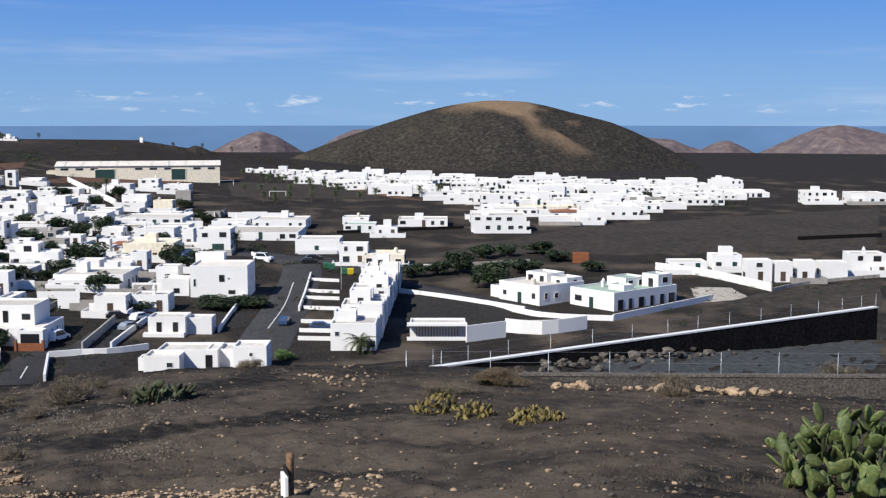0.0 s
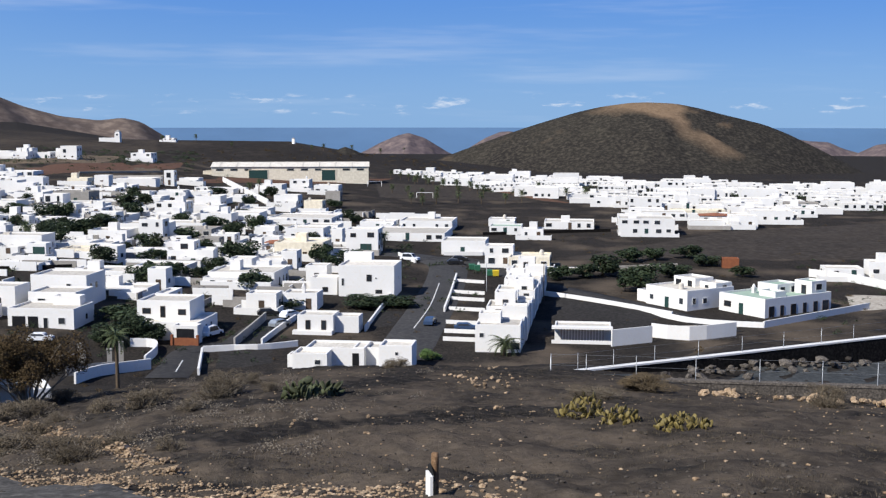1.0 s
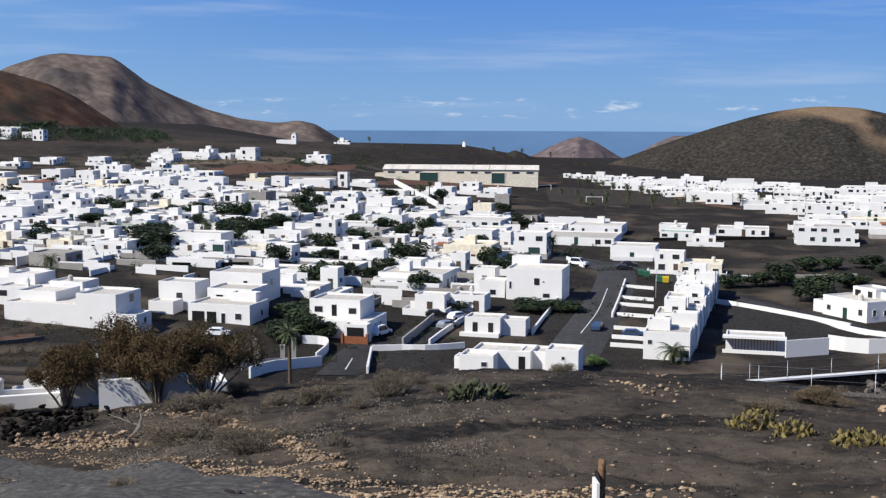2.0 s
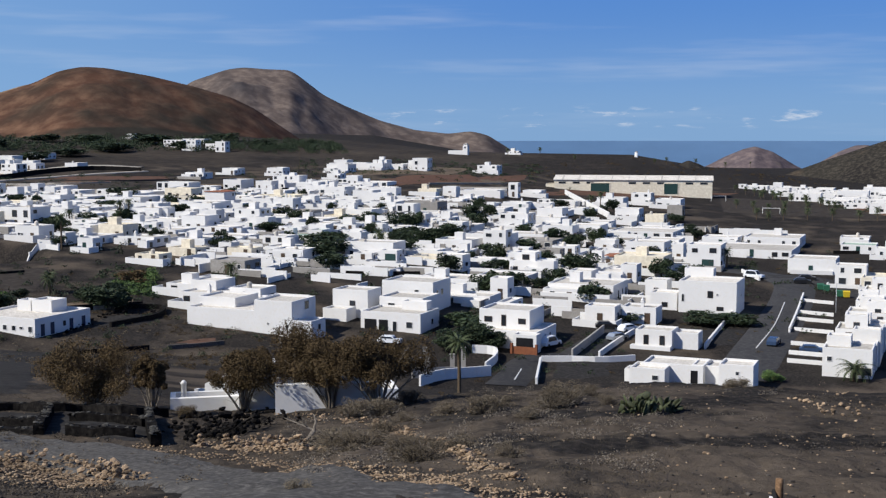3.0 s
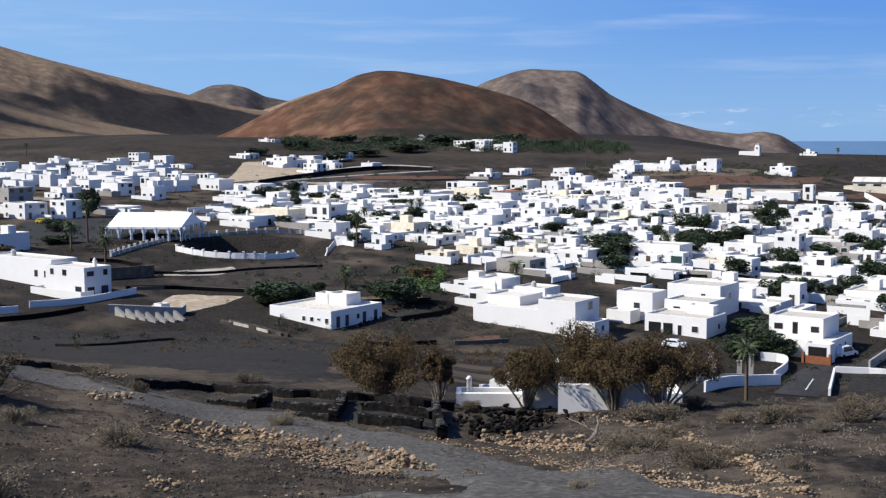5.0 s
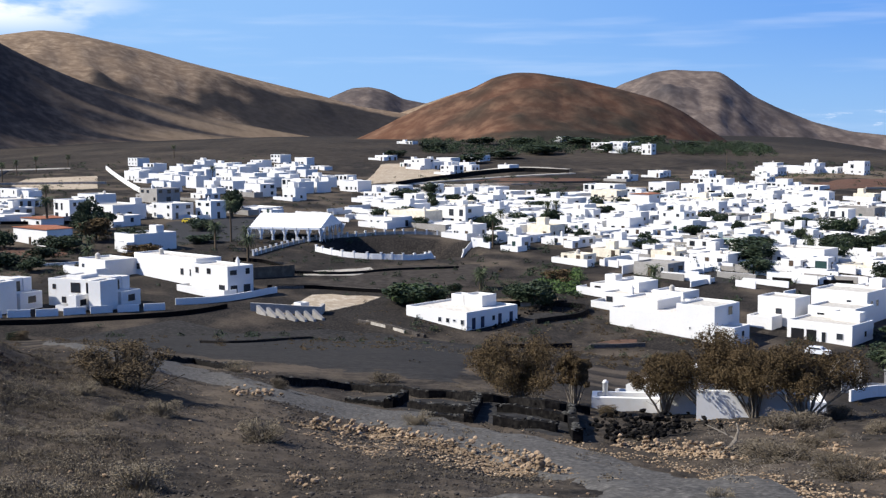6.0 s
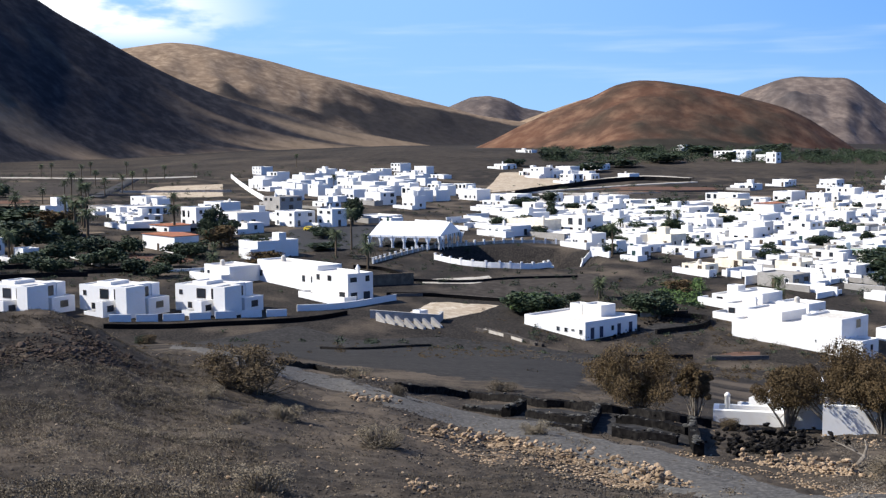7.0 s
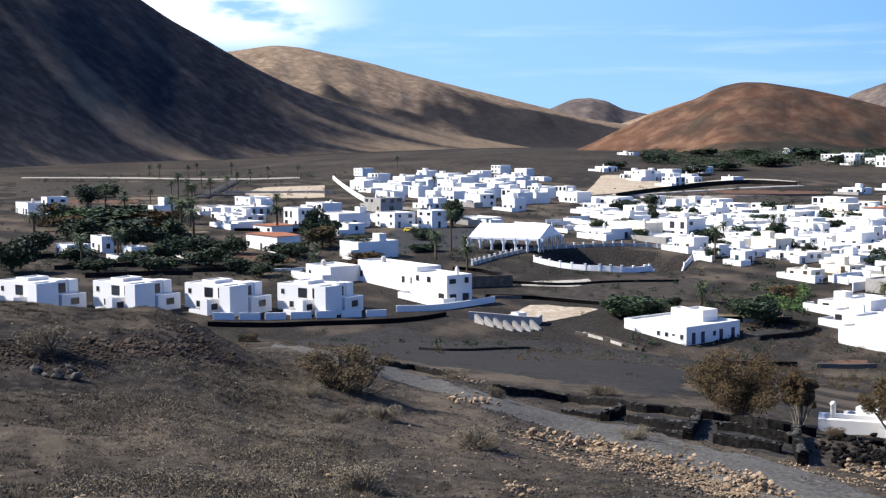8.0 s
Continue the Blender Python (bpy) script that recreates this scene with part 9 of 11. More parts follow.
palm(-431.6, 322.0, 7.5, 0.89)
palm(-248.3, 150.1, 4.4, 0.75)
palm(-265.9, 99.7, 6.7, 0.85)
palm(-284.8, 116.6, 5.1, 0.78)
palm(-421.6, 153.2, 6.9, 0.86)
palm(-134.6, 473.0, 4.6, 0.76)
palm(-129.0, 466.3, 6.7, 0.85)
palm(-86.2, 528.6, 3.5, 0.71)
palm(-77.4, 516.8, 3.9, 0.72)
palm(-64.5, 515.5, 4.3, 0.74)
palm(-70.4, 510.8, 3.3, 0.70)
palm(-55.6, 517.7, 4.3, 0.75)
palm(-45.2, 520.1, 4.4, 0.75)
palm(-9.8, 508.7, 4.2, 0.74)
palm(-1.8, 510.4, 4.3, 0.74)
palm(-23.1, 550.1, 4.1, 0.73)
palm(-87.2, 605.4, 3.4, 0.70)
palm(-78.1, 590.4, 3.3, 0.70)
palm(-69.8, 579.2, 3.2, 0.70)
palm(-61.9, 568.5, 3.2, 0.69)
palm(-54.7, 562.1, 3.1, 0.69)
palm(-280.8, 780.9, 3.8, 0.72)
palm(-262.2, 793.9, 4.6, 0.76)
palm(-229.2, 765.7, 3.0, 0.68)
palm(-177.3, 803.3, 3.8, 0.72)
palm(-173.6, 883.1, 4.2, 0.74)
palm(-153.2, 886.9, 4.2, 0.74)
palm(-245.8, 1608.5, 9.0, 0.96)
palm(-181.7, 788.5, 3.0, 0.68)
palm(-136.8, 283.6, 4.4, 0.75)
palm(-54.1, 318.2, 4.5, 0.75)
palm(-140.5, 218.4, 4.8, 0.92)
palm(-166.3, 192.2, 3.1, 0.83)
palm(-143.1, 295.3, 3.8, 0.87)
palm(-244.6, 292.6, 3.5, 0.85)
palm(-206.9, 244.3, 8.2, 0.92)
palm(-258.7, 282.8, 3.9, 0.73)
palm(-257.0, 285.1, 3.9, 0.73)
palm(-240.1, 310.8, 5.1, 0.78)
palm(-242.5, 318.4, 4.8, 0.77)
palm(-167.2, 193.6, 3.6, 0.71)
palm(-136.6, 213.0, 3.5, 0.71)
palm(-106.6, 290.4, 3.6, 0.71)
tree(-82.7, 282.7, 11.0, 6.0, "dark")
tree(-76.0, 193.3, 8.3, 5.3, "dark")
tree(-77.9, 190.3, 7.7, 4.2, "dark")
tree(-72.5, 194.6, 6.6, 3.7, "dark")
tree(-146.2, 269.6, 15.5, 5.5, "dark")
tree(-140.8, 304.4, 7.1, 4.1, "dark")
tree(-58.1, 232.0, 11.5, 2.2, "dark")
tree(-64.1, 232.9, 7.7, 2.2, "dark")
tree(-44.5, 232.8, 10.1, 2.4, "dark")
tree(-38.1, 234.7, 8.9, 2.2, "dark")
tree(-78.7, 170.2, 4.0, 1.9, "dark")
tree(-24.1, 184.1, 4.0, 1.5, "light")
tree(-76.4, 331.5, 3.6, 3.1, "dark")
tree(-85.0, 257.1, 5.0, 2.8, "dark")
tree(-7.4, 275.7, 7.3, 3.5, "dark")
tree(-1.2, 278.7, 7.4, 3.6, "dark")
tree(3.2, 282.3, 9.0, 5.0, "dark")
tree(10.6, 259.0, 11.1, 6.6, "dark")
tree(9.6, 308.2, 8.2, 3.9, "dark")
tree(16.6, 311.7, 6.7, 3.5, "dark")
tree(25.2, 316.7, 8.5, 3.9, "dark")
tree(18.8, 280.9, 9.0, 3.6, "dark")
tree(28.0, 301.4, 8.1, 3.1, "dark")
tree(35.1, 284.0, 6.1, 2.9, "dark")
tree(-366.3, 136.4, 22.9, 5.2, "light")
tree(-342.2, 140.6, 23.7, 7.5, "dark")
tree(-328.9, 145.1, 15.3, 7.3, "brown")
tree(-490.5, 194.8, 14.1, 6.5, "dark")
tree(-487.6, 185.4, 11.1, 5.8, "dark")
tree(-364.8, 155.5, 12.7, 5.1, "dark")
tree(-350.8, 127.3, 13.9, 4.6, "brown")
tree(-294.9, 133.1, 10.3, 3.6, "dark")
tree(-285.9, 138.1, 8.5, 3.9, "dark")
tree(-278.1, 142.0, 8.3, 3.8, "dark")
tree(-265.1, 153.8, 8.2, 3.7, "dark")
tree(-270.6, 152.1, 6.6, 3.5, "dark")
tree(-295.6, 176.1, 5.5, 7.0, "dark")
tree(-276.0, 168.7, 10.3, 5.9, "brown")
tree(-241.8, 160.1, 7.7, 3.3, "brown")
tree(-277.5, 202.9, 7.3, 3.2, "dark")
tree(-312.5, 239.9, 7.1, 8.4, "dark")
tree(-256.7, 186.8, 10.1, 2.3, "dark")
tree(-274.8, 103.3, 10.9, 4.5, "dark")
tree(-268.5, 112.8, 9.3, 3.6, "dark")
tree(-256.3, 114.2, 9.0, 2.9, "dark")
tree(-261.8, 124.9, 6.2, 2.7, "dark")
tree(-249.1, 131.3, 7.5, 2.9, "dark")
tree(-239.6, 130.4, 7.3, 3.1, "dark")
tree(-160.8, 165.7, 11.1, 4.9, "dark")
tree(-159.6, 170.5, 7.5, 4.0, "dark")
tree(-144.3, 183.9, 7.5, 4.8, "dark")
tree(-149.5, 185.3, 6.3, 4.1, "dark")
tree(-160.8, 211.1, 7.1, 3.0, "brown")
tree(-98.0, 215.0, 7.6, 3.0, "dark")
tree(-339.1, 332.7, 5.1, 3.4, "dark")
tree(-480.8, 545.1, 23.2, 5.9, "dark")
tree(-487.5, 584.0, 24.3, 5.4, "dark")
tree(-487.2, 629.2, 29.7, 6.5, "dark")
tree(-512.4, 700.8, 37.0, 8.0, "dark")
tree(-465.5, 675.2, 26.2, 5.9, "dark")
tree(-558.6, 599.9, 21.8, 6.7, "dark")
tree(-492.6, 758.6, 28.9, 6.5, "dark")
tree(-440.5, 721.4, 22.5, 5.2, "dark")
tree(-552.8, 687.4, 28.2, 6.3, "dark")
tree(-583.4, 673.7, 28.5, 6.4, "dark")
tree(-535.5, 540.2, 16.2, 5.4, "dark")
tree(-136.1, 253.6, 9.2, 4.4, "dark")
tree(-79.5, 205.8, 10.6, 3.8, "dark")
tree(-82.8, 206.0, 7.1, 3.4, "dark")
tree(-252.8, 284.9, 7.3, 3.9, "dark")
tree(-270.6, 275.3, 10.3, 4.3, "dark")
tree(-249.3, 367.0, 9.5, 3.6, "dark")
tree(-156.0, 288.4, 14.0, 4.3, "dark")
tree(-143.3, 283.6, 6.8, 2.9, "dark")
tree(-174.8, 268.7, 6.8, 3.6, "dark")
tree(-211.1, 248.3, 4.5, 3.0, "dark")
tree(-230.6, 301.2, 7.3, 3.9, "dark")
tree(-242.0, 296.5, 8.2, 3.1, "dark")
tree(-190.4, 333.5, 6.1, 3.9, "dark")
tree(-182.9, 307.0, 9.5, 3.3, "dark")
tree(-136.9, 334.0, 9.6, 3.7, "dark")
tree(-220.3, 263.8, 5.5, 3.2, "dark")
tree(-269.4, 265.0, 8.1, 3.9, "dark")
shrub(-177.32, 93.16, 2.78, 1.86, "green")
shrub(-14.21, 38.51, 1.14, 0.57, "grey")
shrub(-10.95, 26.63, 1.18, 0.42, "grey")
shrub(-12.7, 27.74, 1.47, 0.53, "grey")
shrub(-16.11, 33.32, 1.23, 0.48, "dry")
shrub(-12.41, 39.58, 1.15, 0.77, "grey")
shrub(-13.28, 46.06, 1.11, 0.62, "grey")
shrub(-16.33, 38.83, 1.17, 0.59, "dry")
shrub(-9.63, 58.14, 0.98, 0.60, "dry")
shrub(0.19, 37.74, 2.10, 0.42, "dry")
shrub(7.40, 38.60, 1.27, 0.66, "dry")
shrub(-8.62, 23.94, 0.71, 0.41, "grey")
shrub(-10.57, 39.38, 0.76, 0.42, "grey")
shrub(-17.12, 37.04, 0.90, 0.35, "grey")
shrub(-19.79, 38.63, 1.41, 0.80, "grey")
shrub(-17.05, 31.79, 1.00, 0.67, "grey")
shrub(-12.25, 38.29, 1.49, 0.75, "grey")
shrub(-21.19, 46.55, 1.42, 0.71, "grey")
shrub(4.99, 15.97, 0.93, 0.43, "grey")
shrub(25.77, 77.32, 3.40, 2.27, "grey", label="bare branching grey shrub by the fence")
# prickly pears
prickly_pear(-0.17, 30.63, 1.21, 0.68, 110, M_CACTUS_YELLOW, "yellow-brown prickly pear clump on the slope", 1, 0.15)
prickly_pear(0.76, 27.79, 0.90, 0.49, 80, M_CACTUS_YELLOW, "yellow-green low prickly pear clump", 2, 0.14)
prickly_pear(2.08, 26.79, 1.31, 0.45, 100, M_CACTUS_YELLOW, "low yellowing prickly pear clump", 3, 0.14)
prickly_pear(-8.85, 36.07, 1.29, 0.79, 60, M_CACTUS_DARK, "dark green prickly pear above the houses", 4, 0.27)
prickly_pear(-8.38, 37.42, 1.07, 0.64, 45, M_CACTUS_DARK, "dark green prickly pear above the houses", 6, 0.27)
prickly_pear(5.41, 15.10, 2.22, 1.35, 230, M_CACTUS, "tall bright green prickly pear with broad pads", 5, 0.24)
prickly_pear(6.24, 21.32, 0.72, 0.31, 36, M_CACTUS, "yellow-green prickly pear shoots in the grass", 7, 0.20)
# signpost by the track
signpost(-1.98, 15.37)
# bushes and tamarisks on the near hillside
shrub(-34.07, 21.61, 3.18, 1.96, "olive", label="large rounded olive-brown bush beside the track")
shrub(-27.16, 16.81, 0.81, 0.53, "straw")
shrub(-28.52, 19.17, 1.11, 0.61, "straw")
shrub(-24.24, 19.26, 1.36, 0.72, "straw")
shrub(-38.53, 31.73, 0.88, 0.69, "dry")
shrub(-54.48, 41.87, 1.75, 0.83, "straw")
shrub(-28.56, 29.54, 1.14, 0.65, "straw")
shrub(-176.77, 93.90, 3.71, 1.85, "olive")
shrub(-33.98, 11.46, 1.83, 1.00, "grey", label="bare grey branching shrub among the stones")
shrub(-17.06, 10.93, 1.03, 0.66, "straw")
shrub(-31.65, 18.70, 1.02, 0.51, "straw")
shrub(-15.42, 30.64, 1.66, 0.69, "grey", label="wide grey-brown twiggy bush at the field corner")
shrub(-10.56, 23.55, 1.43, 0.56, "grey")
shrub(-15.66, 29.7, 1.12, 0.43, "grey")
shrub(-8.57, 14.86, 0.48, 0.32, "straw")
shrub(-19.86, 40.40, 2.50, 0.83, "grey")
shrub(-29.06, 41.63, 1.18, 0.59, "olive")
shrub(-14.17, 36.93, 1.47, 0.73, "grey")
shrub(-12.29, 39.52, 1.73, 0.96, "grey")
shrub(-11.62, 33.98, 0.83, 0.43, "grey")
shrub(-15.76, 30.35, 2.28, 0.69, "grey")
shrub(2.09, 43.85, 2.24, 0.73, "olive")
shrub(9.05, 47.22, 1.56, 0.76, "dry")
shrub(-10.05, 63.84, 1.20, 0.60, "grey")
shrub(-49.19, 48.33, 1.92, 0.83, "grey")
tamarisk(-34.82, 42.83, 4.22, 2.72, 1, thin=False)
tamarisk(-31.38, 42.32, 1.61, 2.62, 2, thin=True)
tamarisk(-28.60, 45.15, 2.48, 2.87, 3, thin=True)
tamarisk(-26.11, 45.06, 4.46, 3.40, 4, thin=True)
tamarisk(-21.68, 44.41, 4.01, 3.09, 5, thin=True)
tamarisk(-23.89, 44.54, 2.81, 2.86, 6, thin=True)
# grass, gravel and scrub
grass_stuff("dry_grass", 30000, -22, 75, 13, 70, M_GRASS, "thin dry grass over the hillside", 3, tall=(0.025, 0.075), patchy=0.3)
grass_stuff("grey_grass", 12000, -22, 75, 12, 60, M_GRASS, "thin grey weeds over the hillside", 5, tall=(0.025, 0.07), patchy=0.15)
grass_stuff("mound_grass", 22000, 57, 75, 12, 46, M_GRASS, "dense dry grass on the mound", 8, tall=(0.03, 0.10), patchy=0.12)
gravel("gravel", 7000, -22, 75, 12, 62, M_GREY_STONE, "scattered small grey stones on the soil", 4)
gravel("bank_gravel", 9000, 38, 58, 12, 40, M_GREY_STONE, "small grey stones on the bank below the track", 10, sizes=(0.015, 0.06))
gravel("pale_gravel", 2600, -22, 75, 12, 62, M_PALE_STONE, "scattered small ochre stones on the soil", 6)
gravel("verge_gravel", 1500, 3, 24, 13.5, 16.8, M_PALE_STONE, "pale gravel along the track edge", 9, sizes=(0.03, 0.10))
woodland("woodland", 27.5, 43.5, 790, 930, 640, 3.2, M_LEAF, "dark green woodland at the foot of the red cone", 3)
woodland("valley_scrub", 14, 74, 185, 560, 1500, 1.1, M_LEAF, "dark low scrub over the valley floor", 5)
woodland("dry_scrub", -20, 74, 105, 420, 1100, 0.6, M_TAMARISK, "brown dry scrub over the valley floor", 6)
tree(-148.7, 380.0, 8.8, 5.1, "dark")
tree(-125.8, 459.7, 4.3, 3.2, "dark")
tree(-108.3, 344.1, 8.2, 4.6, "dark")
tree(-90.6, 254.9, 7.3, 3.7, "dark")
tree(-70.0, 248.0, 7.0, 4.3, "dark")
tree(-102.1, 340.4, 6.9, 3.3, "dark")
tree(-79.8, 396.1, 6.2, 3.9, "dark")
tree(-98.0, 352.4, 7.6, 5.2, "dark")
tree(-167.4, 341.5, 8.7, 4.2, "dark")
tree(-90.2, 342.3, 6.2, 3.6, "dark")
tree(-112.0, 283.0, 4.2, 3.1, "dark")
tree(-121.5, 352.8, 6.3, 3.7, "dark")
tree(-65.3, 292.0, 5.9, 5.0, "dark")
tree(-131.0, 287.5, 6.6, 4.2, "dark")
tree(-76.2, 389.4, 5.2, 3.1, "dark")
tree(-79.2, 306.7, 5.6, 3.3, "dark")
tree(-97.7, 326.8, 6.6, 5.2, "dark")
tree(-101.5, 274.9, 7.4, 3.4, "dark")
tree(-154.8, 333.7, 8.5, 4.8, "dark")
tree(-91.2, 248.0, 7.7, 5.0, "dark")
tree(-93.0, 245.0, 7.8, 4.7, "dark")
tree(-151.4, 339.2, 5.8, 5.2, "dark")
tree(-111.8, 378.2, 8.8, 3.4, "dark")
tree(-108.8, 290.1, 7.8, 4.6, "dark")
tree(-93.6, 290.6, 6.3, 4.2, "dark")
tree(-125.3, 473.4, 6.5, 5.0, "dark")
tree(-160.4, 416.3, 6.5, 4.8, "dark")
tree(-120.7, 421.0, 5.8, 4.9, "dark")
tree(-134.3, 321.3, 8.5, 4.0, "dark")
tree(-148.6, 394.8, 6.8, 5.0, "dark")
tree(-106.0, 311.9, 7.6, 4.1, "dark")
tree(-177.8, 370.5, 5.1, 3.7, "dark")
tree(-93.7, 442.6, 7.5, 3.4, "dark")
tree(-144.0, 461.7, 8.5, 3.6, "dark")
tree(-59.0, 295.3, 8.6, 3.7, "dark")
tree(-132.0, 318.2, 8.8, 4.6, "dark")
tree(-84.2, 266.3, 6.5, 4.1, "dark")
tree(-140.0, 359.8, 7.3, 4.3, "dark")
tree(-61.5, 285.8, 5.6, 3.5, "dark")
tree(-109.7, 263.6, 6.6, 5.1, "dark")
tree(-276.2, 348.8, 7.1, 3.2, "dark")
tree(-322.4, 327.9, 8.1, 4.6, "dark")
tree(-206.6, 331.1, 8.5, 3.4, "dark")
tree(-172.6, 376.2, 7.7, 3.1, "dark")
tree(-199.9, 341.2, 7.3, 3.6, "dark")
tree(-253.7, 395.3, 5.1, 4.9, "dark")
tree(-188.8, 336.7, 4.5, 4.1, "dark")
tree(-236.7, 336.5, 8.3, 3.5, "dark")
tree(-152.6, 308.6, 5.1, 4.9, "dark")
tree(-233.5, 274.7, 6.1, 4.6, "dark")
tree(-194.7, 366.3, 4.2, 3.8, "dark")
tree(-196.3, 269.8, 4.9, 4.5, "dark")
tree(-173.2, 313.8, 4.4, 5.1, "dark")
tree(-133.1, 283.8, 4.1, 4.6, "dark")
tree(-207.1, 276.3, 4.1, 3.6, "dark")
tree(-306.1, 337.8, 8.1, 3.3, "dark")
tree(-288.0, 307.5, 4.9, 4.5, "dark")
tree(-244.6, 285.1, 5.9, 3.1, "dark")
tree(-219.1, 355.6, 9.0, 3.3, "dark")
tree(-231.9, 411.9, 4.2, 3.8, "dark")
tree(-134.0, 307.2, 7.1, 4.6, "dark")
tree(-135.8, 302.0, 4.6, 3.7, "dark")
tree(-292.9, 334.6, 4.2, 4.0, "dark")
tree(-290.7, 372.6, 7.8, 4.6, "dark")
tree(-274.7, 359.7, 8.5, 4.7, "dark")
tree(-318.2, 327.9, 8.3, 4.6, "dark")
tree(-244.9, 374.2, 6.4, 3.5, "dark")
tree(-142.9, 313.4, 7.3, 3.7, "dark")
tree(-181.0, 277.4, 4.5, 4.0, "dark")
tree(-264.2, 335.3, 8.4, 3.3, "dark")
tree(-138.3, 299.5, 6.9, 3.9, "dark")
tree(-241.8, 280.2, 6.6, 3.3, "dark")
tree(-292.7, 380.5, 8.8, 3.6, "dark")
tree(-160.3, 342.0, 7.0, 3.9, "dark")
tree(-164.4, 284.8, 4.1, 4.2, "dark")
tree(-132.8, 308.4, 4.7, 3.1, "dark")
tree(-174.5, 335.8, 4.2, 3.4, "dark")
tree(-304.4, 324.5, 4.5, 4.4, "dark")
tree(-132.1, 304.8, 6.5, 5.2, "dark")
tree(-331.3, 354.5, 8.7, 5.2, "dark")
tree(-185.7, 389.7, 5.2, 4.0, "dark")
tree(-232.8, 272.9, 5.3, 4.3, "dark")
tree(-231.2, 299.7, 7.1, 4.8, "dark")
tree(-205.2, 305.3, 7.5, 3.6, "dark")
tree(-254.3, 357.1, 6.1, 4.2, "dark")
tree(-228.3, 288.6, 4.0, 3.1, "dark")
tree(-249.0, 260.5, 6.0, 3.2, "dark")
tree(-168.9, 333.1, 7.6, 3.5, "dark")
# scrub, gardens and weeds by stretches
scrub_patch("garden_greenery", [(-336.8, 119.0), (-293.1, 136.9), (-409.7, 198.3), (-436.7, 154.7)], 90, 1.9, M_LEAF, "dense dark green garden trees and bushes", 51, 60)
scrub_patch("garden_scrub", [(-245.2, 100.5), (-224.9, 137.3), (-279.5, 163.9), (-296.3, 130.6)], 110, 1.0, M_LEAF, "dark garden bushes between the walls", 52, 40)
scrub_patch("slope_scrub", [(-99.76, 108.35), (-89.28, 142.97), (-128.6, 219.1), (-158.6, 197.4)], 330, 0.6, M_TAMARISK, "brown dry scrub on the slope below the white buildings", 53, 40)
scrub_patch("slope_weeds", [(-103.77, 102.77), (-89.28, 142.97), (-117.4, 200.0), (-151.3, 155.3)], 420, 0.42, M_DRY, "straw-coloured weeds on the slope", 54, 40)
scrub_patch("green_hollow", [(-151.4, 186.8), (-144.9, 197.7), (-169.6, 233.4), (-176.6, 221.8)], 60, 1.1, M_LEAF, "green bushes in the hollow beside the single house", 55, 60)
scrub_patch("house_bushes", [(-164.6, 162.8), (-166.0, 180.1), (-175.6, 188.8), (-177.3, 177.0)], 30, 1.4, M_LEAF_LIGHT, "bright green bushes beside the single house", 56, 70)
scrub_patch("village_greenery", [(-168.8, 183.7), (-66.4, 258.4), (-111.8, 432.1), (-255.8, 294.9)], 280, 1.7, M_LEAF, "dark green bushes between the village houses", 57, 40)
scrub_patch("village_greenery", [(-103.8, 201.3), (-19.8, 229.3), (-35.0, 399.7), (-172.0, 335.4)], 220, 1.6, M_LEAF, "dark green bushes between the village houses", 58, 40)
scrub_patch("plot_scrub", [(28.1, 225.3), (71.6, 194.1), (114.9, 314.2), (53.9, 315.7)], 150, 0.8, M_LEAF, "dark bushes in the gardens along the lane", 59, 40)
scrub_patch("foot_scrub", [(-529.3, 173.4), (-457.3, 368.3), (-603.6, 486.3), (-778.2, 255.3)], 220, 1.8, M_LEAF, "dark scrub along the road at the mountain foot", 60, 30)
scrub_patch("foot_scrub", [(-364.1, 350.1), (-160.3, 588.2), (-190.1, 697.0), (-445.6, 428.7)], 240, 1.8, M_LEAF, "dark scrub on the slope above the village", 61, 30)
scrub_patch("hill_weeds", [(-20.7, 34.29), (-3.2, 24.2), (-7.5, 56.6), (-44.95, 74.69)], 150, 0.26, M_TWIG, "low grey weeds on the hillside", 62, 60)
scrub_patch("hill_weeds", [(-18.0, 14.2), (-12.4, 18.0), (-23.4, 35.49), (-34.96, 29.84)], 90, 0.24, M_DRY, "low straw-coloured weeds on the hillside", 63, 60)
scrub_patch("mound_weeds", [(-16.2, 5.6), (-16.2, 13.0), (-75.71, 50.05), (-34.7, 12.1)], 230, 0.22, M_DRY, "low straw-coloured weeds on the mound", 64, 60)
scrub_patch("track_weeds", [(-11.6, 20.2), (-4.7, 21.1), (-8.2, 36.4), (-23.64, 39.5)], 150, 0.26, M_TWIG, "low grey weeds beside the track", 65, 60)
scrub_patch("hollow_tufts", [(-15.2, 5.0), (-14.6, 8.8), (-36.5, 22.1), (-32.0, 11.7)], 2600, 0.17, M_STRAW, "tufts of withered straw-brown grass in the hollow", 81, 22)
scrub_patch("hollow_tufts", [(-15.2, 5.0), (-14.6, 8.8), (-36.5, 22.1), (-32.0, 11.7)], 2200, 0.15, M_DRY, "tufts of withered grey-brown grass in the hollow", 82, 22)
scrub_patch("bank_tufts", [(-14.6, 8.8), (-16.3, 13.8), (-30.6, 23.5), (-33.0, 19.9)], 160, 0.12, M_STRAW, "sparse pale straw tufts on the dark bank", 83, 30)
scrub_patch("bank_scrub", [(-101.4, 81.53), (-105.46, 106.36), (-159.9, 173.4), (-163.3, 144.4)], 150, 0.45, M_TAMARISK, "brown scrub on the bank of the ash field", 66, 40)
dry_wall([(-156.3, 147.6), (-148.7, 148.4), (-141.6, 147.5)], 0.5, "low stone edge on the bank below the single house", thick=0.55, mat=M_GREY_STONE)
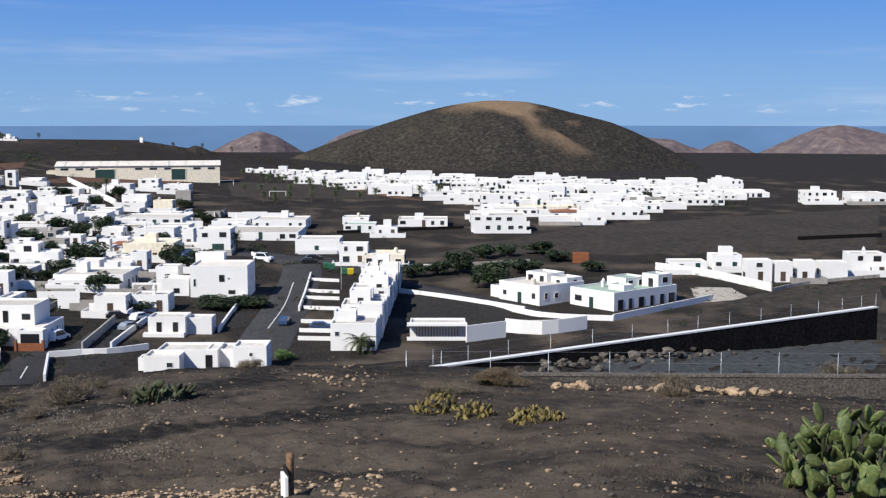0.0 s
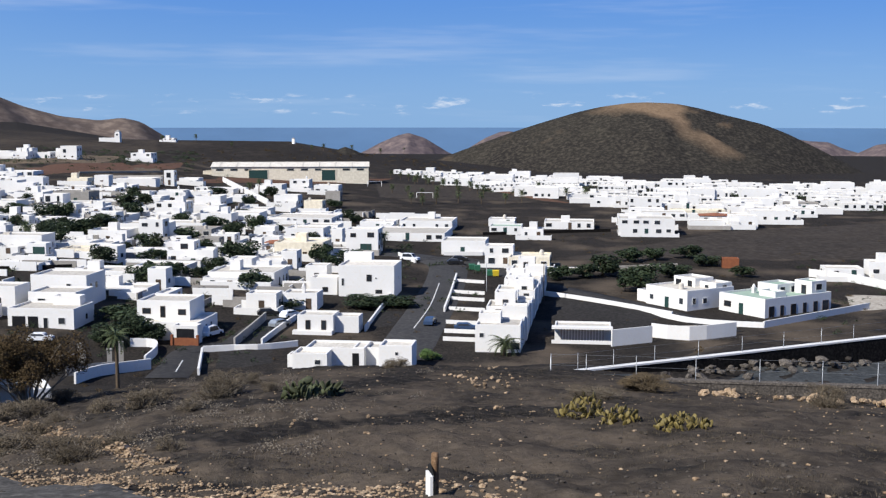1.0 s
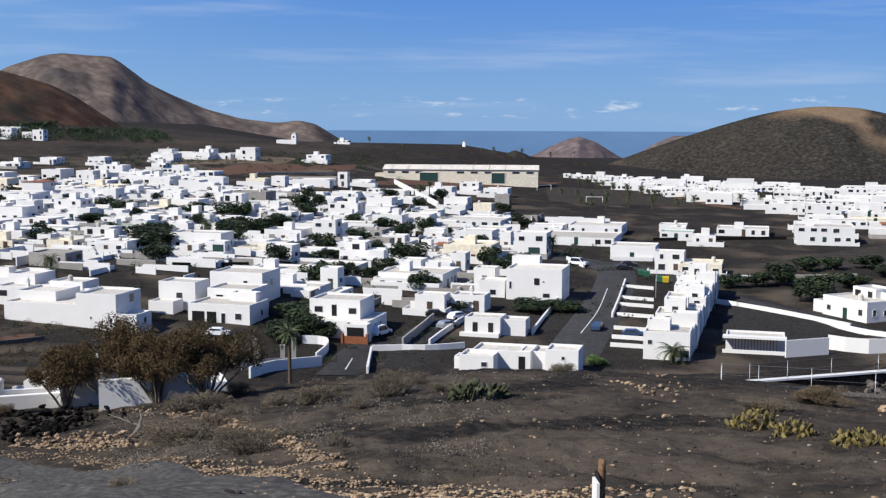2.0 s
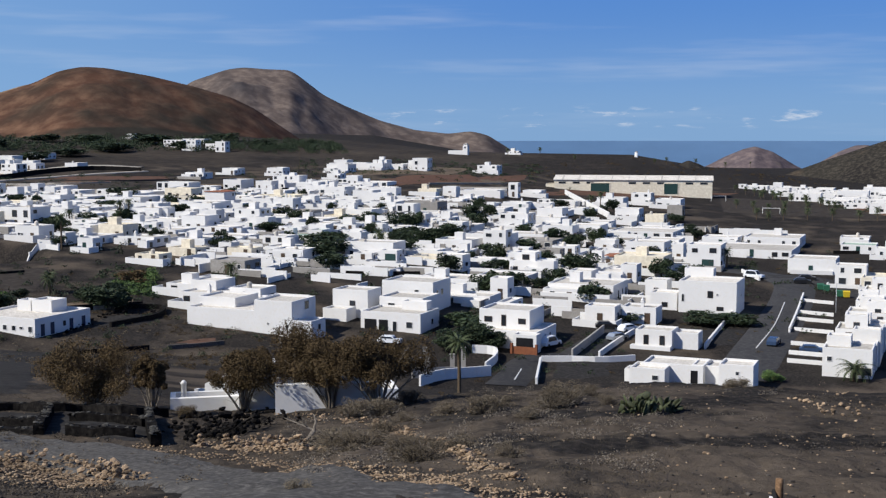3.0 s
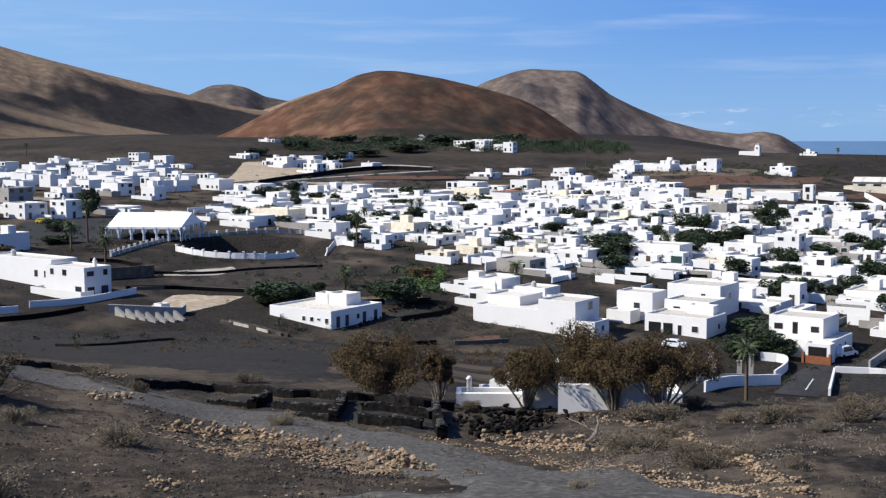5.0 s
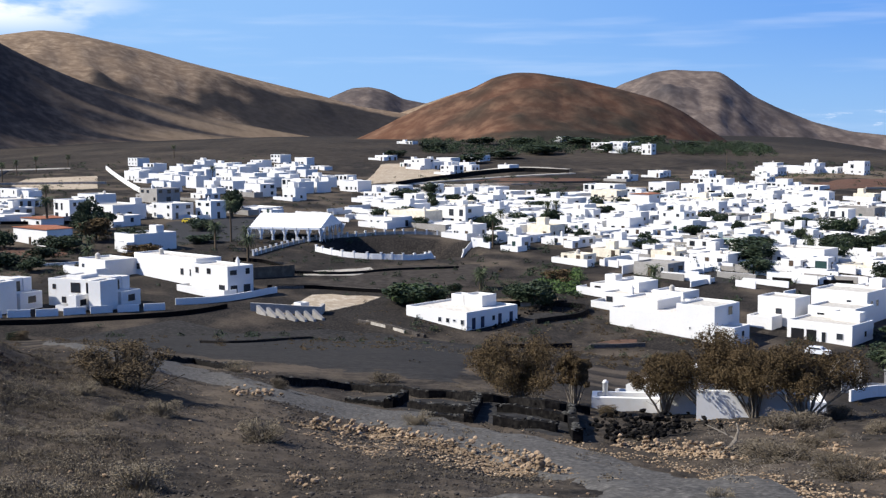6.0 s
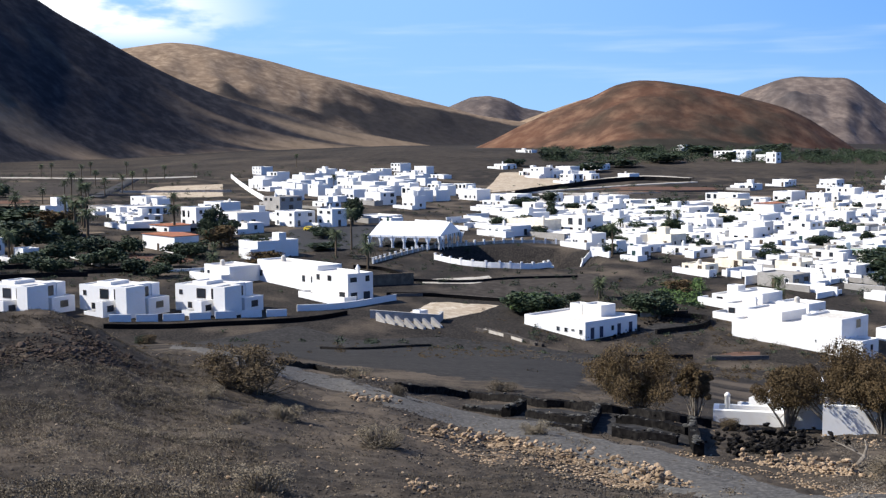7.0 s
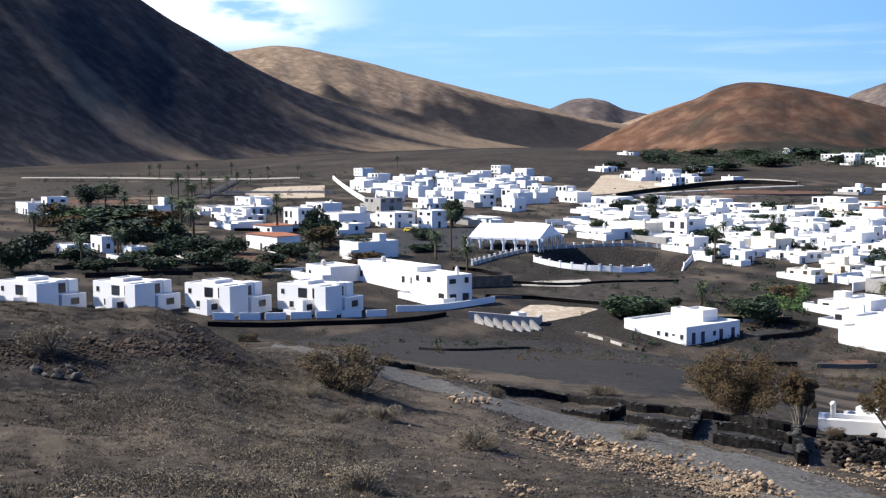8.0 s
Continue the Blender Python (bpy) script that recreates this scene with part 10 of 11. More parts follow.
dry_wall([(-136.2, 172.8), (-135.0, 184.3), (-139.2, 191.8), (-146.0, 186.9)], 0.9, "ruined dark stone pen beside the single house", thick=0.55)
line_wall("garden_wall", [(-189.4, 155.3), (-184.3, 166.1), (-172.0, 173.4)], 0.6, 0.4, M_GREY_STONE, "low stone edge of the threshing floor", "wall", step=3.0, group="field walls", uneven=0)
line_wall("garden_wall", [(-204.8, 169.6), (-196.7, 180.7), (-192.5, 193.9), (-187.7, 209.2)], 0.6, 0.4, M_STONE, "low black field edge", "wall", step=3.0, group="field walls", uneven=0)
# small fields and walls in the valley
patch("valley_field", [(-283.0, 415.5), (-242.4, 434.6), (-251.5, 453.7), (-292.0, 431.0)], M_SOIL_TAN, "tan weedy field in the valley", lift=0.16, step=6)
line_wall("garden_wall", [(-283.0, 415.5), (-262.5, 424.9), (-242.4, 434.6)], 0.655, 0.4, M_CONCRETE, "low stone wall along a valley field", "wall", step=5, group="field walls", uneven=0)
patch("valley_field", [(-327.1, 376.9), (-302.5, 387.7), (-320.6, 413.2), (-344.3, 399.0)], M_CONCRETE, "pale bare terrace in the valley", lift=0.18, step=6)
patch("valley_field", [(-358.0, 377.7), (-350.2, 395.6), (-368.4, 414.0), (-379.4, 398.3)], M_RED_EARTH, "reddish earth field in the valley", lift=0.2, step=6)
line_wall("garden_wall", [(-358.0, 377.7), (-352.9, 385.2), (-350.2, 395.6)], 0.765, 0.4, M_CONCRETE, "low stone wall along a valley field", "wall", step=5, group="field walls", uneven=0)
patch("valley_field", [(-204.7, 492.4), (-190.0, 526.2), (-197.5, 553.7), (-210.1, 511.1)], M_CONCRETE, "pale bare terrace in the valley", lift=0.22, step=6)
patch("valley_field", [(-261.4, 446.8), (-229.3, 465.8), (-238.8, 485.1), (-272.3, 465.5)], M_SOIL_TAN, "tan weedy field in the valley", lift=0.24, step=6)
line_wall("garden_wall", [(-261.4, 446.8), (-246.1, 457.6), (-229.3, 465.8)], 0.608, 0.4, M_STONE, "low stone wall along a valley field", "wall", step=5, group="field walls", uneven=0)
patch("valley_field", [(-264.9, 417.1), (-233.8, 437.7), (-240.0, 449.1), (-272.2, 428.3)], M_ASH_BROWN, "brown fallow field in the valley", lift=0.26, step=6)
patch("valley_field", [(-221.4, 510.0), (-205.4, 569.7), (-220.0, 610.7), (-236.3, 544.8)], M_SOIL_TAN, "tan weedy field in the valley", lift=0.28, step=6)
line_wall("garden_wall", [(-221.4, 510.0), (-214.2, 540.0), (-205.4, 569.7)], 0.629, 0.4, M_CONCRETE, "low stone wall along a valley field", "wall", step=5, group="field walls", uneven=0)
patch("valley_field", [(-244.7, 503.3), (-219.5, 540.8), (-231.7, 571.5), (-257.2, 529.8)], M_RED_EARTH, "reddish earth field in the valley", lift=0.300, step=6)
patch("valley_field", [(-363.4, 421.3), (-344.2, 439.9), (-354.4, 449.6), (-378.6, 435.9)], M_SOIL_TAN, "tan weedy field in the valley", lift=0.32, step=6)
line_wall("garden_wall", [(-363.4, 421.3), (-351.4, 427.5), (-344.2, 439.9)], 0.767, 0.4, M_CONCRETE, "low stone wall along a valley field", "wall", step=5, group="field walls", uneven=0)
patch("valley_field", [(-245.0, 488.3), (-217.9, 505.6), (-227.1, 528.9), (-254.0, 507.9)], M_RED_EARTH, "reddish earth field in the valley", lift=0.339, step=6)
patch("valley_field", [(-372.1, 439.5), (-335.6, 475.5), (-356.5, 500.6), (-401.4, 470.2)], M_RED_EARTH, "reddish earth field in the valley", lift=0.36, step=6)
line_wall("garden_wall", [(-372.1, 439.5), (-350.0, 451.9), (-335.6, 475.5)], 0.801, 0.4, M_GREY_STONE, "low stone wall along a valley field", "wall", step=5, group="field walls", uneven=0)
patch("valley_field", [(-187.9, 476.7), (-161.8, 530.8), (-168.3, 561.2), (-192.7, 495.6)], M_RED_EARTH, "reddish earth field in the valley", lift=0.38, step=6)
patch("valley_field", [(-230.0, 430.6), (-217.5, 439.5), (-229.6, 461.8), (-243.8, 454.4)], M_SOIL_TAN, "tan weedy field in the valley", lift=0.4, step=6)
line_wall("garden_wall", [(-230.0, 430.6), (-223.5, 434.4), (-217.5, 439.5)], 1.005, 0.4, M_CONCRETE, "low stone wall along a valley field", "wall", step=5, group="field walls", uneven=0)
patch("valley_field", [(-371.9, 388.4), (-349.5, 418.0), (-362.7, 431.9), (-388.0, 403.6)], M_CONCRETE, "pale bare terrace in the valley", lift=0.420, step=6)
patch("valley_field", [(-296.9, 428.9), (-269.7, 446.6), (-285.9, 470.7), (-317.0, 455.6)], M_SOIL_TAN, "tan weedy field in the valley", lift=0.440, step=6)
line_wall("garden_wall", [(-296.9, 428.9), (-282.4, 436.2), (-269.7, 446.6)], 0.887, 0.4, M_STONE, "low stone wall along a valley field", "wall", step=5, group="field walls", uneven=0)
patch("valley_field", [(-356.0, 337.5), (-337.4, 360.0), (-353.6, 375.7), (-375.9, 354.9)], M_CONCRETE, "pale bare terrace in the valley", lift=0.459, step=6)
patch("valley_field", [(-427.8, 169.7), (-411.1, 204.6), (-429.7, 212.6), (-450.5, 177.6)], M_SOIL_TAN, "tan weedy field in the valley", lift=0.16, step=6)
line_wall("garden_wall", [(-427.8, 169.7), (-416.1, 185.5), (-411.1, 204.6)], 1.009, 0.4, M_STONE, "low stone wall along a valley field", "wall", step=5, group="field walls", uneven=0)
patch("valley_field", [(-328.4, 141.0), (-321.5, 162.0), (-329.2, 164.3), (-339.2, 144.1)], M_SOIL_TAN, "tan weedy field in the valley", lift=0.18, step=6)
patch("valley_field", [(-492.2, 250.6), (-468.1, 292.5), (-486.5, 302.9), (-514.7, 261.1)], M_RED_EARTH, "reddish earth field in the valley", lift=0.2, step=6)
line_wall("garden_wall", [(-492.2, 250.6), (-481.0, 271.9), (-468.1, 292.5)], 1.099, 0.4, M_CONCRETE, "low stone wall along a valley field", "wall", step=5, group="field walls", uneven=0)
patch("valley_field", [(-461.7, 166.7), (-443.9, 191.0), (-465.1, 200.3), (-483.7, 174.8)], M_RED_EARTH, "reddish earth field in the valley", lift=0.22, step=6)
patch("valley_field", [(-327.2, 169.6), (-315.2, 189.0), (-322.4, 193.2), (-334.8, 173.5)], M_RED_EARTH, "reddish earth field in the valley", lift=0.24, step=6)
line_wall("garden_wall", [(-327.2, 169.6), (-322.1, 179.8), (-315.2, 189.0)], 0.868, 0.4, M_STONE, "low stone wall along a valley field", "wall", step=5, group="field walls", uneven=0)
patch("valley_field", [(-472.4, 193.3), (-455.8, 206.3), (-474.3, 216.7), (-485.8, 200.7)], M_SOIL_TAN, "tan weedy field in the valley", lift=0.26, step=6)
patch("valley_field", [(-478.8, 229.9), (-467.3, 249.6), (-495.7, 265.9), (-504.8, 243.5)], M_ASH_BROWN, "brown fallow field in the valley", lift=0.28, step=6)
line_wall("garden_wall", [(-478.8, 229.9), (-474.7, 240.6), (-467.3, 249.6)], 0.656, 0.4, M_GREY_STONE, "low stone wall along a valley field", "wall", step=5, group="field walls", uneven=0)
patch("valley_field", [(-377.3, 185.7), (-355.2, 216.1), (-366.7, 224.9), (-386.5, 192.0)], M_ASH_BROWN, "brown fallow field in the valley", lift=0.300, step=6)
patch("valley_field", [(-141.5, 260.5), (-119.5, 270.9), (-126.0, 282.4), (-149.8, 273.3)], M_CONCRETE, "pale bare terrace in the valley", lift=0.16, step=6)
line_wall("garden_wall", [(-141.5, 260.5), (-130.4, 265.2), (-119.5, 270.9)], 0.996, 0.4, M_STONE, "low stone wall along a valley field", "wall", step=5, group="field walls", uneven=0)
patch("valley_field", [(-114.2, 286.6), (-106.8, 294.3), (-113.7, 311.1), (-121.5, 303.2)], M_SOIL_TAN, "tan weedy field in the valley", lift=0.18, step=6)
patch("valley_field", [(-163.1, 289.6), (-140.4, 299.4), (-149.4, 318.1), (-173.8, 308.0)], M_ASH_BROWN, "brown fallow field in the valley", lift=0.2, step=6)
line_wall("garden_wall", [(-163.1, 289.6), (-152.3, 295.2), (-140.4, 299.4)], 0.862, 0.4, M_STONE, "low stone wall along a valley field", "wall", step=5, group="field walls", uneven=0)
patch("valley_field", [(-162.6, 260.1), (-142.8, 269.2), (-149.0, 283.1), (-169.1, 272.3)], M_SOIL_TAN, "tan weedy field in the valley", lift=0.22, step=6)
patch("valley_field", [(-181.6, 325.6), (-161.9, 334.0), (-168.8, 348.3), (-189.4, 339.5)], M_SOIL_TAN, "tan weedy field in the valley", lift=0.24, step=6)
line_wall("garden_wall", [(-181.6, 325.6), (-172.2, 330.5), (-161.9, 334.0)], 0.821, 0.4, M_STONE, "low stone wall along a valley field", "wall", step=5, group="field walls", uneven=0)
patch("valley_field", [(-156.3, 275.8), (-144.1, 282.6), (-148.9, 291.3), (-161.7, 284.7)], M_RED_EARTH, "reddish earth field in the valley", lift=0.26, step=6)
patch("valley_field", [(-128.9, 248.5), (-113.2, 255.3), (-118.7, 265.1), (-135.6, 259.3)], M_CONCRETE, "pale bare terrace in the valley", lift=0.28, step=6)
line_wall("garden_wall", [(-128.9, 248.5), (-120.8, 251.2), (-113.2, 255.3)], 0.864, 0.4, M_STONE, "low stone wall along a valley field", "wall", step=5, group="field walls", uneven=0)
patch("valley_field", [(-136.9, 292.7), (-116.1, 313.5), (-122.7, 328.0), (-144.8, 307.1)], M_SOIL_TAN, "tan weedy field in the valley", lift=0.300, step=6)
patch("valley_field", [(-118.8, 165.3), (-113.3, 173.5), (-117.5, 178.5), (-123.6, 170.5)], M_RED_EARTH, "reddish earth field in the valley", lift=0.16, step=6)
line_wall("garden_wall", [(-118.8, 165.3), (-116.0, 169.3), (-113.3, 173.5)], 0.684, 0.4, M_GREY_STONE, "low stone wall along a valley field", "wall", step=5, group="field walls", uneven=0)
patch("valley_field", [(-156.9, 170.5), (-148.1, 182.9), (-153.1, 188.9), (-162.3, 176.2)], M_RED_EARTH, "reddish earth field in the valley", lift=0.18, step=6)
patch("valley_field", [(-149.7, 181.8), (-144.1, 191.4), (-147.5, 194.2), (-154.2, 185.5)], M_ASH_BROWN, "brown fallow field in the valley", lift=0.2, step=6)
line_wall("garden_wall", [(-149.7, 181.8), (-146.4, 185.9), (-144.1, 191.4)], 0.767, 0.4, M_CONCRETE, "low stone wall along a valley field", "wall", step=5, group="field walls", uneven=0)
patch("valley_field", [(-122.0, 161.6), (-115.4, 170.3), (-117.5, 175.0), (-123.9, 165.5)], M_ASH_BROWN, "brown fallow field in the valley", lift=0.22, step=6)
patch("valley_field", [(-123.7, 148.1), (-120.9, 163.0), (-123.3, 165.1), (-130.5, 155.3)], M_SOIL_TAN, "tan weedy field in the valley", lift=0.24, step=6)
line_wall("garden_wall", [(-123.7, 148.1), (-123.8, 157.3), (-120.9, 163.0)], 0.754, 0.4, M_STONE, "low stone wall along a valley field", "wall", step=5, group="field walls", uneven=0)
patch("valley_field", [(-109.4, 207.4), (-103.2, 212.6), (-105.1, 217.8), (-111.2, 212.1)], M_SOIL_TAN, "tan weedy field in the valley", lift=0.26, step=6)
patch("valley_field", [(-155.3, 175.0), (-143.1, 191.3), (-149.0, 199.0), (-161.9, 182.2)], M_SOIL_TAN, "tan weedy field in the valley", lift=0.28, step=6)
line_wall("garden_wall", [(-155.3, 175.0), (-148.9, 182.7), (-143.1, 191.3)], 1.072, 0.4, M_STONE, "low stone wall along a valley field", "wall", step=5, group="field walls", uneven=0)
# gardens, terrace walls and plots between the villas and the mountain road
palm(-309.8, 144.3, 10.1, 1.50)
palm(-342.9, 162.8, 8.4, 1.50)
palm(-355.4, 162.7, 8.0, 1.50)
palm(-302.2, 144.4, 8.4, 1.50)
palm(-317.3, 178.6, 7.4, 1.48)
palm(-391.4, 162.1, 6.0, 1.19)
palm(-419.1, 166.4, 6.7, 1.34)
palm(-362.1, 130.2, 6.4, 1.28)
palm(-333.8, 112.0, 6.5, 1.31)
palm(-282.0, 114.8, 6.2, 1.24)
palm(-282.6, 105.5, 5.6, 1.12)
palm(-243.7, 182.1, 5.6, 1.13)
palm(-220.6, 173.9, 5.4, 1.08)
palm(-274.9, 163.9, 4.7, 0.95)
palm(-234.9, 141.6, 4.1, 0.81)
tree(-438.7, 167.5, 9.8, 8.7, "dark")
tree(-344.4, 139.0, 18.9, 5.9, "light")
tree(-343.2, 146.4, 15.6, 6.2, "light")
tree(-316.4, 119.7, 14.9, 7.5, "dark")
tree(-294.6, 124.8, 17.1, 8.2, "dark")
tree(-295.9, 99.2, 10.8, 6.5, "dark")
tree(-268.8, 85.1, 11.1, 7.8, "dark")
tree(-301.5, 138.8, 9.2, 6.9, "dark")
tree(-278.9, 134.8, 10.8, 5.0, "dark")
tree(-257.1, 127.0, 10.6, 5.0, "dark")
tree(-275.7, 143.7, 6.9, 5.2, "dark")
tree(-296.9, 179.8, 7.7, 10.0, "dark")
tree(-287.6, 178.2, 7.5, 6.3, "dark")
tree(-262.8, 152.9, 8.5, 4.5, "dark")
tree(-258.9, 167.1, 10.0, 5.1, "dark")
tree(-301.4, 231.9, 7.4, 8.8, "dark")
tree(-283.6, 206.3, 7.3, 3.2, "dark")
tree(-269.9, 122.1, 9.6, 5.2, "dark")
tree(-254.2, 110.4, 7.7, 4.1, "dark")
tree(-258.6, 100.5, 9.0, 3.6, "dark")
tree(-246.7, 128.5, 7.7, 4.1, "dark")
tree(-251.6, 140.2, 8.0, 3.7, "dark")
tree(-241.7, 158.8, 8.0, 3.2, "brown")
tree(-366.9, 129.3, 10.8, 7.2, "brown")
tree(-162.7, 168.1, 6.9, 3.9, "light")
tree(-148.3, 187.8, 7.3, 5.3, "dark")
tree(-154.9, 189.2, 5.7, 3.4, "dark")
tree(-165.8, 183.2, 4.1, 2.5, "dark")
line_wall("garden_wall", [(-268.2, 94.2), (-266.3, 107.2), (-261.4, 118.8)], 1.0, 0.4, M_STONE, "black stone terrace wall in the gardens", "wall", step=2.0, group="terrace walls", uneven=0.08)
line_wall("garden_wall", [(-253.4, 95.6), (-250.1, 107.0), (-246.1, 117.2)], 1.0, 0.4, M_STONE, "black stone terrace wall in the gardens", "wall", step=2.0, group="terrace walls", uneven=0.08)
line_wall("garden_wall", [(-250.5, 117.9), (-248.3, 129.4), (-243.0, 141.0)], 0.9, 0.4, M_STONE, "black stone terrace wall in the gardens", "wall", step=2.0, group="terrace walls", uneven=0.08)
line_wall("garden_wall", [(-289.0, 88.9), (-288.3, 99.3), (-286.0, 108.2)], 1.2, 0.4, M_STONE, "black stone terrace wall in the gardens", "wall", step=2.0, group="terrace walls", uneven=0.08)
line_wall("garden_wall", [(-278.0, 127.9), (-268.8, 127.3), (-259.4, 126.4)], 0.9, 0.4, M_WHITE, "white rendered garden wall", "wall", step=2.0, group="terrace walls", uneven=0.08)
line_wall("garden_wall", [(-246.0, 132.5), (-243.7, 138.5), (-241.5, 144.7)], 0.6, 0.4, M_WHITE, "white rendered garden wall", "wall", step=2.0, group="terrace walls", uneven=0.08)
line_wall("garden_wall", [(-190.3, 154.7), (-184.4, 165.0), (-171.1, 172.7)], 0.7, 0.4, M_STONE, "black stone edge of the threshing floor", "wall", step=2.0, group="terrace walls", uneven=0.08)
line_wall("garden_wall", [(-201.8, 157.4), (-200.8, 163.5), (-200.1, 170.1)], 2.4, 0.4, M_SOIL_TAN, "tan rendered yard wall", "wall", step=2.0, group="terrace walls", uneven=0.08)
line_wall("garden_wall", [(-154.9, 148.0), (-149.7, 147.7), (-144.6, 147.3)], 0.5, 0.4, M_CONCRETE, "low concrete field channel", "wall", step=2.0, group="terrace walls", uneven=0.08)
line_wall("garden_wall", [(-223.6, 172.0), (-217.9, 175.8), (-203.7, 173.2)], 0.8, 0.4, M_STONE, "black stone field edge", "wall", step=2.0, group="terrace walls", uneven=0.08)
patch("brown_plot", [(-187.5, 159.4), (-167.9, 191.6), (-189.8, 221.4), (-199.2, 198.2)], M_ASH_BROWN, "brown ash plot beside the threshing floor", lift=0.14, step=4.0)
patch("hollow_floor", [(-138.4, 168.4), (-131.4, 178.9), (-137.4, 187.9), (-144.0, 180.8)], M_ASH, "black hollow among tumbled stones", lift=0.10, step=2.0)
scrub_patch("hollow_bushes", [(-152.4, 192.9), (-146.1, 198.7), (-165.5, 225.9), (-168.8, 215.5)], 70, 1.5, M_LEAF_LIGHT, "green bushes in the hollow beside the single house", 71, 60)
stone_heap([(-138.2, 162.8), (-141.9, 174.9), (-141.9, 184.6), (-137.2, 188.4)], 3.0, 60, M_STONE, "tumbled black stones round the hollow", sizes=(0.4, 0.9), high=0.5, seed=51)
house((-416.1, 140.3, 12.6, 9.0, 4.1), (-408.3, 144.3, 5.7, 7.0, 6.1), label="white country house with a corner tower among palms", group="garden houses")
house((-134.1, 203.0, 12.0, 8.0, 3.0), (-138.1, 208.0, 6.0, 7.0, 4.2), (-128.1, 207.0, 7.0, 6.0, 3.6), (-125.1, 202.0, 5.0, 5.0, 2.6), label="white bungalow of several blocks beside a palm", group="village houses")
line_wall("garden_wall", [(-374.6, 377.6), (-389.0, 406.3), (-404.8, 442.4), (-420.4, 485.3), (-415.6, 516.7), (-389.2, 522.0)], 2.2, 0.5, M_STONE, "black retaining wall of the hillside road", "wall", step=6.0, group="road walls", uneven=0.1)
ribbon("road_slope", [(-385.8, 388.9), (-401.6, 419.6), (-419.3, 458.2), (-437.1, 504.6), (-433.0, 538.4), (-404.9, 543.0)], 6.0, M_CONCRETE, "pale hillside road above a black wall", "road", lift=0.5, step=8, ragged=0)
patch("ridge_field", [(-289.1, 547.7), (-243.8, 585.4), (-262.4, 671.9), (-316.8, 619.4)], M_SOIL_TAN, "tan weedy field on the ridge", lift=0.3, step=10)
patch("ridge_field", [(-214.2, 563.0), (-210.4, 610.3), (-225.1, 663.1), (-237.9, 609.0)], M_RED_EARTH, "reddish earth terrace on the ridge", lift=0.34, step=10)
patch("ridge_field", [(-168.1, 530.2), (-108.4, 595.4), (-102.4, 646.5), (-178.5, 567.6)], M_RED_EARTH, "reddish earth apron of the warehouse", lift=0.3, step=8)
scrub_patch("ridge_scrub", [(-306.6, 526.5), (-214.0, 649.6), (-237.7, 721.7), (-368.0, 657.0)], 260, 2.0, M_LEAF, "dark bushes along the ridge", 72, 36)
scrub_patch("ridge_scrub", [(-221.7, 633.9), (-69.6, 788.8), (-103.2, 966.1), (-245.4, 723.1)], 160, 1.6, M_TAMARISK, "brown dry bushes along the ridge", 73, 36)


def yard_walls(name, corners, count, mat, label, seed):
    """Low garden walls too many to count, along the house rows."""
    rng = random.Random(seed)
    c = [Vector(p) for p in corners]
    vs, fs = [], []
    for _ in range(count):
        u, v = rng.random(), rng.random()
        p = c[0].lerp(c[1], u).lerp(c[3].lerp(c[2], u), v)
        if -41 < p.x < -22:
            continue
        long, h = rng.uniform(4, 13), rng.uniform(0.8, 1.7)
        a, b = (long / 2, 0.14) if rng.random() < 0.7 else (0.14, long / 2)
        z = min(gz(p.x - a, p.y - b), gz(p.x + a, p.y + b))
        bv, bf = boxes((p.x - a, p.y - b, z - 1.0, p.x + a, p.y + b, z + h + 0.4))
        k = len(vs)
        vs += bv
        fs += [tuple(k + i for i in f) for f in bf]
    thing(name, Matrix(), label, "walls", kind="stuff", data=mesh_of(name, vs, fs, mat))


yard_walls("yard_walls", [(-165.0, 235.0), (-60.0, 225.0), (-55.0, 420.0), (-235.0, 420.0)], 420, M_WHITE, "low white garden walls between the houses", 81)
yard_walls("yard_walls", [(-165.0, 235.0), (-60.0, 225.0), (-55.0, 420.0), (-235.0, 420.0)], 130, M_GREY, "low grey block walls between the houses", 82)
yard_walls("yard_walls", [(-300.0, 250.0), (-190.0, 260.0), (-200.0, 400.0), (-330.0, 380.0)], 170, M_WHITE, "low white garden walls between the houses", 83)
scrub_patch("quarter_greenery", [(-56.8, 547.2), (114.9, 444.8), (122.1, 577.8), (-84.7, 643.6)], 240, 2.2, M_LEAF, "dark trees and bushes between the far houses", 74, 40)
# chapel and tower on the far ridge
chapel(-309.2, 763.9, 0.38)
round_tower(-200.3, 813.7, 0.30)
# football goals and their row of palms
goal(-72.5, 508.7, -65.7, 509.3)
goal(-104.3, 568.0, -98.3, 571.9)
palm(-70.3, 477.9, 3.8, 0.72)
palm(-65.3, 473.9, 2.9, 0.68)
palm(-60.5, 479.5, 3.8, 0.72)
palm(-52.3, 485.3, 3.8, 0.72)
palm(-42.8, 482.5, 4.0, 0.73)
palm(-33.2, 482.6, 3.6, 0.71)
palm(-27.0, 488.4, 4.5, 0.75)
palm(-105.4, 643.0, 3.6, 0.71)
palm(-99.3, 636.4, 3.6, 0.71)
palm(-93.9, 629.5, 3.5, 0.71)
palm(-87.6, 618.0, 3.8, 0.72)
palm(-82.1, 609.2, 3.7, 0.72)
palm(-77.3, 600.1, 3.6, 0.71)
palm(-70.2, 582.7, 3.8, 0.72)
palm(-62.4, 570.4, 4.0, 0.73)
palm(-54.5, 554.7, 3.9, 0.72)
palm(-49.3, 536.4, 3.7, 0.72)
# parked cars and bins
car(-89.6, 189.0, 8, M_CAR_WHITE, "small white hatchback parked by a house", long=4.1, van=False)
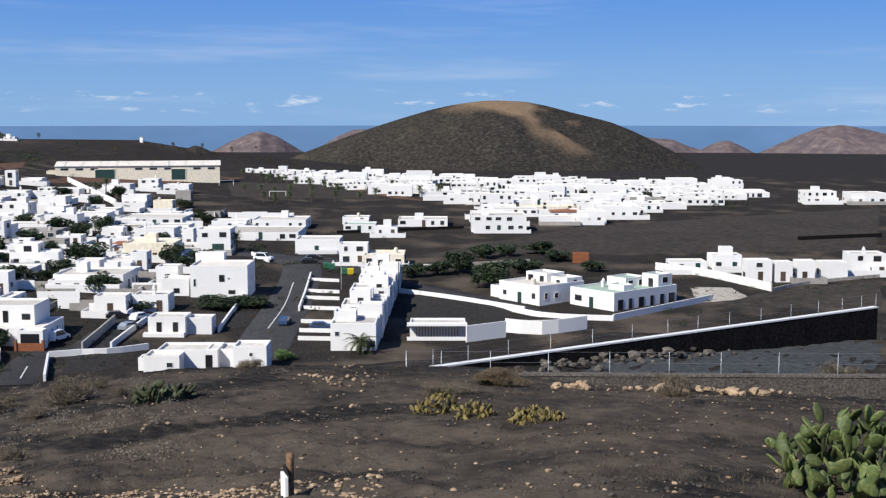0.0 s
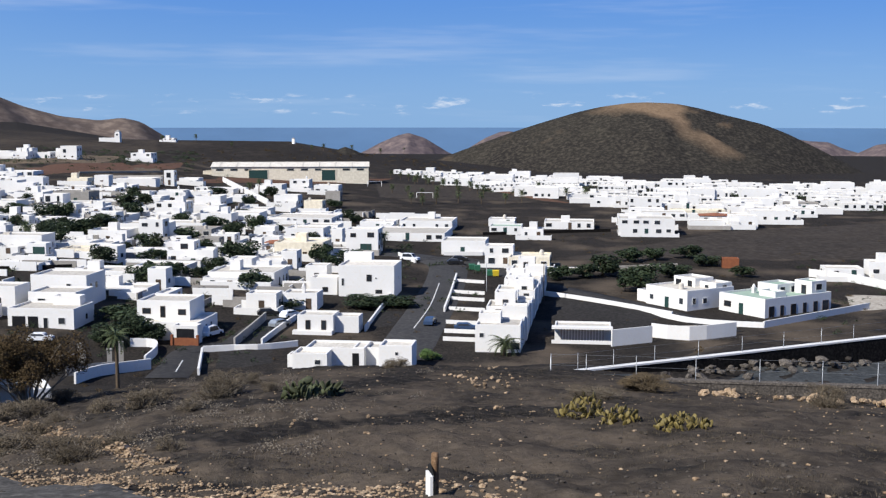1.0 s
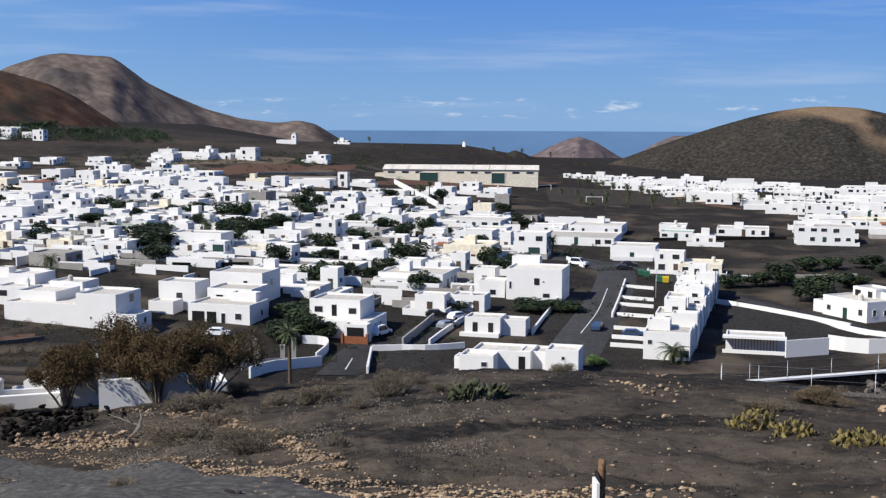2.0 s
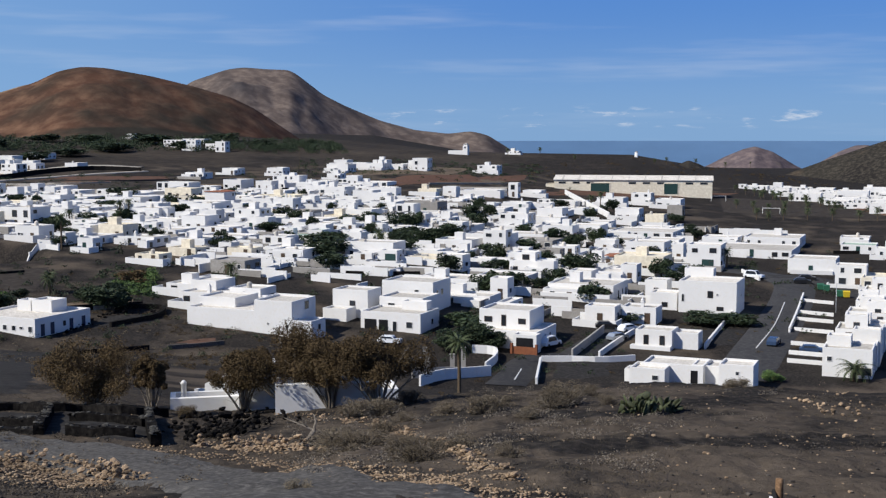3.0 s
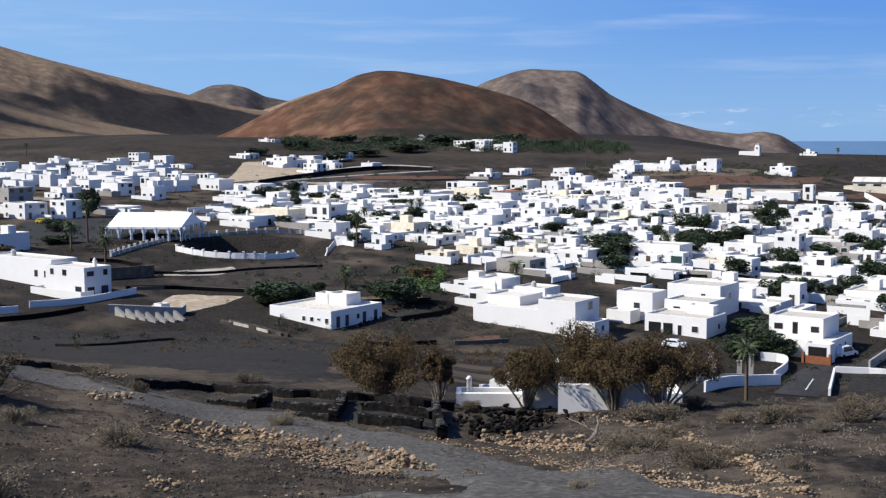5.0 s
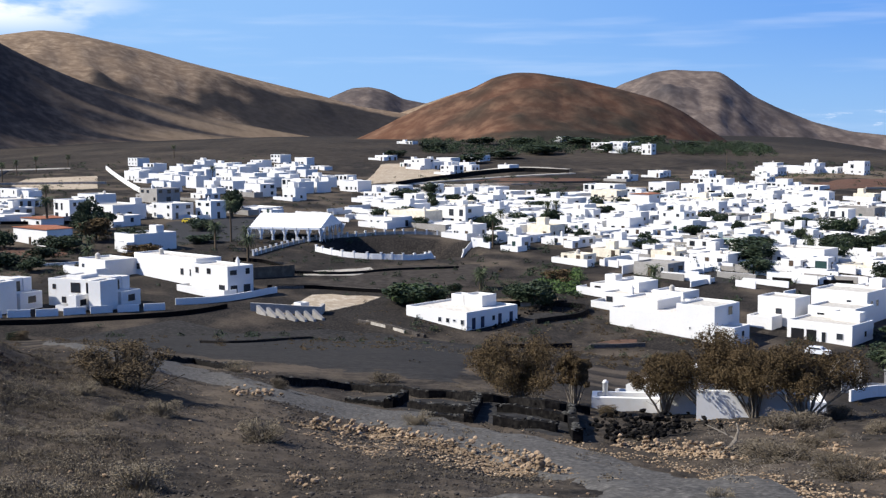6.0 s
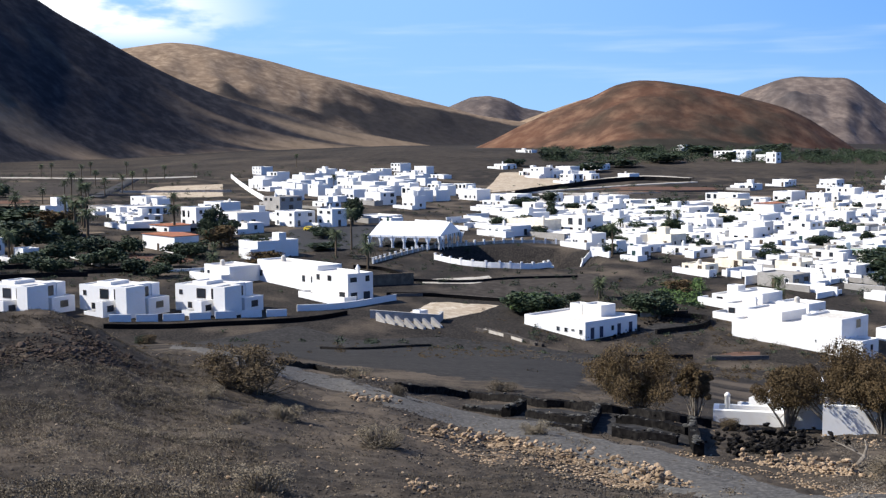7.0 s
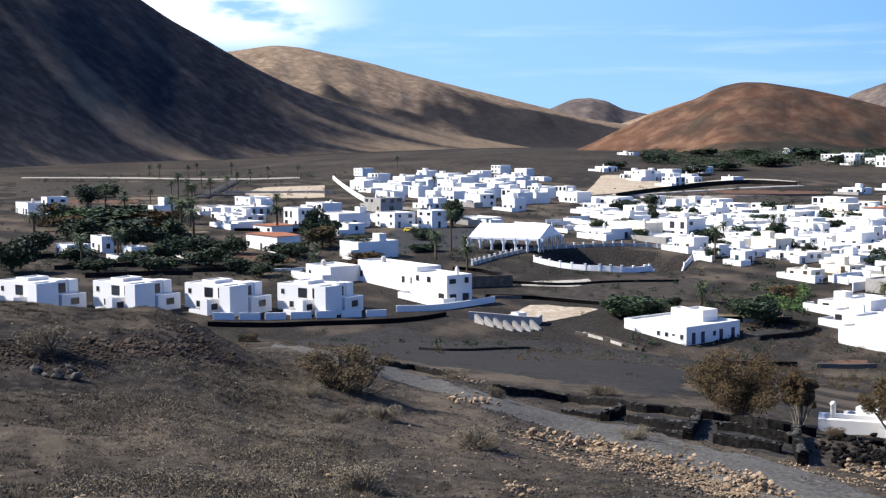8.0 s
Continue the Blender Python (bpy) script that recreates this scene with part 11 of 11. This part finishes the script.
car(-54.8, 210.4, 60, M_CAR_SILVER, "silver car parked in the side street", long=4.1, van=False)
car(-55.1, 219.3, 60, M_CAR_WHITE, "white car parked in the side street", long=4.1, van=False)
car(-59.5, 220.1, 20, M_CAR_DARK, "dark car parked before the gabled house", long=4.1, van=False)
car(-51.1, 281.2, 10, M_CAR_WHITE, "white pickup parked beside the big house", long=4.6, van=False)
car(-44.9, 303.0, -20, M_CAR_WHITE, "white delivery van at the kerb", long=5.0, van=True)
car(-32.4, 304.0, 10, M_CAR_DARK, "dark car parked at the crossing", long=4.1, van=False)
car(-32.8, 297.4, 12, M_CAR_DARK, "dark estate car parked at the crossing", long=4.1, van=False)
car(-28.5, 217.0, 85, M_CAR_BLUE, "blue car parked in the main street", long=4.1, van=False)
car(-21.5, 211.9, 5, M_CAR_BLUE, "blue car in a front yard", long=4.1, van=False)
car(-64.2, 200.6, 70, M_CAR_WHITE, "white van beside the garage house", long=4.4, van=True)
car(-295.9, 211.8, 20, M_BIN_YELLOW, "small yellow car on the square", long=3.9, van=False)
waste_bin(-27.8, 288.3, M_BIN_GREEN, "green plastic waste container at the street corner")
waste_bin(-26.3, 286.6, M_BIN_GREEN, "green plastic waste container at the street corner")
waste_bin(-22.7, 278.9, M_BIN_GREEN, "green plastic waste container at the street corner")
waste_bin(-21.3, 278.3, M_BIN_YELLOW, "yellow plastic waste container at the street corner")
# poles
lamp_post(-9.0, 244.5, 8.2, "wooden utility pole beside the street", wood=True)
lamp_post(-21.6, 256.5, 6.0, "slender metal street light pole", wood=False)
lamp_post(-318.9, 563.2, 13.5, "wooden utility pole beside the street", wood=True)
# gnarled dead branch on the slope
branch = thing("dead_branch", pose(-18.34, 32.18, gz(-18.34, 32.18), 0, 0, 30), "gnarled grey dead branch lying on the slope", "branch", data=limb_mesh("dead_branch", [[(-0.05, 0, 0.0, 0.06), (0.22, 0.3, 0.12, 0.07), (0.38, 0.9, 0.2, 0.075), (0.2, 1.5, 0.16, 0.06), (-0.2, 2.0, 0.22, 0.045), (-0.55, 2.3, 0.3, 0.02)], [(0.38, 0.9, 0.2, 0.05), (0.46, 1.2, 0.42, 0.035), (0.4, 1.4, 0.6, 0.015)], [(0.2, 1.5, 0.16, 0.04), (-0.05, 1.4, 0.4, 0.02)]], M_TWIG, 6))
# farm sheds behind the tamarisks
house((-31.22, 46.05, 3.05, 1.4, 0.95), turn=34, label="low white walled farm yard behind the stone walls", group="farm sheds", openings=False, plain=True)
house((-28.60, 46.35, 1.60, 1.6, 2.30), turn=32, label="small white outbuilding beside a low farm yard", group="farm sheds", openings=False, plain=True)
house((-24.43, 45.33, 4.51, 1.5, 1.65), turn=28, label="long low white outbuilding half hidden by trees", group="farm sheds", openings=False, plain=True)
house((-62.32, 112.98, 3.21, 1.6, 2.20), turn=29, label="white outbuilding half hidden by trees", group="farm sheds", openings=False, plain=True)
thing("chimney", pose(-31.89, 45.40, gz(-31.89, 45.40)), "small white chimney post with a rounded cap", "chimney", data=limb_mesh("chimney", [[(0, 0, -0.2, 0.13), (0, 0, 1.20, 0.12), (0, 0, 1.24, 0.16), (0, 0, 1.36, 0.06)]], M_WHITE, 8))
thing("lean_to", pose(-31.37, 47.71, gz(-31.37, 47.71), 0, 0, 15), "white lean-to wall with a sloping top", "wall", group="farm sheds", data=mesh_of("lean_to", [(-0.8, -0.1, -0.3), (0.8, -0.1, -0.3), (0.8, -0.1, 1.95), (-0.8, -0.1, 1.15), (-0.8, 0.1, -0.3), (0.8, 0.1, -0.3), (0.8, 0.1, 1.95), (-0.8, 0.1, 1.15)], [(0, 1, 2, 3), (5, 4, 7, 6), (3, 2, 6, 7), (1, 5, 6, 2), (4, 0, 3, 7), (4, 5, 1, 0)], M_WHITE))
line_wall("garden_wall", [(-35.99, 52.34), (-40.49, 63.94)], 0.7, 0.2, M_WHITE, "white rendered wall beside the farm yard", "wall", step=1.0, group="farm walls", uneven=0)
house((-39.0, 77.4, 4.9, 3.0, 1.8), turn=33, label="low white outbuilding half hidden by trees", group="farm sheds", openings=False)
# unfinished concrete frame by the white wall
concrete_pier(-77.1, 161.9, 3.3)
concrete_pier(-76.4, 166.1, 3.4)
concrete_pier(-75.3, 171.6, 3.3)
concrete_pier(-71.6, 164.2, 3.3)
concrete_pier(-69.4, 168.4, 3.2)
concrete_pier(-68.9, 171.6, 3.9)
line_wall("garden_wall", [(-80.7, 169.6), (-76.8, 176.1)], 1.3, 0.2, M_GREY, "bare grey blockwork wall", "wall", step=3.0, group="blockwork walls", uneven=0)
line_wall("garden_wall", [(-73.1, 161.7), (-67.5, 168.1)], 1.6, 0.2, M_GREY, "bare grey blockwork wall", "wall", step=3.0, group="blockwork walls", uneven=0)
# buttressed cistern at the edge of the ash field
buttress(-170.1, 136.6, 0.62)
buttress(-167.8, 137.0, 0.62)
buttress(-166.1, 137.7, 0.62)
buttress(-164.0, 138.2, 0.62)
buttress(-163.1, 139.6, 0.62)
buttress(-162.6, 141.2, 0.62)
buttress(-162.8, 143.4, 0.62)
line_wall("garden_wall", [(-173.3, 136.9), (-169.6, 140.8), (-164.9, 146.2), (-167.1, 148.9)], 1.5, 0.6, M_GREY, "grey concrete cistern edge", "wall", step=3.0, group="cistern walls", uneven=0)
house((-170.1, 146.2, 2.0, 2.0, 1.5), label="tiny white pump hut on the cistern", group="farm sheds", openings=False)
# rotated villas on the lane
house((20.0, 245.0, 11.6, 12.6, 3.9), (18.0, 248.0, 6.0, 5.0, 5.2), (12.6, 243.6, 4.0, 8.0, 2.5), (23.2, 249.0, 4.4, 4.4, 4.6), style="W", turn=-50, label="white villa with tall windows and stepped parapets", group="lane villas")
house((36.0, 240.5, 11.6, 18.5, 3.6), (34.0, 243.5, 5.0, 6.0, 4.9), (39.0, 247.0, 4.2, 4.2, 5.6), (38.0, 237.5, 4.0, 3.0, 4.3), (32.0, 247.5, 4.0, 5.0, 4.2), style="V", turn=-50, label="large white villa with pale green roof terrace", group="lane villas")
# low house with a dark pergola
pergola_house(-0.9, 202.9)
# scattered houses on the slopes above the village
house((-481.2, 500.0, 9.6, 7.9, 4.2), label="white house standing alone on the slope above the village", group="slope houses")
house((-465.7, 498.4, 8.2, 8.4, 4.3), label="white house standing alone on the slope above the village", group="slope houses")
house((-480.8, 527.7, 11.2, 8.2, 4.5), label="white house standing alone on the slope above the village", group="slope houses")
house((-454.8, 514.4, 8.9, 6.1, 3.8), label="white house standing alone on the slope above the village", group="slope houses")
house((-485.1, 690.9, 15.6, 8.8, 4.9), label="white house standing alone on the slope above the village", group="slope houses")
house((-487.5, 718.1, 17.6, 8.7, 4.2), label="white house standing alone on the slope above the village", group="slope houses")
house((-448.2, 683.4, 13.6, 7.4, 4.1), label="white house standing alone on the slope above the village", group="slope houses")
house((-322.3, 619.9, 8.4, 7.6, 4.0), label="white house standing alone on the slope above the village", group="slope houses")
house((-307.5, 612.0, 9.5, 6.0, 3.4), label="white house standing alone on the slope above the village", group="slope houses")
house((-299.8, 625.2, 7.7, 6.8, 4.4), label="white house standing alone on the slope above the village", group="slope houses")
house((-279.3, 618.5, 9.4, 8.3, 3.3), label="white house standing alone on the slope above the village", group="slope houses")
house((-430.1, 521.4, 8.1, 8.4, 3.3), label="white house standing alone on the slope above the village", group="slope houses")
house((-485.1, 516.5, 8.5, 7.9, 3.4), label="white house standing alone on the slope above the village", group="slope houses")
house((-459.9, 505.8, 9.5, 6.0, 4.3), label="white house standing alone on the slope above the village", group="slope houses")
house((-445.3, 505.9, 9.3, 6.6, 3.4), label="white house standing alone on the slope above the village", group="slope houses")
